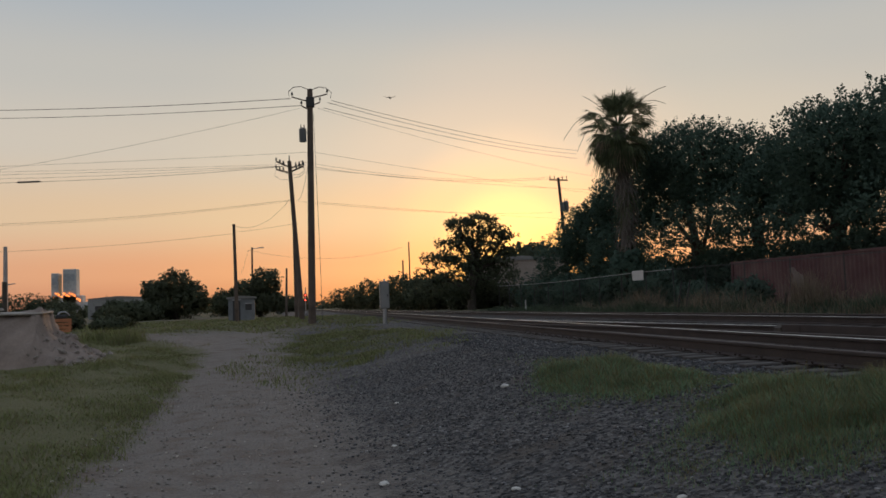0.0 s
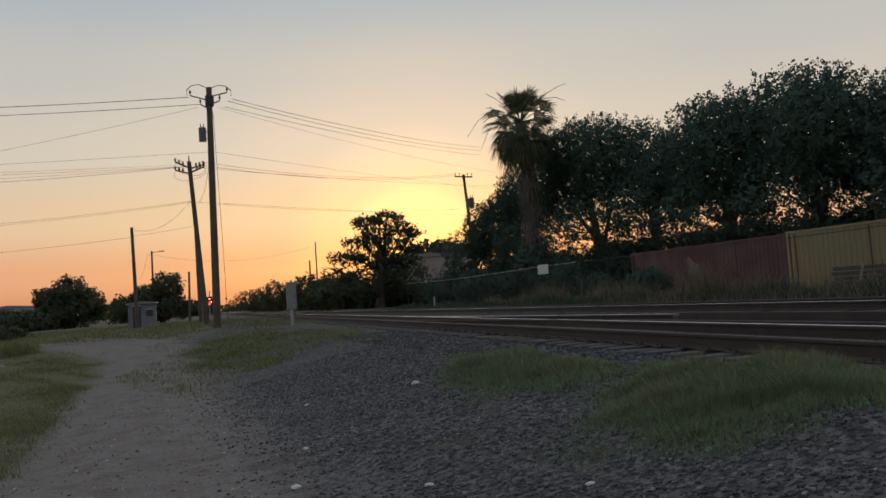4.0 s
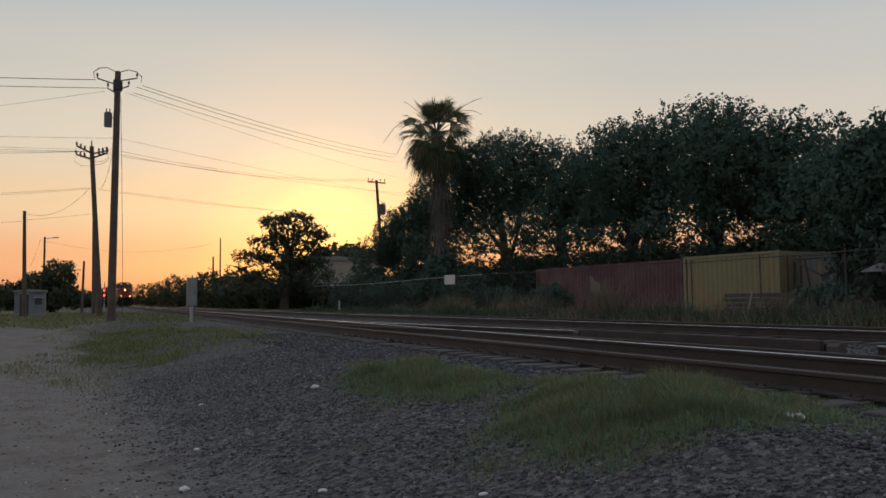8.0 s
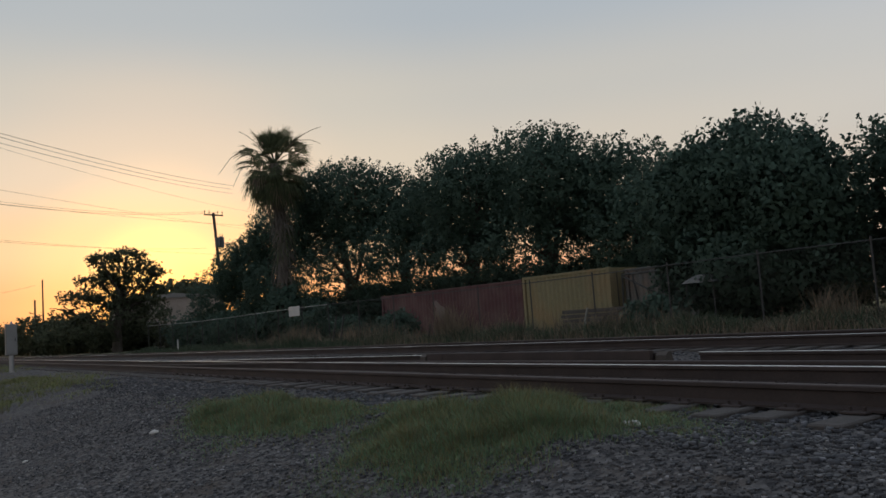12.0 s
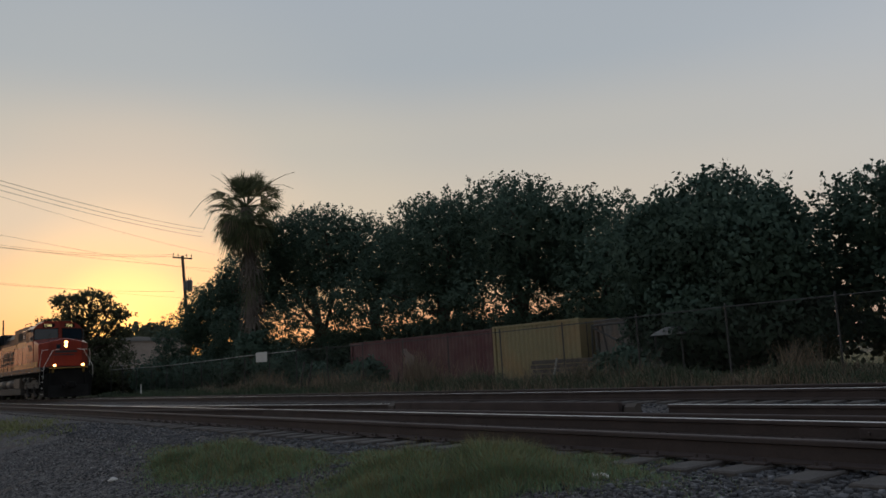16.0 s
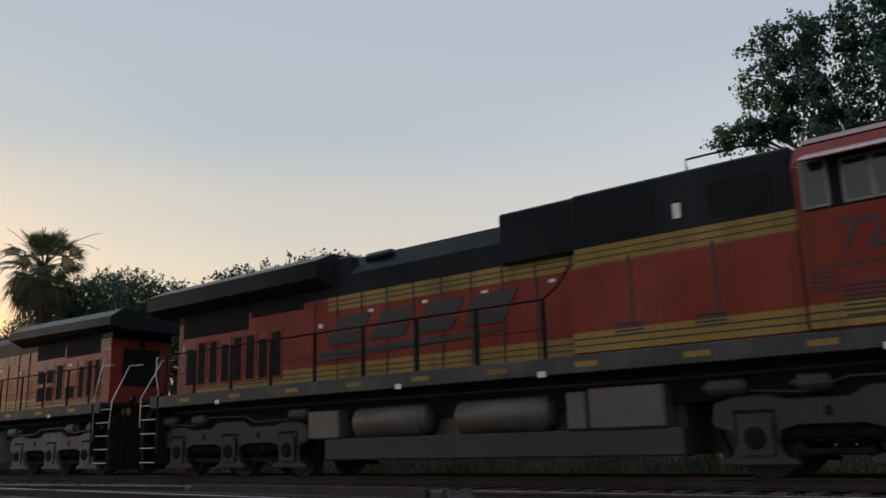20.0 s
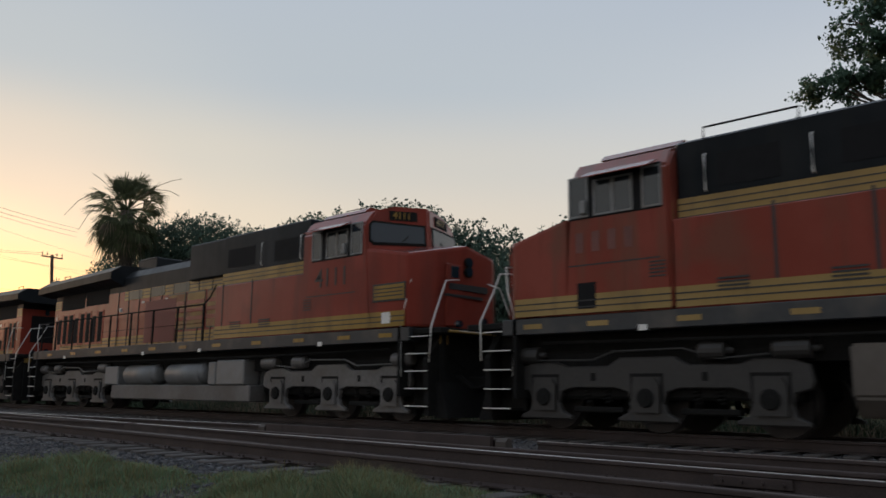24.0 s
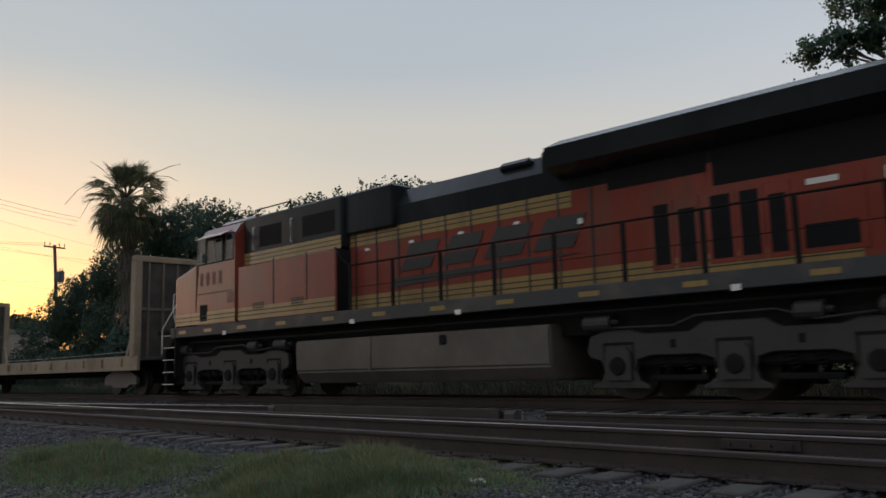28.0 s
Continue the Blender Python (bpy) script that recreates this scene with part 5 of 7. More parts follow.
# a cut bank on the high side that breaks off steeply and spills into a toe
spill = np.clip((hx - 0.72) / 1.65, 0, 1)
hz = np.where(hx < 0.72, 1.56, 1.02 * (1 - spill) ** 1.45)
hz = hz * np.clip((1.95 - np.abs(hy)) / 1.25, 0, 1) ** 0.75 * np.clip((hx + 3.2) / 1.2, 0, 1)
hz += (0.06 * np.sin(hx * 5 + hy * 3) + 0.04 * np.sin(hx * 11 - hy * 9) + 0.05 * rng.standard_normal(hx.shape) * (hx > 0.4)) * (hz > 0.1)
hz = hz - 0.06 + ground_z(hx - 6.9, hy + 26.9)
hi_ = np.arange(hx.size).reshape(hx.shape)
pile = raw("dirt", np.stack([hx, hy, hz], -1).reshape(-1, 3), np.stack([hi_[:-1, :-1], hi_[1:, :-1], hi_[1:, 1:], hi_[:-1, 1:]], -1).reshape(-1, 4), mat("pale_dirt", (0.22, 0.175, 0.15), 0.95, vary=0.3, scale=3, bump=0.8, bump_scale=10), hp, smooth=True)
CHUNK = mat("heap_chunk", (0.25, 0.215, 0.19), 0.95, vary=0.3, scale=6, bump=0.4)
b2 = bmesh.new()
bmesh.ops.create_icosphere(b2, subdivisions=1, radius=1.0)
for v in b2.verts:
    v.co *= 0.75 + 0.4 * abs(noise.noise(v.co * 3.1)) + 0.12 * (v.index % 3)
chunk_me = mesh_only("chunk", b2, CHUNK)
spots = rng.permutation([q for q in range(hx.size) if hx.flat[q] > 0.5 and hy.flat[q] < 0.9 and hx.flat[q] < 2.5])[:150]
for q in spots:
    k_ = 0.03 + 0.10 * rng.random() ** 2.5 * (0.5 + 0.5 * (hx.flat[q] > 1.2))
    shared("chunk", chunk_me, hp, pose(hx.flat[q], hy.flat[q], hz.flat[q] + 0.2 * k_, 50 * rng.random(), 40 * rng.random(), 360 * rng.random()) @ Matrix.Diagonal((k_ * 1.3, k_, k_ * 0.8, 1)))
SLAB = mat("broken_concrete", (0.27, 0.245, 0.22), 0.9, vary=0.25, scale=4, bump=0.4)
for x0, y0, z0_, lx, ly, lz, a in ((-1.0, -0.15, 1.545, 3.5, 1.5, 0.07, 1), (-1.6, -0.5, 1.61, 2.2, 0.9, 0.09, -4), (0.25, -0.66, 1.44, 0.34, 0.2, 0.1, 5), (1.35, -1.0, 0.16, 0.3, 0.26, 0.16, 50), (1.55, -0.7, 0.1, 0.3, 0.22, 0.14, 10)):
    b2 = bmesh.new()
    box(b2, -lx / 2, lx / 2, -ly / 2, ly / 2, 0, lz, 0.03)
    sbo = part("slab", b2, SLAB, hp)
    sbo.matrix_basis = pose(x0, y0, z0_ + float(ground_z(x0 - 6.9, y0 + 26.9)) - 0.04, 2, a * 0.2, a)
# an orange slatted crate with scrap on it, and scrub about the yard's edge
CRATE = mat("orange_crate_paint", (0.42, 0.17, 0.08), 0.8, vary=0.3, scale=5, bump=0.2)
cz = float(ground_z(-10.15, 46.9))
cr = tagged(empty("crate", pose(-10.15, 46.9, cz, 0, 0, 8)), "faded orange slatted crate standing in the weeds", "crate")
for sx_ in (-1, 1):
    for sy_ in (-1, 1):
        b2 = bmesh.new()
        box(b2, sx_ * 0.4 - 0.04, sx_ * 0.4 + 0.04, sy_ * 0.3 - 0.04, sy_ * 0.3 + 0.04, -0.03, 0.74, 0.01)
        part("post", b2, CRATE, cr)
for k in range(4):
    for sy_ in (-1, 1):
        b2 = bmesh.new()
        box(b2, -0.46, 0.46, sy_ * 0.355 - 0.012, sy_ * 0.355 + 0.012, 0.06 + 0.18 * k, 0.2 + 0.18 * k, 0.006)
        part("slat", b2, CRATE, cr)
b2 = bmesh.new()
box(b2, -0.44, 0.44, -0.34, 0.34, 0.74, 0.77, 0.006)
part("lid", b2, CRATE, cr)
sc_ = tagged(empty("scrap_machine", pose(-10.1, 46.9, cz + 0.77, 0, 0, 20)), "dark scrap machine part lying on the crate", "scrap")
b2 = bmesh.new()
box(b2, -0.34, 0.2, -0.2, 0.2, 0, 0.22, 0.05)
part("body", b2, BLACK, sc_)
b2 = bmesh.new()
tube(b2, [(-0.3, 0, 0.15), (-0.12, 0, 0.34), (0.12, 0, 0.36), (0.36, 0, 0.16)], [0.035, 0.04, 0.04, 0.03], 8)
part("pipe", b2, STEEL, sc_)
for k, (bx, by, w, h, n_l) in enumerate(((-12.2, 54, 1.4, 1.5, 3600), (-9.3, 57, 1.1, 0.9, 2000), (-8.4, 49, 0.8, 0.6, 1800))):
    tree("shrub", bx, by, 0.05, [(0, 0, h * 0.5, w, w * 0.8, h * 0.5), (w * 0.6, 0.2, h * 0.36, w * 0.7, w * 0.6, h * 0.4)], n_l, 0.075, "scrubby dark bush at the edge of the yard", LEAF_HAZED, gaps=0.25, seed=160 + k)
# pale litter and stones on the gravel
for px_, py_, s_ in ((3.15, 10.6, 0.05), (1.05, 7.4, 0.045), (1.9, 6.2, 0.03), (2.6, 4.9, 0.025), (4.7, 4.2, 0.05), (4.75, 4.3, 0.04), (2.0, 12.5, 0.03), (1.4, 9.0, 0.03)):
    b2 = bmesh.new()
    bmesh.ops.create_icosphere(b2, subdivisions=2, radius=s_)
    for v in b2.verts:
        v.co = Vector((v.co.x * 1.4, v.co.y, v.co.z * 0.6)) * (1 + 0.25 * noise.noise(v.co * 30))
    ob_ = tagged(mesh_ob("stone", b2, mat("pale_stone", (0.55, 0.53, 0.5), 0.8, vary=0.2, scale=20)), "pale stone lying on the dark gravel", "stone", "pale stones on the gravel")
    ob_.matrix_basis = pose(px_, py_, float(ground_z(px_, py_)) + s_ * 0.3, 0, 0, px_ * 70)

# a bird crossing the evening sky
bird = tagged(empty("bird"), "small dark bird gliding across the sky", "bird")
b2 = bmesh.new()
tube(b2, [(0, -0.2, 0.0), (0, -0.1, 0.01), (0, 0.05, 0.015), (0, 0.16, 0.02), (0, 0.22, 0.02)], [0.012, 0.05, 0.06, 0.035, 0.008], 8)
part("body", b2, BLACK, bird)
for s_ in (-1, 1):
    b2 = bmesh.new()
    prism(b2, [(0, -0.06), (s_ * 0.2, -0.04), (s_ * 0.42, -0.12), (s_ * 0.2, 0.07), (0, 0.08)], "z", 0.01, 0.018)
    for v in b2.verts:
        v.co.z += 0.35 * abs(v.co.x) * (1 - abs(v.co.x))
    part("wing", b2, BLACK, bird)
b2 = bmesh.new()
prism(b2, [(-0.02, -0.18), (0.02, -0.18), (0.05, -0.32), (-0.05, -0.32)], "z", 0.0, 0.008)
part("tail", b2, BLACK, bird)

# ---- the train: six diesel locomotives and empty bulkhead flatcars ----
def paint(name, color, stain, amount=0.4, rough=0.4, speck=0.3, coat=1.0, coat_rough=0.16, coat_ior=1.6):
    """Locomotive paint: patchy fading, streaks that run down the sides, and fine specks of grime."""
    m = bpy.data.materials.new(name)
    m.use_nodes = True
    n, l = m.node_tree.nodes, m.node_tree.links
    b = n["Principled BSDF"]
    co = n.new("ShaderNodeTexCoord")

    def noise_of(scale, stretch, detail=6):
        mp = n.new("ShaderNodeMapping")
        mp.inputs["Scale"].default_value = stretch
        l.new(co.outputs["Object"], mp.inputs["Vector"])
        t = n.new("ShaderNodeTexNoise")
        t.inputs["Scale"].default_value, t.inputs["Detail"].default_value = scale, detail
        l.new(mp.outputs[0], t.inputs["Vector"])
        return t.outputs["Fac"]

    def over(fac, lo, hi, top, below, colour):
        r = n.new("ShaderNodeMapRange")
        r.interpolation_type = "SMOOTHSTEP"
        r.inputs["From Min"].default_value, r.inputs["From Max"].default_value, r.inputs["To Max"].default_value = lo, hi, top
        l.new(fac, r.inputs["Value"])
        x = n.new("ShaderNodeMix")
        x.data_type = "RGBA"
        l.new(r.outputs[0], x.inputs[0])
        if isinstance(below, tuple):
            x.inputs[6].default_value = (*below, 1)
        else:
            l.new(below, x.inputs[6])
        x.inputs[7].default_value = (*colour, 1)
        return x.outputs[2]

    fade = tuple(min(1, c * 1.15 + 0.012) for c in color)
    dim = tuple(c * 0.72 for c in color)
    c = over(noise_of(0.5, (1, 1, 1), 4), 0.4, 0.7, 1.0, color, fade)
    c = over(noise_of(1.0, (1, 2.6, 0.22), 7), 0.5, 0.72, 0.75 * amount + 0.15, c, stain)
    c = over(noise_of(2.2, (1, 4.0, 0.3), 6), 0.56, 0.75, 0.6 * amount + 0.1, c, dim)
    c = over(noise_of(0.8, (1, 1, 1), 8), 0.56 - 0.12 * amount, 0.74, 0.9 * amount, c, stain)
    c = over(noise_of(30, (1, 1, 1), 3), 0.62, 0.72, speck, c, tuple(k * 0.45 for k in color))
    l.new(c, b.inputs["Base Color"])
    rr = n.new("ShaderNodeMapRange")
    rr.inputs["To Min"].default_value, rr.inputs["To Max"].default_value = rough - 0.08, rough + 0.22
    l.new(noise_of(1.6, (1, 2, 0.4), 6), rr.inputs["Value"])
    l.new(rr.outputs[0], b.inputs["Roughness"])
    # old varnish: dull when seen square on, a clear gloss at a glancing view
    lw = n.new("ShaderNodeLayerWeight")
    gl = n.new("ShaderNodeMapRange")
    gl.interpolation_type = "SMOOTHSTEP"
    gl.inputs["From Min"].default_value, gl.inputs["From Max"].default_value, gl.inputs["To Max"].default_value = 0.3, 0.66, coat
    l.new(lw.outputs["Facing"], gl.inputs["Value"])
    l.new(gl.outputs[0], b.inputs["Coat Weight"])
    b.inputs["Coat Roughness"].default_value, b.inputs["Coat IOR"].default_value = coat_rough, coat_ior
    b.inputs["Specular IOR Level"].default_value = 0.12
    bp = n.new("ShaderNodeBump")
    bp.inputs["Strength"].default_value, bp.inputs["Distance"].default_value = 0.25, 0.02
    l.new(noise_of(2.4, (1, 1, 1), 2), bp.inputs["Height"])
    l.new(bp.outputs[0], b.inputs["Normal"])
    return m


ORANGE = paint("orange_paint", (0.215, 0.034, 0.021), (0.10, 0.032, 0.025), 0.5)
YELLOW = paint("yellow_paint", (0.29, 0.178, 0.045), (0.12, 0.08, 0.042), 0.5)
BLACK_TOP = paint("black_roof_paint", (0.0095, 0.012, 0.015), (0.017, 0.018, 0.019), 0.35, 0.65, coat=0.35, coat_rough=0.24, coat_ior=1.7)
# paler copies of the three paints, low-sun glare put into colour and coat
ORANGE_GLARE = paint("glare_orange_paint", (0.215, 0.043, 0.027), (0.14, 0.075, 0.05), 0.6, 0.4, coat_rough=0.18, coat_ior=2.6)
YELLOW_GLARE = paint("glare_yellow_paint", (0.30, 0.20, 0.075), (0.17, 0.115, 0.065), 0.55, 0.4, coat_rough=0.18, coat_ior=2.6)
BLACK_GLARE = paint("glare_black_roof_paint", (0.009, 0.011, 0.013), (0.02, 0.02, 0.019), 0.45, 0.6, coat=0.8, coat_rough=0.22, coat_ior=1.9)
GREY_OVER = paint("grey_touch_up_paint", (0.075, 0.075, 0.06), (0.05, 0.045, 0.035), 0.3, 0.5)
SILL = mat("dark_grey_sill", (0.024, 0.027, 0.031), 0.45, vary=0.25, scale=2, dirt=(0.11, 0.09, 0.07), dirt_amount=0.35)
FRAME = mat("grey_truck_paint", (0.12, 0.115, 0.112), 0.5, vary=0.45, scale=3, dirt=(0.07, 0.06, 0.05), dirt_amount=0.6, dirt_scale=1.8, bump=0.15)
TANK = mat("silver_grey_tank", (0.175, 0.178, 0.18), 0.4, vary=0.15, scale=1.5, dirt=(0.15, 0.13, 0.11), dirt_amount=0.4)
FRAME_DARK = mat("sooty_truck_paint", (0.029, 0.027, 0.025), 0.6, vary=0.4, scale=3, dirt=(0.03, 0.027, 0.025), dirt_amount=0.6, dirt_scale=1.8, bump=0.15)
# for black underframe parts, and for the shade plates on the truck frames
UNDER = mat("underframe_soot_and_shade", (0.014, 0.0136, 0.013), 0.9, vary=0.4, scale=3, spec=0.15)
WHITE = mat("white_rail_paint", (0.72, 0.70, 0.66), 0.5, vary=0.1)
TANK_DARK = mat("grimy_brown_tank", (0.105, 0.09, 0.078), 0.45, vary=0.25, scale=1.5, dirt=(0.06, 0.05, 0.043), dirt_amount=0.55)
MAROON = mat("repainted_patch", (0.15, 0.028, 0.026), 0.45, vary=0.12, scale=1.5)
FAINT = mat("faded_number_paint", (0.14, 0.04, 0.03), 0.5, vary=0.4, scale=5)
VENT = mat("dark_grille", (0.006, 0.006, 0.007), 0.7, vary=0.3, scale=20, spec=0.2)
FADED = mat("faded_yellow_lettering", (0.30, 0.18, 0.055), 0.5, vary=0.25, scale=4, dirt=(0.2, 0.045, 0.028), dirt_amount=0.6, dirt_scale=2.2)
NUMBER = mat("number_paint", (0.016, 0.016, 0.018), 0.5)
ROAD_NUMBER = mat("weathered_number_paint", (0.035, 0.02, 0.018), 0.5, vary=0.3, scale=6)
WHEEL = mat("wheel_steel", (0.035, 0.030, 0.028), 0.6, 0.3, vary=0.3)
GLASS = mat("cab_glass", (0.012, 0.021, 0.032), 0.08, vary=0.1, spec=0.5)
PANE = mat("dark_cab_glass", (0.018, 0.025, 0.031), 0.06, vary=0.15, spec=0.6)
TANK_TAN = mat("tan_tank", (0.18, 0.15, 0.115), 0.4, vary=0.2, scale=1.5, dirt=(0.10, 0.082, 0.065), dirt_amount=0.45)
LAMP = mat("lamp_glow", (1.0, 0.42, 0.13), 0.4, emit=12.0, vary=0)
BOARD = mat("lit_number", (1.0, 0.80, 0.36), 0.4, emit=0.5, vary=0)


def bx(name, material, parent, x0, x1, y0, y1, z0, z1, bevel=0.0, label=""):
    bm = bmesh.new()
    box(bm, min(x0, x1), max(x0, x1), min(y0, y1), max(y0, y1), z0, z1, bevel)
    return part(name, bm, material, parent, label)


def rod(name, material, parent, pts, r, label="", seg=6):
    bm = bmesh.new()
    tube(bm, pts, r, seg)
    return part(name, bm, material, parent, label, smooth=True)


def lettering(name, text, size, material, parent, origin, right, up, label="", depth=0.004):
    """Painted figures in the built-in font, as a thin mesh on a surface."""
    cu = bpy.data.curves.new(name, "FONT")
    cu.body, cu.size, cu.extrude, cu.offset = text, size, depth, size * 0.008
    tmp = bpy.data.objects.new(name, cu)
    scene.collection.objects.link(tmp)
    me = bpy.data.meshes.new_from_object(tmp.evaluated_get(bpy.context.evaluated_depsgraph_get()))
    bpy.data.objects.remove(tmp)
    me.materials.clear()
    me.materials.append(material)
    ob = new(name, me)
    ob.parent = parent
    r, u_ = Vector(right), Vector(up)
    n = r.cross(u_)
    ob.matrix_basis = Matrix(((r.x, u_.x, n.x, origin[0]), (r.y, u_.y, n.y, origin[1]), (r.z, u_.z, n.z, origin[2]), (0, 0, 0, 1)))
    if label:
        ob["label"] = label
    return ob


def sheet(name, outline, material, parent, s, x, label="", thick=0.006):
    """A thin painted shape (y, z) on a side wall at lateral x, on side s."""
    bm = bmesh.new()
    prism(bm, outline, "x", s * x, s * (x + thick))
    return part(name, bm, material, parent, label)


def wheelset_mesh(r=0.53):
    bm = bmesh.new()
    cyl(bm, (-0.95, 0, 0), (0.95, 0, 0), 0.09, seg=10)
    for s in (-1, 1):
        cyl(bm, (s * 0.66, 0, 0), (s * 0.79, 0, 0), r, seg=28)
        cyl(bm, (s * 0.62, 0, 0), (s * 0.66, 0, 0), r + 0.028, seg=28)
        for k in range(5):
            a = k * 1.2566
            cyl(bm, (s * 0.79, math.cos(a) * r * 0.55, math.sin(a) * r * 0.55), (s * 0.80, math.cos(a) * r * 0.55, math.sin(a) * r * 0.55), 0.07, seg=8)
    return mesh_only("wheelset", bm, WHEEL)


WHEELS, WHEELS_CAR = wheelset_mesh(0.53), wheelset_mesh(0.46)
SPIN = []


def truck_frame(yc, s):
    """The cast side frame of a three-axle truck: a deep beam on three flared pedestals."""
    bm = bmesh.new()
    top = [(-2.72, 0.85), (-2.66, 1.10), (-2.35, 1.20), (-1.85, 1.20), (-1.6, 1.12), (-0.75, 1.12), (-0.5, 1.26), (0.5, 1.26), (0.75, 1.12), (1.6, 1.12), (1.85, 1.20), (2.35, 1.20), (2.66, 1.10), (2.72, 0.85)]
    low = []
    for ax in (2.08, 0, -2.08):
        half = [(0.60, 0.74), (0.36, 0.67), (0.31, 0.48), (0.37, 0.33), (0.56, 0.245), (0.56, 0.19)]
        low += [(ax + a, b) for a, b in half] + [(ax - a, b) for a, b in half[::-1]]
    prism(bm, [(yc + a, b) for a, b in top + low], "x", s * 1.12, s * 1.23)
    bmesh.ops.bevel(bm, geom=[e for e in bm.edges if abs(abs(e.verts[0].co.x) - 1.23) < 1e-4 and abs(abs(e.verts[1].co.x) - 1.23) < 1e-4], offset=0.02, segments=1, affect="EDGES", clamp_overlap=True)
    return bm


def spring_bm(x, y, z0, z1):
    """A stout coil spring."""
    bm = bmesh.new()
    n = 34
    tube(bm, [(x + 0.075 * math.cos(k * 0.92), y + 0.075 * math.sin(k * 0.92), z0 + (z1 - z0) * k / (n - 1)) for k in range(n)], 0.017, 5)
    return bm


def truck(root, yc, FRAME):
    t = empty("truck")
    t.parent = root
    for s in (-1, 1):
        f = part("side_frame", truck_frame(yc, s), FRAME, t, "grey cast truck side frame caked with dirt")
        for ax in (-2.08, 0, 2.08):
            y = yc + ax
            b2 = bmesh.new()
            prism(b2, [(y - 0.25, 0.34), (y + 0.25, 0.34), (y + 0.25, 0.80), (y + 0.17, 0.90), (y - 0.17, 0.90), (y - 0.25, 0.80)], "x", s * 1.22, s * 1.285)
            jb = part("journal_box", b2, FRAME, f)
            b2 = bmesh.new()
            cyl(b2, (s * 1.28, y, 0.58), (s * 1.33, y, 0.58), 0.165, 0.14, 16)
            cyl(b2, (s * 1.33, y, 0.58), (s * 1.345, y, 0.58), 0.06, seg=8)
            part("journal_cap", b2, UNDER, jb, "dark round journal cap")
            # thin dark plates on the face draw the shadow lines round the box
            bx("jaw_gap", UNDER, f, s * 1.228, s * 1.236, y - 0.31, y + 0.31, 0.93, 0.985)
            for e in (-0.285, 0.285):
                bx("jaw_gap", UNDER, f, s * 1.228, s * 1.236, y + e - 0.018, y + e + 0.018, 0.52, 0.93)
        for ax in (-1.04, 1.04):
            # dark plate on the solid beam, painted shade in place of an opening
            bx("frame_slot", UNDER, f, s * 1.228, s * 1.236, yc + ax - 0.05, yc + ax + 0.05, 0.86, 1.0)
            for e in (-0.2, 0.2):
                part("coil_spring", spring_bm(s * 1.08, yc + ax + e, 0.5, 0.8), UNDER, t)
            bx("brake_beam", UNDER, t, s * 0.9, s * 1.1, yc + ax - 0.5, yc + ax + 0.5, 0.32, 0.42, 0.02)
            bx("brake_shoe", UNDER, t, s * 0.68, s * 0.8, yc + ax - 0.42, yc + ax - 0.30, 0.30, 0.8, 0.02)
        for ax, ln in ((-2.45, 0.26), (2.45, 0.26), (1.2, 0.2)):
            b2 = bmesh.new()
            cyl(b2, (s * 1.2, yc + ax - ln, 1.33), (s * 1.2, yc + ax + ln, 1.33), 0.15, seg=14)
            cyl(b2, (s * 1.2, yc + ax - ln - 0.06, 1.33), (s * 1.2, yc + ax - ln, 1.33), 0.10, 0.15, 14)
            cyl(b2, (s * 1.2, yc + ax + ln, 1.33), (s * 1.2, yc + ax + ln + 0.12, 1.33), 0.06, 0.05, 8)
            part("brake_cylinder", b2, FRAME, f)
        rod("brake_pipe", FRAME, t, [(s * 1.28, yc - 2.6, 1.24), (s * 1.28, yc - 1.0, 1.22), (s * 1.28, yc - 0.6, 1.36), (s * 1.28, yc + 0.7, 1.38), (s * 1.28, yc + 1.3, 1.2), (s * 1.28, yc + 2.1, 1.26)], 0.02)
        for e in (-2.62, 2.62):
            rod("sand_pipe", UNDER, t, [(s * 1.1, yc + e, 1.5), (s * 1.12, yc + e * 1.02, 0.9), (s * 0.85, yc + e * 0.97, 0.2)], 0.025)
    bx("bolster", UNDER, t, -1.1, 1.1, yc - 2.5, yc + 2.5, 0.55, 1.4, 0.05)
    for ax in (-2.08, 0, 2.08):
        w = shared("wheelset", WHEELS, root, pose(0, yc + ax, 0.53))
        SPIN.append((w, (0, yc + ax, 0.53), 0.53, root))


def stairs(root, yc, d):
    """Steps, step well and white grab rails at one end; d points out of the locomotive's end."""
    for s in (-1, 1):
        well = bx("step_well", UNDER, root, s * 0.95, s * 1.06, yc - 0.42, yc + 0.42, 0.3, 1.98)
        for k in range(5):
            bx("step", UNDER, well, s * 1.05, s * 1.42, yc - 0.33, yc + 0.33, 0.33 + 0.36 * k, 0.36 + 0.36 * k)
            bx("step_edge", WHITE, well, s * 1.42, s * 1.43, yc - 0.33, yc + 0.33, 0.342 + 0.36 * k, 0.362 + 0.36 * k, 0, "white-painted step edge")
        rod("grab_rail", WHITE, root, [(s * 1.46, yc - d * 0.42, 0.95), (s * 1.46, yc - d * 0.45, 2.1), (s * 1.46, yc - d * 0.30, 2.55), (s * 1.40, yc - d * 0.22, 3.02), (s * 1.05, yc - d * 0.22, 3.05)], 0.016, "white grab rail")
        rod("grab_rail", WHITE, root, [(s * 1.44, yc + d * 0.38, 1.25), (s * 1.42, yc + d * 0.42, 2.0), (s * 1.1, yc + d * 0.36, 2.6), (s * 0.9, yc + d * 0.34, 3.0), (s * 0.5, yc + d * 0.34, 3.05)], 0.016, "white grab rail")
        bx("end_plate", UNDER, root, s * 1.0, s * 1.48, yc - d * 0.44, yc - d * 0.52, 0.55, 2.0)


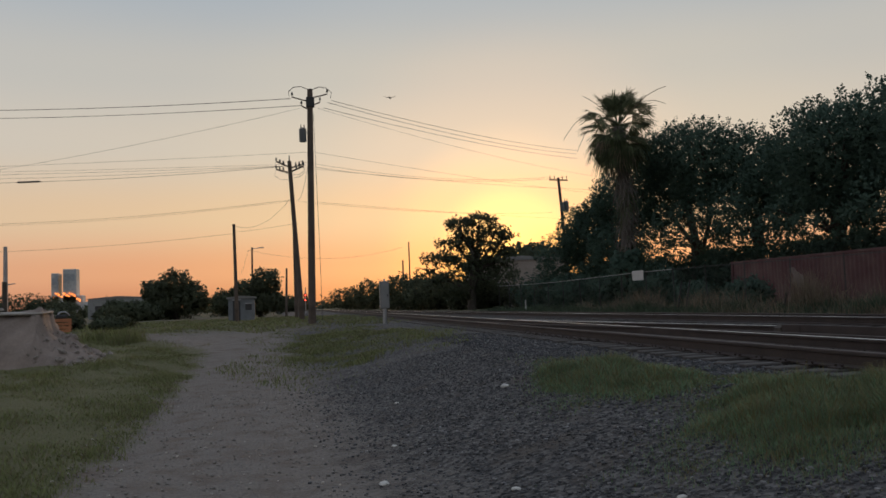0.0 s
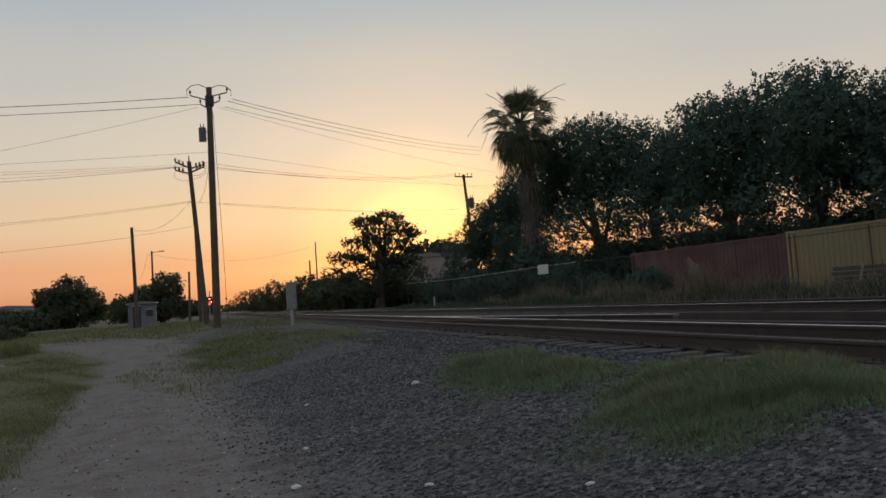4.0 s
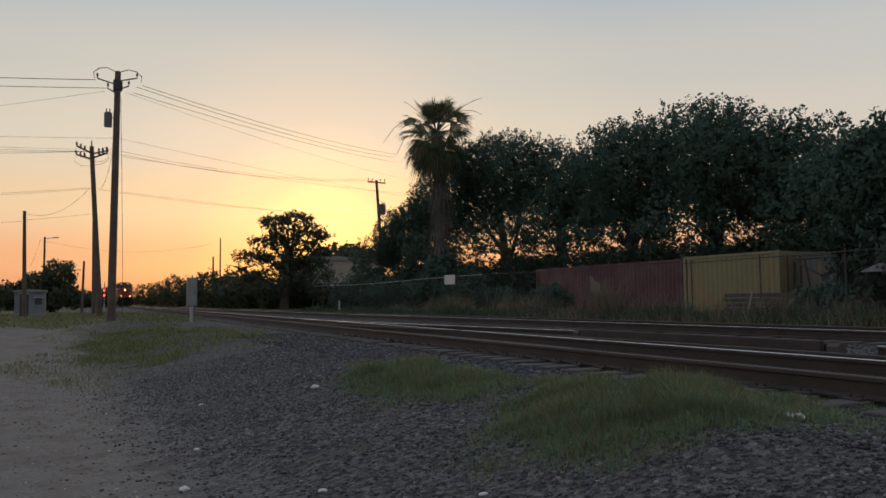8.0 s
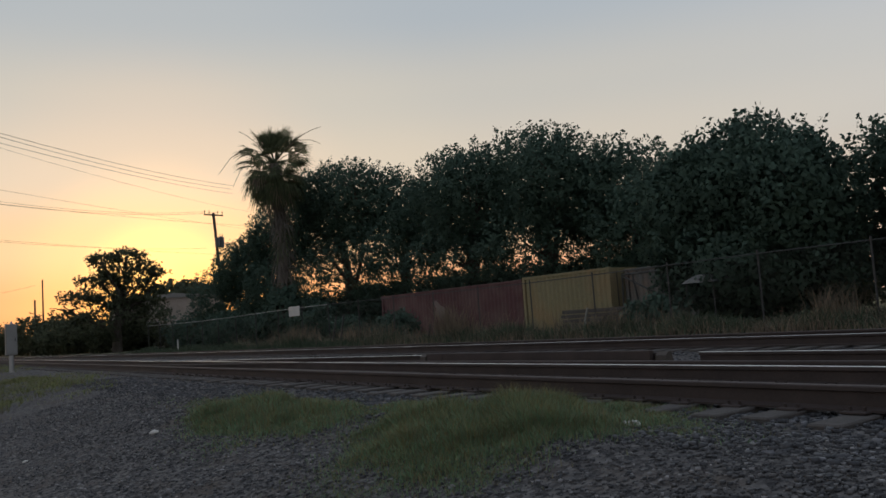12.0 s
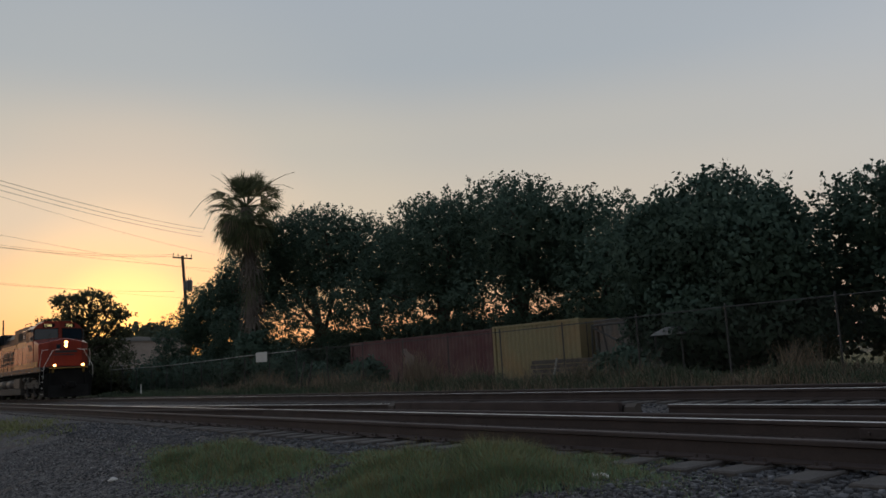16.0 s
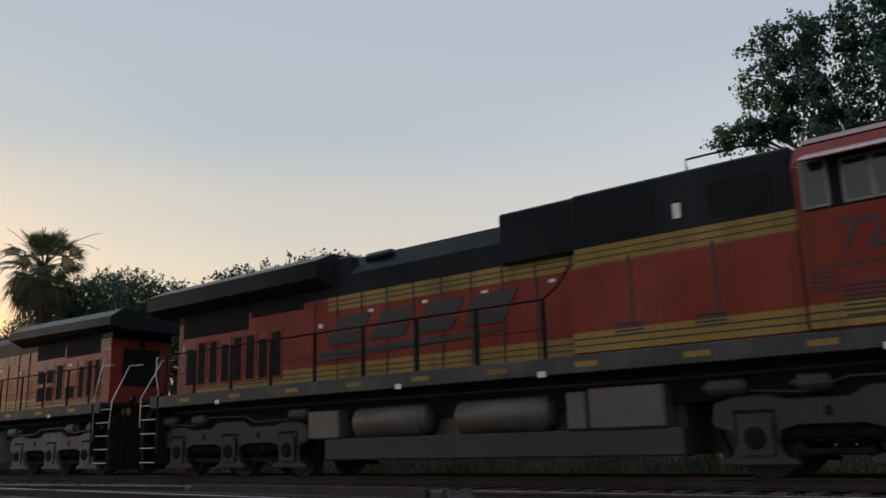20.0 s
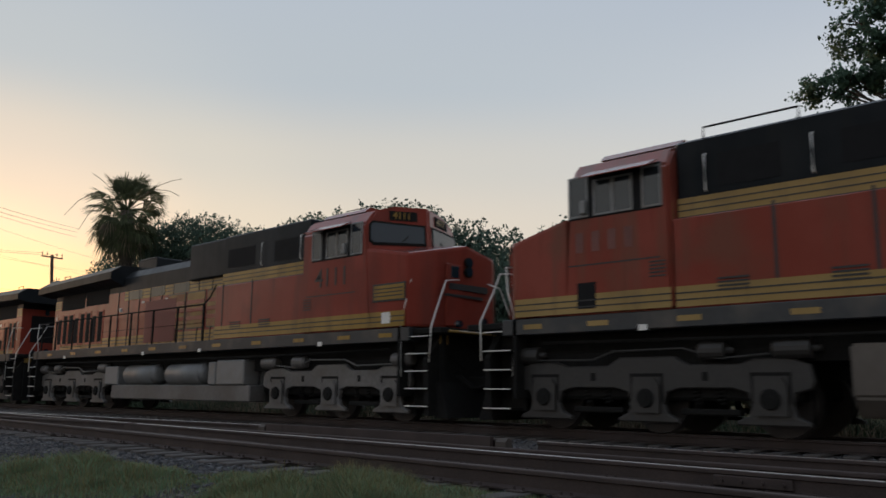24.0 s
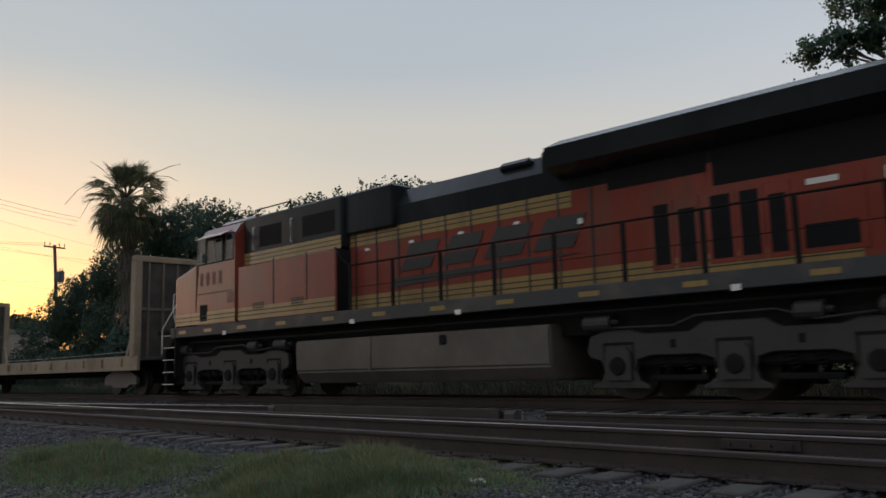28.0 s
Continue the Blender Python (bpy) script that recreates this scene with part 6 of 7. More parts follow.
def end_gear(root, ye, d, plough):
    """Pilot, coupler, hoses and drawbar pocket at the end ye."""
    b2 = bmesh.new()
    prism(b2, [(-1.35, 0.16), (1.35, 0.16), (1.42, 1.3), (0.9, 1.98), (-0.9, 1.98), (-1.42, 1.3)], "y", ye - d * 0.62, ye - d * 0.48)
    part("pilot", b2, UNDER, root, "black end plate and pilot")
    if plough:
        b3 = bmesh.new()
        prism(b3, [(ye - d * 0.5, 0.12), (ye - d * 0.12, 0.12), (ye - d * 0.36, 0.85), (ye - d * 0.5, 0.85)], "x", -1.15, 1.15)
        part("plough", b3, UNDER, root, "black snow plough pilot")
    c = bx("coupler", UNDER, root, -0.12, 0.12, ye - d * 0.85, ye + d * 0.14, 0.72, 0.98, 0.03)
    b4 = bmesh.new()
    box(b4, -0.2, 0.2, min(ye + d * 0.02, ye + d * 0.30), max(ye + d * 0.02, ye + d * 0.30), 0.66, 1.04, 0.05)
    part("knuckle", b4, UNDER, c)
    for s in (-0.55, -0.4, 0.45):
        rod("air_hose", UNDER, root, [(s, ye - d * 0.8, 1.25), (s, ye - d * 0.5, 1.0), (s * 0.8, ye - d * 0.1, 0.72), (s * 0.8, ye + d * 0.22, 0.78)], 0.03)
    rod("cut_lever", UNDER, root, [(-1.3, ye - d * 0.72, 1.3), (-0.9, ye - d * 0.5, 1.5), (-0.3, ye - d * 0.4, 1.1)], 0.018)
    for s in (-1, 1):
        b5 = bmesh.new()
        box(b5, s * 0.95 - 0.13, s * 0.95 + 0.13, ye - d * 0.46 - 0.03, ye - d * 0.46 + 0.03, 1.62, 1.84, 0.03)
        part("end_bracket", b5, YELLOW, root)


def band(root, s, x, y0, y1, z0, z1, lines):
    """A yellow band on a hood side with fine black lines."""
    st = bx("stripe", YELLOW, root, s * x, s * (x + 0.008), y0, y1, z0, z1, 0, "yellow stripe with black pinstripes")
    for k in range(lines):
        zz = z0 + (k + 1) * (z1 - z0) / (lines + 1)
        bx("pinstripe", NUMBER, st, s * (x + 0.006), s * (x + 0.012), y0, y1, zz - 0.012, zz + 0.012)


def cab(root, number, flash, lights):
    """The wide-nosed cab: y runs back from the coupler face."""
    b = bmesh.new()
    # the older kind carries its cab further forward over a taller nose
    base, fy, dz, glass = (1.85, 0.86, 0.24, 4.0) if flash else (2.28, 1.10, 0.10, 3.8)

    def screen_y(x, z):
        return base + 0.36 * abs(x) + 0.09 * (z - 2.0)

    ch = 0.40 if flash else 0.55
    plan = [(-1.49, 2.9, 3.66 + dz), (-1.47, fy + ch, 3.36 + dz), (-0.95, fy + 0.03, 3.46 + dz), (0, fy, 3.66 + dz), (0.95, fy + 0.03, 3.46 + dz), (1.47, fy + ch, 3.36 + dz), (1.49, 2.9, 3.66 + dz)]
    low = [b.verts.new((x, y, 2.0)) for x, y, z in plan]
    high = [b.verts.new(q) for q in plan]
    crest = b.verts.new((0, 2.9, 3.88 + dz))
    for k in range(6):
        b.faces.new((low[k], low[k + 1], high[k + 1], high[k]))
        b.faces.new((high[k], high[k + 1], crest))
    b.faces.new(low[::-1])
    b.faces.new((low[0], high[0], crest, high[6], low[6]))
    bmesh.ops.recalc_face_normals(b, faces=b.faces)
    bmesh.ops.bevel(b, geom=list(b.edges), offset=0.07, segments=2, affect="EDGES", profile=0.6, clamp_overlap=True)
    nose = part("nose", b, ORANGE, root, "orange wide nose with sloping shoulders", smooth=False)
    bx("front_platform", UNDER, nose, -1.35, 1.35, 0.36, 1.4, 1.84, 1.97, 0.02)
    bx("anti_climber", YELLOW, nose, -1.15, 1.15, 0.30, 0.37, 1.86, 1.92, 0.02, "yellow anti-climber edge")
    for s in (-1, 1):
        if flash:
            bx("nose_edge", NUMBER, nose, s * 1.47, s * 1.496, 1.30, 2.34, 2.58, 2.98, 0.004, "black edge of the nose flash")
            bx("nose_stripe", YELLOW, nose, s * 1.474, s * 1.502, 1.33, 2.30, 2.62, 2.94, 0.004, "yellow nose flash with black lines")
            for zz in (2.70, 2.78, 2.86):
                bx("pinstripe", NUMBER, nose, s * 1.48, s * 1.507, 1.36, 2.28, zz - 0.012, zz + 0.012)
            bx("nose_plate", WHITE, nose, s * 1.48, s * 1.509, 1.75, 2.02, 2.1, 2.34, 0, "pale repaired patch on the stripe")
        band(nose, s, 1.492, fy + ch + 0.05, 2.95, 2.03, 2.36, 2)
    # cab shell with sloping windscreen and rounded roof
    c = bmesh.new()
    ring = [(-1.5, 2.0), (0, 2.0), (1.5, 2.0), (1.5, 4.42), (1.28, 4.74), (0.8, 4.90), (0, 4.94), (-0.8, 4.90), (-1.28, 4.74), (-1.5, 4.42)]
    back = [c.verts.new((x, 4.95, z)) for x, z in ring]
    face = [c.verts.new((x, screen_y(x, z), z)) for x, z in ring]
    for k in range(10):
        c.faces.new((back[k], back[(k + 1) % 10], face[(k + 1) % 10], face[k]))
    c.faces.new(back)
    c.faces.new([face[k] for k in (1, 2, 3, 4, 5, 6)])
    c.faces.new([face[k] for k in (6, 7, 8, 9, 0, 1)])
    bmesh.ops.recalc_face_normals(c, faces=c.faces)
    bmesh.ops.bevel(c, geom=[e for e in c.edges if e.calc_face_angle(0) > 0.3], offset=0.05, segments=2, affect="EDGES", clamp_overlap=True)
    body = part("cab", c, ORANGE, root, "orange locomotive cab")
    b2 = bmesh.new()
    prism(b2, [(-0.95, 4.88), (0.95, 4.88), (0.8, 5.0), (-0.8, 5.0)], "y", 3.3, 4.9)
    part("roof_hatch", b2, ORANGE, body)
    rod("roof_rail", UNDER, body, [(-0.7, 3.3, 5.0), (-0.7, 3.3, 5.06), (-0.7, 4.3, 5.06), (-0.7, 4.3, 5.0)], 0.012)
    for s in (-1, 1):
        # side windows: dark opening, three panes in pale frames, red sun shade over them
        wo = -0.26 if flash else 0.0
        bx("window_recess", VENT, body, s * 1.492, s * 1.506, 2.98 + wo, 4.82 + wo, 3.70, 4.48)
        for y0, y1, zt in ((3.0 + wo, 3.36 + wo, 4.46), (3.52 + wo, 3.86 + wo, 4.36), (3.91 + wo, 4.25 + wo, 4.36), (4.48 + wo, 4.80 + wo, 4.42)):
            w = bx("window", PANE, body, s * 1.504, s * 1.512, y0, y1, 3.76, zt, 0, "dark cab side window")
            for a0, a1, c0, c1 in ((y0 - 0.03, y0 + 0.012, 3.73, zt + 0.02), (y1 - 0.012, y1 + 0.03, 3.73, zt + 0.02), (y0, y1, 3.73, 3.765), (y0, y1, zt - 0.015, zt + 0.02)):
                bx("window_frame", TANK, w, s * 1.506, s * 1.522, a0, a1, c0, c1)
        sh = bmesh.new()
        prism(sh, [(s * 1.50, 4.54), (s * 1.82, 4.38), (s * 1.82, 4.36), (s * 1.50, 4.51)], "y", 3.4 + wo, 4.75 + wo)
        part("sun_shade", sh, ORANGE, body, "hinged red sun shade")
        bx("mirror", TANK, body, s * 1.53, s * 1.60, 3.25, 3.37, 3.78, 4.02, 0.01)
        bx("cab_seam", NUMBER, body, s * 1.499, s * 1.504, 2.95, 4.75, 2.86, 2.885)
        if number:
            o, r = ((-1.503, 4.42, 3.08), (0, -1, 0)) if s < 0 else ((1.503, 2.98, 3.08), (0, 1, 0))
            lettering("number", number, 0.62, ROAD_NUMBER, body, o, r, (0, 0, 1), "black painted road number")
        else:
            for k in range(4):
                bx("number_bar", FAINT, body, s * 1.499, s * 1.505, 3.1 + 0.33 * k, 3.26 + 0.33 * k, 3.1, 3.46, 0, "illegible faded figure")
        for k in range(5):
            bx("louver", NUMBER, body, s * 1.499, s * 1.508, 4.55, 4.85, 2.55 + 0.06 * k, 2.575 + 0.06 * k)
        if not number:
            bx("cab_vent", VENT, body, s * 1.499, s * 1.509, 3.12, 3.5, 2.1, 2.56, 0, "small dark vent low on the cab side")
        if lights:
            for y0, y1 in ((2.75, 3.45), (3.7, 4.45)):
                for k in range(7):
                    bx("louver", NUMBER, body, s * 1.507, s * 1.516, y0, y1, 2.16 + 0.07 * k, 2.185 + 0.07 * k)
            bx("notice_plate", WHITE, nose, s * 1.456, s * 1.462, 1.95, 2.22, 2.12, 2.36, 0, "small white notice plate")
    # windscreen halves and number boards, all in the plane of the cab's front
    def plate(name, corners, off, thick, material, parent, label=""):
        g = bmesh.new()
        pts = [(x, screen_y(x, z) - off, z) for x, z in corners]
        vs = [g.verts.new(q) for q in pts] + [g.verts.new((x, y - thick, z)) for x, y, z in pts]
        k = len(pts)
        g.faces.new(vs[:k])
        g.faces.new(vs[k:][::-1])
        for a in range(k):
            g.faces.new((vs[a], vs[(a + 1) % k], vs[k + (a + 1) % k], vs[k + a]))
        bmesh.ops.recalc_face_normals(g, faces=g.faces)
        return part(name, g, material, parent, label)

    for s in (-1, 1):
        plate("screen_gasket", [(s * 0.10, glass), (s * 1.37, glass - 0.08), (s * 1.47, glass + 0.02), (s * 1.45, 4.40), (s * 1.37, 4.50), (s * 0.10, 4.50)], 0.004, 0.012, UNDER, body, "black windscreen gasket")
        w = plate("windscreen", [(s * 0.15, glass + 0.06), (s * 1.34, glass - 0.01), (s * 1.425, glass + 0.06), (s * 1.41, 4.37), (s * 1.34, 4.45), (s * 0.15, 4.45)], 0.016, 0.008, GLASS, body, "dark windscreen half")
        rod("wiper", UNDER, w, [(s * 0.7, screen_y(0.7, glass + 0.05) - 0.04, glass + 0.05), (s * 0.55, screen_y(0.55, 4.2) - 0.04, 4.2)], 0.01)
        bb = plate("number_board", [(s * 0.30, 4.57), (s * 0.96, 4.55), (s * 0.96, 4.77), (s * 0.30, 4.80)], 0.004, 0.02, UNDER, body, "black number board over the windscreen")
        if number:
            r_ = Vector((1, s * 0.36, 0)).normalized()
            x0 = s * 0.63 - 0.27
            lettering("board_number", number, 0.235, BOARD if lights else YELLOW, bb, (x0, screen_y(x0, 4.6) - 0.034, 4.595), r_, (0, 0, 1), "pale number on the board", 0.002)
        rod("nose_rail", WHITE, nose, [(s * 0.98, fy + 0.26, 2.55), (s * 1.02, fy + 0.14, 2.57), (s * 1.02, fy + 0.14, 3.0), (s * 0.98, fy + 0.26, 3.02)], 0.012)
    # nose front: door with its small window, lamps, dark badge bars
    dn = bx("nose_door", ORANGE, nose, -0.70, -0.18, fy - 0.025, fy + 0.02, 2.06, 3.42, 0.01)
    bx("door_window", GLASS, dn, -0.56, -0.30, fy - 0.032, fy - 0.02, 3.12, 3.38, 0.01, "small dark door window")
    bx("nose_badge", NUMBER, nose, -0.62, 0.66, fy - 0.034, fy + 0.01, 2.86, 3.0, 0, "plain dark badge bar on the nose")
    bx("nose_badge", NUMBER, nose, -0.74, 0.5, fy - 0.034, fy + 0.01, 2.70, 2.76, 0, "plain dark badge bar on the nose")
    for zz in (3.29, 3.50):
        h = bmesh.new()
        cyl(h, (0.0, fy + 0.03, zz), (0.0, fy - 0.07, zz), 0.115, 0.12, seg=16)
        hl = part("headlight_case", h, UNDER, nose)
        h = bmesh.new()
        cyl(h, (0.0, fy - 0.06, zz), (0.0, fy - 0.08, zz), 0.10, 0.095, seg=16)
        part("headlight", h, LAMP if lights else GLASS, hl, "glowing twin headlight" if lights else "unlit headlight")
    for s in (-1, 1):
        h = bmesh.new()
        cyl(h, (s * 0.82, 0.40, 2.06), (s * 0.82, 0.30, 2.06), 0.075, seg=14)
        part("ditch_light", h, LAMP if lights else GLASS, root, "glowing ditch light" if lights else "unlit ditch light")
    return body


def side_lettering(root, s, logo, flip):
    """The road's lettering as plain shapes: slanted dark bars or squared yellow ones."""
    x = 0.985
    slanted = logo == "swoosh"
    start = (10.5 if slanted else 8.85) if s < 0 else (10.15 if slanted else 8.65)

    def yy(a):       # a runs in reading direction along the side
        return start + (5.0 if slanted else 4.6) - a if s < 0 else start + a
    if logo == "swoosh":
        for k in range(4):
            a, sl = 0.35 + 1.25 * k, 0.6
            for z0, z1, w0, w1 in ((2.80, 3.06, 0.0, 0.94), (3.13, 3.40, 0.2, 1.12)):
                sheet("letter_bar", [(yy(a + w0), z0), (yy(a + w1), z0), (yy(a + w1 + (z1 - z0) * sl), z1), (yy(a + w0 + (z1 - z0) * sl), z1)], NUMBER, root, s, x + 0.01, "plain dark slanted bar")
        sheet("swoosh", [(yy(0.0), 2.46), (yy(3.8), 2.58), (yy(5.2), 2.68), (yy(3.6), 2.70), (yy(0.1), 2.65)], NUMBER, root, s, x + 0.01, "long dark tapering stripe")
    else:
        for k in range(4):
            if logo == "patched" and k < 1:
                continue
            a = 0.1 + 1.15 * k
            ink = FADED if logo != "block" else YELLOW
            def block(grow):
                q = [(0.04, 2.46), (0.94, 2.46), (0.98, 2.50), (0.98, 3.46), (0.94, 3.50), (0.04, 3.50), (0.0, 3.46), (0.0, 2.50)]
                return [(yy(a + 0.49 + (w - 0.49) * (1 + grow)), 2.98 + (z - 2.98) * (1 + grow)) for w, z in q]
            sheet("letter_edge", block(0.07), GREY_OVER, root, s, x + 0.008, "dark outline of a lettering block")
            lb = sheet("letter_block", block(0.0), ink, root, s, x + 0.014, "plain yellow block where the road's initials stand")
            for w0, w1, z0, z1 in ((0.0, 0.98, 2.68, 2.80), (0.0, 0.98, 2.92, 3.04), (0.0, 0.98, 3.16, 3.28)):
                sheet("letter_slot", [(yy(a + w0), z0), (yy(a + w1), z0), (yy(a + w1), z1), (yy(a + w0), z1)], ORANGE, lb, s, x + 0.020, "orange slot in the lettering block")
        if logo == "patched":
            sheet("repaint", [(yy(-0.2), 2.1), (yy(1.75), 2.1), (yy(1.75), 3.42), (yy(-0.2), 3.42)], MAROON, root, s, x + 0.022, "dark red repainted patch")


def locomotive(kind, number, logo, lights, label, glare=False):
    root = tagged(empty("locomotive"), label, "locomotive", "locomotives of the train")
    body = cab(root, number, kind == "d9", lights)
    back = 0.0 if lights else 0.2 if kind == "d9" else 0.4
    for ob in root.children:
        ob.matrix_basis = Matrix.Translation((0, -back, 0)) @ ob.matrix_basis
    # sill and walkway
    sill = bx("sill", SILL, root, -1.48, 1.48, 0.98, 21.35, 1.70, 2.0, 0.015, "dark grey side sill")
    bx("underframe", UNDER, root, -1.05, 1.05, 1.2, 21.1, 1.15, 1.72)
    for s in (-1, 1):
        for y0 in (1.5, 2.9, 4.6, 6.4, 8.3, 10.1, 11.9, 13.7, 15.6, 17.6, 19.6):
            bx("reflector", YELLOW, sill, s * 1.478, s * 1.487, y0, y0 + 0.42, 1.80, 1.89, 0, "orange reflector strip")
        for y0 in (3.9, 9.3, 12.6, 18.4):
            bx("sill_plate", WHITE, sill, s * 1.478, s * 1.488, y0, y0 + 0.16, 1.68, 1.78, 0, "small white plate")
    # equipment section behind the cab: full width below, narrow dark roof above
    # (on the older kind it is shorter on one side, where the walkway begins sooner)
    eq_end = {-1: 8.75, 1: 6.8 if kind == "d9" else 8.75}
    eq = bx("equipment_box", ORANGE, root, -1.44, 0.96 if kind == "d9" else 1.44, 4.96 - back, 8.75, 2.0, 3.48, 0.02, "orange equipment housing behind the cab")
    if kind == "d9":
        bx("equipment_box", ORANGE, root, 0.95, 1.44, 4.96 - back, 6.8, 2.0, 3.48, 0.02, "orange equipment housing behind the cab")
        bx("rear_wall", BLACK_TOP, eq, 0.98, 1.40, 6.79, 6.812, 2.02, 3.46)
    upper = bx("upper_hood", BLACK_TOP, root, -1.25, 1.25, 4.96 - back, 8.75, 3.54, 4.82 if kind == "es" else 4.90, 0.04, "black hood top")
    bx("upper_hood", BLACK_TOP, root, -1.12, 1.12, 8.73, 10.4 if kind == "es" else 10.85, 3.84, 4.84 if kind == "es" else 4.92, 0.04, "black hood top")
    for s in (-1, 1):
        band(eq, s, 1.44, 4.98 - back, eq_end[s] - 0.02, 2.03, 2.36, 2)
        band(body, s, 1.5, 2.4, 4.93, 2.03, 2.36, 2)
        bx("stripe", YELLOW, upper, s * 1.25, s * 1.258, 4.98 - back, 8.73, 3.49, 3.84, 0, "yellow stripe")
        for zz in (3.52, 3.63, 3.74):
            bx("pinstripe", NUMBER, upper, s * 1.255, s * 1.262, 4.98 - back, 8.73, zz - 0.01, zz + 0.01)
        for y0 in (6.2, 7.6) if kind == "es" else (6.95, 8.35) if s < 0 else ():
            bx("door_seam", NUMBER, eq, s * 1.438, s * 1.447, y0, y0 + 0.05, 2.04, 3.54)
        bx("grille", VENT, upper, s * 1.245, s * 1.256, 5.3, 6.3, 3.95, 4.5)
        for y0 in (6.1, 7.45) if s < 0 else (5.3, 7.0) if kind == "es" else (5.3,):
            for k in range(4):
                bx("louver", NUMBER, eq, s * 1.444, s * 1.456, y0, y0 + 0.5, 2.24 + 0.06 * k, 2.27 + 0.06 * k)
        bx("grille", VENT, upper, s * 1.245, s * 1.256, 7.2, 8.5, 3.98, 4.5)
        if kind == "d9" and s > 0:
            vp = bx("vent_panel", ORANGE, eq, s * 1.438, s * 1.447, 4.9, 6.72, 2.46, 3.45, 0.003)
            for y0, y1, z0, z1 in ((4.9, 6.72, 2.44, 2.47), (4.88, 4.91, 2.46, 3.45), (6.71, 6.74, 2.46, 3.45)):
                bx("panel_seam", NUMBER, vp, s * 1.44, s * 1.452, y0, y1, z0, z1)
            bx("square_vent", VENT, eq, s * 1.444, s * 1.452, 5.82, 6.62, 2.62, 3.30, 0, "square black vent")
            for y0 in (5.45, 6.17, 6.37, 7.13):
                bx("grab_bar", TANK, upper, s * 1.262, s * 1.275, y0, y0 + 0.035, 3.95, 4.6, 0, "pale upright grab bar")
        if lights:
            bx("notice", WHITE, upper, s * 1.249, s * 1.256, 6.75, 6.88, 4.05, 4.3, 0, "small white notice plate")
        else:
            rod("hand_hold", WHITE, upper, [(s * 1.27, 6.8, 3.9), (s * 1.32, 6.8, 3.92), (s * 1.32, 6.8, 4.5), (s * 1.27, 6.8, 4.52)], 0.016)
            rod("hand_hold", WHITE, upper, [(s * 1.27, 5.1, 3.9), (s * 1.32, 5.1, 3.92), (s * 1.32, 5.1, 4.5), (s * 1.27, 5.1, 4.52)], 0.016)
    if kind == "es":
        for s in (-1, 1):
            rod("roof_railing", UNDER, upper, [(s * 1.2, 5.05, 4.8), (s * 1.2, 5.05, 5.0), (s * 1.2, 6.6, 5.0), (s * 1.2, 6.6, 4.8)], 0.018, "black roof grab railing")
    bx("rear_wall", BLACK_TOP, eq, -1.40, 0.955 if kind == "d9" else 1.40, 8.74, 8.762, 2.02, 3.5)
    # engine hood
    hb = bmesh.new()
    top = 4.72 if kind == "es" else 4.58
    prism(hb, [(-0.98, 2.0), (0.98, 2.0), (0.98, 3.86), (-0.98, 3.86)], "y", 6.78 if kind == "d9" else 8.7, 20.9)
    hood = part("engine_hood", hb, ORANGE, root, "orange engine hood with tall doors")
    rb = bmesh.new()
    prism(rb, [(-0.97, 3.85), (0.97, 3.85), (0.97, 4.32), (0.72, top), (-0.72, top), (-0.97, 4.32)], "y", 10.35, 20.9)
    part("hood_roof", rb, BLACK_TOP, hood, "black hood roof")
    for s in (-1, 1):
        band(hood, s, 0.98, eq_end[s] - 0.03 + 0.05 * (s > 0), 20.2, 2.03, 2.36, 2)
        band(hood, s, 0.98, 8.72, 15.2, 3.55, 3.86, 2)
        for y0 in np.arange(eq_end[s] + 0.2, 16.0, 0.74):
            bx("door_seam", NUMBER, hood, s * 0.979, s * 0.998, y0, y0 + 0.04, 2.02, 3.86)
        for y0 in (9.3, 10.8, 12.3, 13.8):
            bx("builder_plate", WHITE, hood, s * 0.979, s * 0.99, y0, y0 + 0.14, 3.40, 3.46, 0, "small white plate")
        side_lettering(hood, s, logo, False)
        # air intake openings and tall dark doors at the radiator end
        if kind == "d9" and s > 0:
            doors = [(16.5, 17.07, "pair"), (17.1, 17.68, "pair"), (17.76, 18.25, "tall"), (18.3, 19.05, "panel"), (19.1, 19.52, "tall"), (19.58, 19.98, "tall"), (20.02, 20.42, "tall")]
        elif s > 0:
            doors = [(16.82, 17.24, "tall"), (17.28, 17.72, "tall"), (17.86, 18.34, "tall"), (18.36, 18.8, "tall"), (18.82, 19.22, "tall"), (19.28, 20.3, "panel")]
        else:
            n = 8
            doors = [(16.7 + k * 3.9 / n, 16.7 + (k + 1) * 3.9 / n - 0.05, "tall") for k in range(n)]
        for k, (y0, y1, form) in enumerate(doors):
            d = bx("vent_door", ORANGE, hood, s * 0.975, s * 1.0, y0, y1, 2.18, 3.36, 0.006)
            if form == "tall":
                bx("vent_opening", VENT, d, s * 0.999, s * 1.006, y0 + 0.07, y1 - 0.07, 2.26, 3.30 - 0.13 * (k % 3 == 1), 0, "tall dark vent opening")
            elif form == "pair":
                for z0, z1 in ((2.26, 2.68), (2.80, 3.2)):
                    bx("vent_opening", VENT, d, s * 0.999, s * 1.006, y0 + 0.08, y1 - 0.08, z0, z1, 0, "square dark vent opening")
            else:
                bx("notice", WHITE, d, s * 0.999, s * 1.004, y0 + 0.2, y1 - 0.35, 3.22, 3.31, 0, "small white notice plate")
                bx("vent_opening", VENT, d, s * 0.999, s * 1.006, y0 + 0.12, y1 - 0.12, 2.26, 2.62, 0, "low dark vent opening")
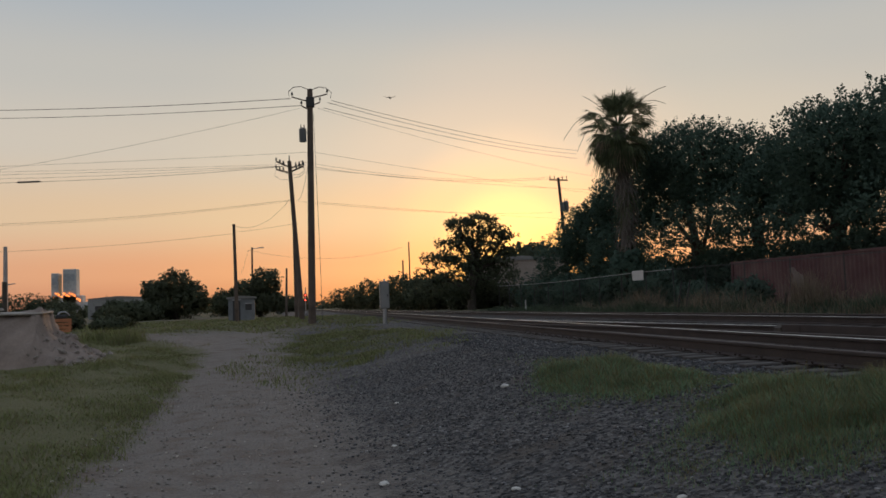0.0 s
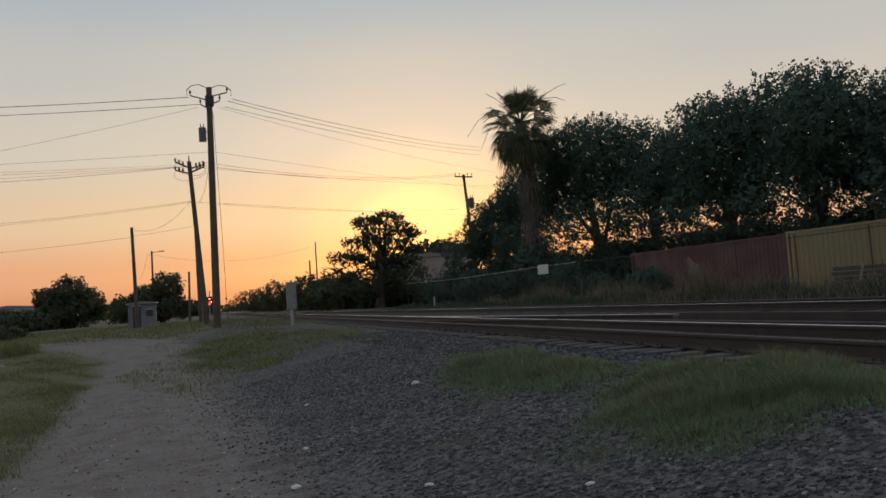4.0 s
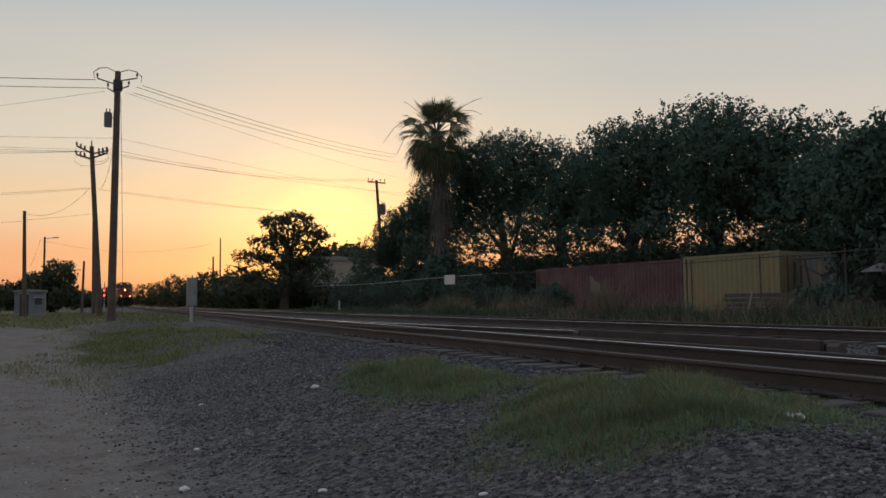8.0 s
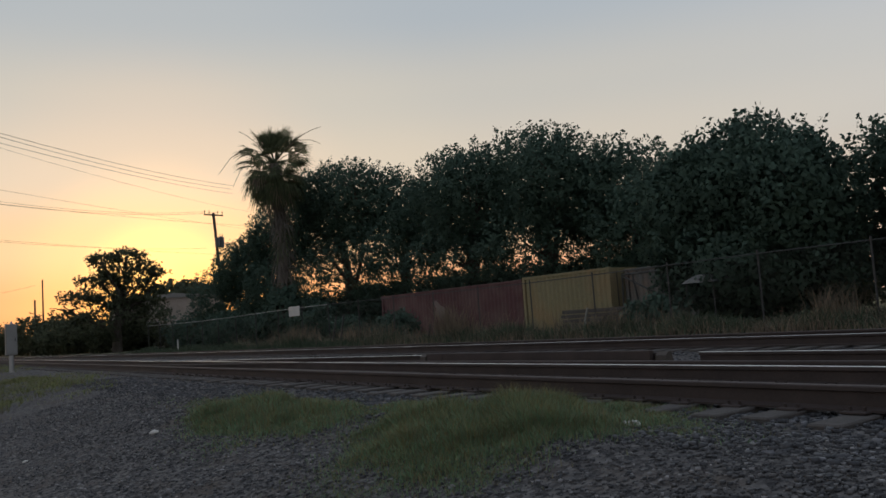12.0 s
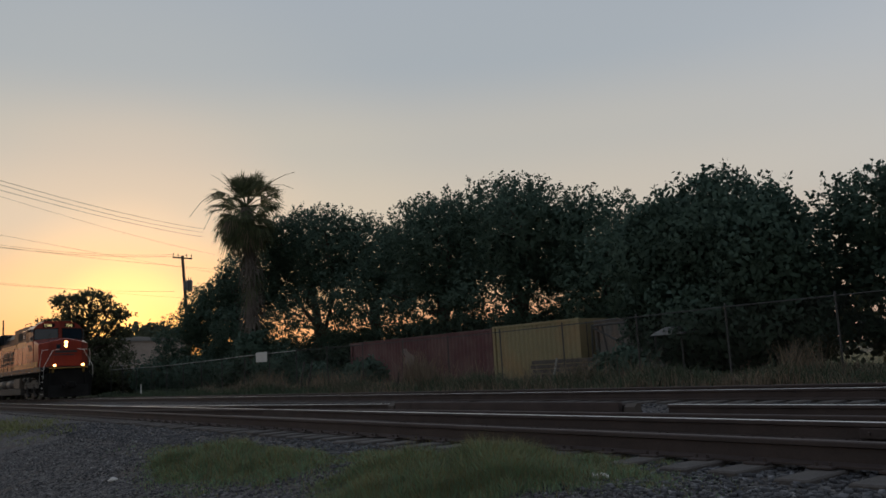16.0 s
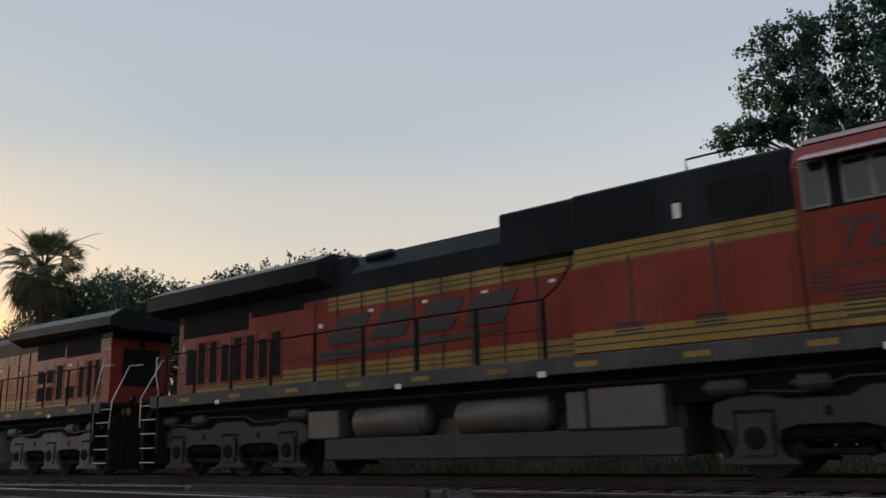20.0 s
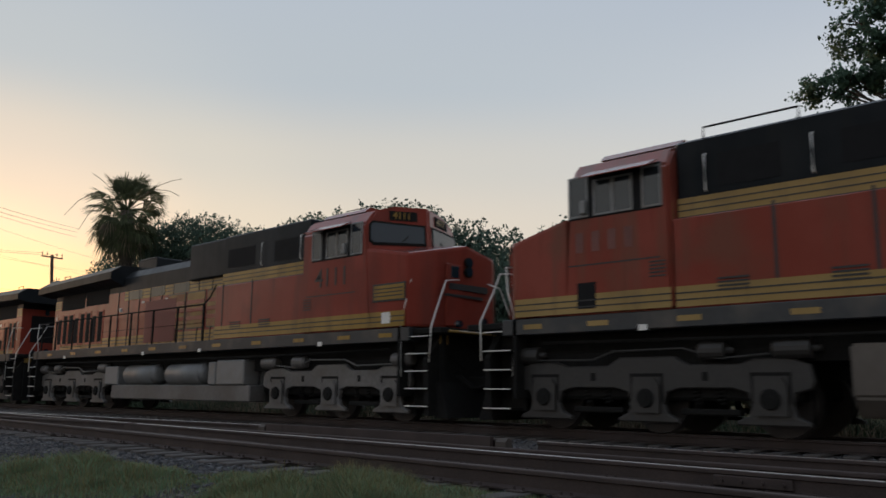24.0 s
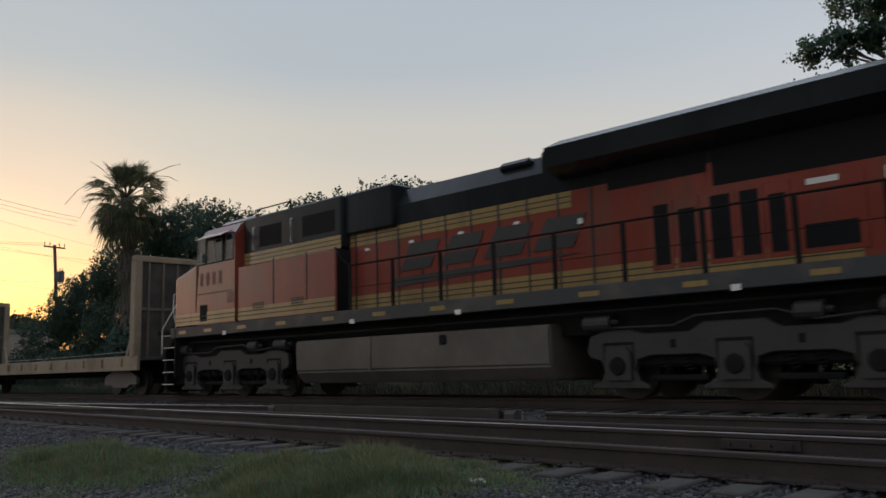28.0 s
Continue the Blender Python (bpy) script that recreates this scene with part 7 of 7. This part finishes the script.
        for y0, y1, z0 in ((16.0, 17.9, 3.72), (18.0, 20.7, 3.46)) if kind == "es" else ((16.4, 18.2, 3.55), (18.3, 20.3, 3.5)):
            bx("radiator_intake", VENT, hood, s * 0.978, s * 0.986, y0, y1, z0, 4.1, 0, "black radiator intake")
        if kind == "d9":
            band(hood, s, 0.98, 20.36, 20.88, 3.56, 3.88, 3)
        bx("walkway_light", WHITE, hood, s * 0.98, s * 1.03, 15.35, 15.45, 3.2, 3.3)
    bx("rear_platform", UNDER, hood, -1.35, 1.35, 20.9, 21.9, 1.84, 1.97, 0.02)
    bx("rear_grille", VENT, hood, -0.6, 0.6, 20.89, 20.905, 2.5, 3.6)
    for zz in (3.72, 3.86):
        h = bmesh.new()
        cyl(h, (0.0, 20.88, zz), (0.0, 20.95, zz), 0.09, seg=12)
        part("rear_light", h, GLASS, hood, "unlit rear headlight")
    for s in (-1, 1):
        h = bmesh.new()
        cyl(h, (s * 0.82, 21.88, 2.06), (s * 0.82, 21.98, 2.06), 0.09, seg=12)
        part("ditch_light", h, GLASS, root)
        rod("hood_hand_hold", WHITE, hood, [(s * 0.985, 20.6, 2.6), (s * 1.03, 20.6, 2.62), (s * 1.03, 20.6, 3.3), (s * 0.985, 20.6, 3.32)], 0.014)
    # radiator cab with overhanging wings
    if kind == "es":
        w = bmesh.new()
        prism(w, [(-0.99, 4.08), (0.99, 4.08), (1.52, 4.24), (1.52, 4.62), (1.0, 4.86), (-1.0, 4.86), (-1.52, 4.62), (-1.52, 4.24)], "y", 15.0, 21.65 if lights else 21.3)
        for v in w.verts:
            if v.co.y > 20.5 and v.co.z > 4.7:
                v.co.y -= 0.12
        wing = part("radiator_wing", w, BLACK_TOP, root, "black flared radiator housing")
        bx("radiator_screen", TANK, wing, -0.8, 0.8, 15.3, 19.0, 4.855, 4.875)
        bx("fairing", BLACK_TOP, hood, -0.9, 0.9, 13.35, 14.2, 4.52, 4.74, 0.08)
        bx("fairing", BLACK_TOP, hood, -0.97, 0.97, 14.5, 15.02, 3.86, 4.76, 0.05)
    else:
        w = bmesh.new()
        prism(w, [(-0.99, 4.06), (0.99, 4.06), (1.46, 4.28), (1.46, 4.52), (1.1, 4.76), (-1.1, 4.76), (-1.46, 4.52), (-1.46, 4.28)], "y", 15.35, 21.45 if logo == "patched" else 21.6)
        for v in w.verts:
            if v.co.y > 20 and v.co.z > 4.2:
                v.co.z -= 0.12
        wing = part("radiator_wing", w, BLACK_TOP, root, "black radiator housing")
        rod("roof_rail", UNDER, wing, [(-0.9, 20.0, 4.62), (-0.9, 20.0, 4.82), (-0.9, 20.5, 4.82), (-0.9, 20.5, 4.6)], 0.016)
        rod("roof_rail", UNDER, wing, [(0.9, 20.0, 4.62), (0.9, 20.0, 4.82), (0.9, 20.5, 4.82), (0.9, 20.5, 4.6)], 0.016)
        ex = bx("exhaust_housing", BLACK_TOP, hood, -0.55, 0.55, 14.0, 15.3, 4.52, 4.98, 0.03)
        bx("exhaust_lip", TANK, ex, -0.56, 0.56, 14.1, 15.1, 4.975, 4.995)
        for s in (-1, 1):
            for y0 in (11.0, 12.48, 13.96):
                bx("overpaint", GREY_OVER, hood, s * 0.99, s * 0.997, y0, y0 + 0.9, 3.56, 3.85, 0, "grey touched-up patch on the stripe")
    # horn
    hn = bmesh.new()
    box(hn, -0.15, 0.15, 12.45 if kind != "es" else 12.1, 13.05 if kind != "es" else 12.7, 4.56, 4.64, 0.01)
    yb = 12.7 if kind != "es" else 12.4
    for k, dx in enumerate((-0.22, 0.0, 0.22)):
        cyl(hn, (dx, yb + 0.25, 4.72), (dx, yb - 0.25 - 0.05 * k, 4.72), 0.03, 0.10, 10)
    part("horn", hn, UNDER, hood, "roof horn cluster")
    # handrails
    for s in (-1, 1):
        rail = rod("handrail", UNDER, root, [(s * 1.44, eq_end[s], 3.52), (s * 1.46, eq_end[s] + 0.25, 3.2), (s * 1.46, eq_end[s] + 0.55, 3.02), (s * 1.46, 20.6, 3.02), (s * 1.46, 21.0, 3.02)], 0.022, "thin dark walkway handrail")
        for y0 in ((7.5,) if eq_end[s] < 8 else ()) + (9.3, 10.75, 12.2, 13.65, 15.1, 16.55, 18.0, 19.45, 20.7):
            bx("handrail_post", UNDER, rail, s * 1.445, s * 1.475, y0 - 0.042, y0 + 0.042, 1.98, 3.03)
        rod("lower_cable", UNDER, rail, [(s * 1.46, eq_end[s] + 0.55, 2.5), (s * 1.46, 20.7, 2.5)], 0.008)
    stairs(root, 0.80, -1)
    stairs(root, 21.45, 1)
    end_gear(root, 0.0, -1, True)
    end_gear(root, 22.3, 1, False)
    # fuel tank: smooth on one side, air reservoirs and boxes on the other
    t = bmesh.new()
    prism(t, [(-0.85, 0.34), (1.2, 0.34), (1.42, 0.62), (1.44, 1.36), (0.2, 1.45), (-0.85, 1.45)], "y", 7.15, 14.9)
    bmesh.ops.bevel(t, geom=[e for e in t.edges], offset=0.04, segments=2, affect="EDGES", clamp_overlap=True)
    tank = part("fuel_tank", t, TANK, root, "silver-grey fuel tank with chamfered belly")
    bx("tank_strap", FRAME, tank, 1.435, 1.452, 9.9, 9.96, 0.6, 1.36)
    bx("fuel_filler", UNDER, tank, 1.43, 1.47, 12.1, 12.3, 1.1, 1.3, 0.02)
    bx("tank_skirt", FRAME_DARK if kind == "es" else FRAME, tank, -1.36, -0.84, 7.0, 14.9, 0.34, 0.78, 0.03, "grey lower tank side")
    for y0, y1 in ((9.4, 11.45), (12.15, 14.1)):
        ab = bmesh.new()
        cyl(ab, (-1.12, y0 + 0.1, 1.08), (-1.12, y1 - 0.1, 1.08), 0.315, seg=20)
        cyl(ab, (-1.12, y0, 1.08), (-1.12, y0 + 0.1, 1.08), 0.16, 0.315, 20)
        cyl(ab, (-1.12, y1 - 0.1, 1.08), (-1.12, y1, 1.08), 0.315, 0.16, 20)
        part("air_reservoir", ab, TANK, root, "grey cylindrical air reservoir", smooth=True)
    bx("battery_box", TANK, root, -1.4, -0.9, 7.25, 8.58, 0.78, 1.44, 0.03, "pale grey equipment box")
    bx("battery_box", TANK, root, -1.4, -0.9, 8.63, 9.0, 0.78, 1.40, 0.03, "pale grey equipment box")
    bx("sand_box", TANK, root, -1.38, -0.9, 14.48, 15.4, 0.78, 1.36, 0.03, "pale grey equipment box")
    for s in (-1, 1):
        rod("conduit", UNDER, root, [(s * 1.3, 1.8, 1.55), (s * 1.35, 7.0, 1.5), (s * 1.35, 15.0, 1.52), (s * 1.3, 20.5, 1.55)], 0.03)
    truck(root, 3.87, FRAME_DARK if kind == "es" or logo == "faded" else FRAME)
    truck(root, 18.27, FRAME_DARK if kind == "es" or logo == "faded" else FRAME)
    # the air tanks of the newer kind are grimy; two of the train have sunset glare in their paint
    swap = {}
    if kind == "es":
        swap[TANK] = TANK_DARK
    if logo == "faded":
        swap[TANK] = TANK_TAN
    if glare:
        swap.update({ORANGE: ORANGE_GLARE, YELLOW: YELLOW_GLARE, BLACK_TOP: BLACK_GLARE})
    for ob in root.children_recursive:
        if ob.type == "MESH" and ob.data.users == 1 and ob.data.materials and ob.data.materials[0] in swap and not ob.name.startswith(("window_frame", "mirror")):
            ob.data.materials[0] = swap[ob.data.materials[0]]
    # everything was laid out from the front coupler: shift it to the middle
    for ob in root.children:
        ob.matrix_basis = Matrix.Translation((0, -11.15, 0)) @ ob.matrix_basis
    return root


def flatcar():
    """An empty bulkhead flatcar: deck, side sills and a braced bulkhead at each end."""
    root = tagged(empty("bulkhead_flatcar"), "empty tan bulkhead flatcar behind the locomotives", "freight car", "flatcars of the train")
    TAN = bpy.data.materials.get("tan_car_paint") or mat("tan_car_paint", (0.30, 0.235, 0.16), 0.7, vary=0.25, scale=2, dirt=(0.13, 0.09, 0.06), dirt_amount=0.5)
    RUSTY = bpy.data.materials.get("rusty_car_steel") or mat("rusty_car_steel", (0.15, 0.115, 0.09), 0.85, vary=0.35, scale=3)
    L = 22.0
    bx("deck", TIE, root, -1.4, 1.4, -L / 2 + 0.6, L / 2 - 0.6, 1.12, 1.22, 0.01, "weathered plank deck")
    for s in (-1, 1):
        sd = bx("side_sill", TAN, root, s * 1.38, s * 1.48, -L / 2 + 0.6, L / 2 - 0.6, 0.80, 1.26, 0.01, "tan side sill")
        for k in range(14):
            y0 = -L / 2 + 1.6 + k * 1.45
            bx("stake_pocket", TAN, sd, s * 1.47, s * 1.55, y0, y0 + 0.16, 0.95, 1.2)
    bx("center_sill", UNDER, root, -0.35, 0.35, -L / 2 + 0.3, L / 2 - 0.3, 0.6, 1.12)
    for e in (-1, 1):
        yb = e * (L / 2 - 1.0)
        bh = bx("bulkhead", TIE, root, -1.35, 1.35, yb - 0.05, yb + 0.05, 1.22, 4.30, 0, "dark plank bulkhead")
        for s in (-1, 1):
            bx("corner_post", TAN, bh, s * 1.25, s * 1.50, yb - 0.16, yb + 0.16, 1.22, 4.36, 0.02)
            b2 = bmesh.new()
            prism(b2, [(yb - e * 0.14, 2.3), (yb - e * 0.62, 1.24), (yb - e * 0.5, 1.24), (yb - e * 0.14, 2.0)], "x", s * 1.28, s * 1.4)
            part("brace", b2, TAN, bh)
        bx("top_rail", TAN, bh, -1.5, 1.5, yb - 0.14, yb + 0.14, 4.28, 4.48, 0.02)
        bx("mid_rail", RUSTY, bh, -1.3, 1.3, yb - 0.1, yb + 0.1, 2.7, 2.8, 0.01)
        for k in range(5):
            x0 = -1.0 + 0.5 * k
            bx("upright", RUSTY, bh, x0 - 0.03, x0 + 0.03, yb - 0.12, yb + 0.12, 1.22, 4.3)
        bx("coupler", UNDER, root, -0.12, 0.12, e * (L / 2 - 0.4), e * (L / 2 + 0.15), 0.72, 0.98, 0.03)
        t = empty("truck")
        t.parent = root
        yc = e * (L / 2 - 2.6)
        for s in (-1, 1):
            b3 = bmesh.new()
            prism(b3, [(yc - 1.15, 0.36), (yc - 0.7, 0.36), (yc - 0.45, 0.25), (yc + 0.45, 0.25), (yc + 0.7, 0.36), (yc + 1.15, 0.36), (yc + 1.15, 0.6), (yc + 0.5, 0.85), (yc - 0.5, 0.85), (yc - 1.15, 0.6)], "x", s * 0.98, s * 1.08)
            part("side_frame", b3, FRAME, t)
        bx("bolster", UNDER, t, -1.0, 1.0, yc - 0.2, yc + 0.2, 0.45, 0.8)
        for ax in (-0.9, 0.9):
            w = shared("wheelset", WHEELS_CAR, root, pose(0, yc + ax, 0.46))
            SPIN.append((w, (0, yc + ax, 0.46), 0.46, root))
    return root


TRAIN = [
    locomotive("es", "7246", "swoosh", True, "orange and black lead locomotive with lit headlights"),
    locomotive("d9", "5235", "block", False, "orange locomotive running hood first, yellow block lettering"),
    locomotive("es", None, "swoosh", False, "orange locomotive running hood first, sunset glare in its paint, dark slanted lettering", True),
    locomotive("d9", "4111", "patched", False, "orange locomotive with a dark red repainted patch"),
    locomotive("d9", "5524", "faded", False, "orange locomotive running hood first, faded yellow lettering"),
    locomotive("es", None, "swoosh", False, "orange trailing locomotive, sunset glare in its paint, dark slanted lettering", True),
]
TURN = [0, 180, 180, 0, 180, 180]
CARS = [flatcar() for _ in range(2)]


# how far the first coupler is along the line, in metres from the camera, by the second
RUN = [(0, 310), (3, 261), (8, 179), (15, 69.5), (16, 54.6), (17, 40.4), (18, 26.05), (18.6, 17.75), (19, 12.4), (20, -1.75), (20.5, -8.5), (21, -15.05), (21.5, -22.05), (22, -29.2), (24.5, -64.0), (25, -70.95), (26, -84.7), (27, -98.95), (28, -112.74)]
PITCH = 22.88        # from coupling to coupling

BIRD = [(0, 8.9, 54.3, 15.5), (0.4, 13.07, 59.6, 15.67), (0.8, 17.1, 64.8, 15.85), (1.3, 22.1, 71.7, 15.8), (5, 60, 121, 14.0), (28, 330, 470, 20)]


def motions():
    for i, e in enumerate(TRAIN):
        walk(e, [(t, pose(13.65, y + 11.15 + PITCH * i, ZR, 0, 0, TURN[i])) for t, y in RUN])
    for i, e in enumerate(CARS):
        walk(e, [(t, pose(13.65, y + 6 * PITCH + 10.9 + 22.6 * i, ZR)) for t, y in RUN])
    walk(bird, [(t, look((x, y, z), (x + 3, y + 10, z - 0.3)) @ Matrix.Rotation(radians(-90), 4, "X")) for t, x, y, z in BIRD])
    # wheels roll with the run; they are keyed while their car is near
    ts_, ys_ = [r[0] for r in RUN], [r[1] for r in RUN]
    for w, at, r, owner in SPIN:
        k = TRAIN.index(owner) if owner in TRAIN else 6 + CARS.index(owner)
        sign = 1 if k >= 6 or TURN[k] == 0 else -1
        t0 = min(17.0 + 1.63 * k, 25.0)
        shift = Vector((0, -11.15, 0)) if k < 6 else Vector((0, 0, 0))
        c = Vector(at) + shift
        times = [0.0] + [t0 + 0.05 * j for j in range(int(min(4.2, 28.0 - t0) / 0.05))] + [28.0]
        rows, y0 = [], np.interp(t0, ts_, ys_)
        last = 0.0
        for t in times:
            if t0 <= t < 28.0:
                last = sign * (np.interp(t, ts_, ys_) - y0) / r
            rows.append((t, Matrix.Translation(c) @ Matrix.Rotation(-last, 4, "X")))
        walk(w, rows)


motions()
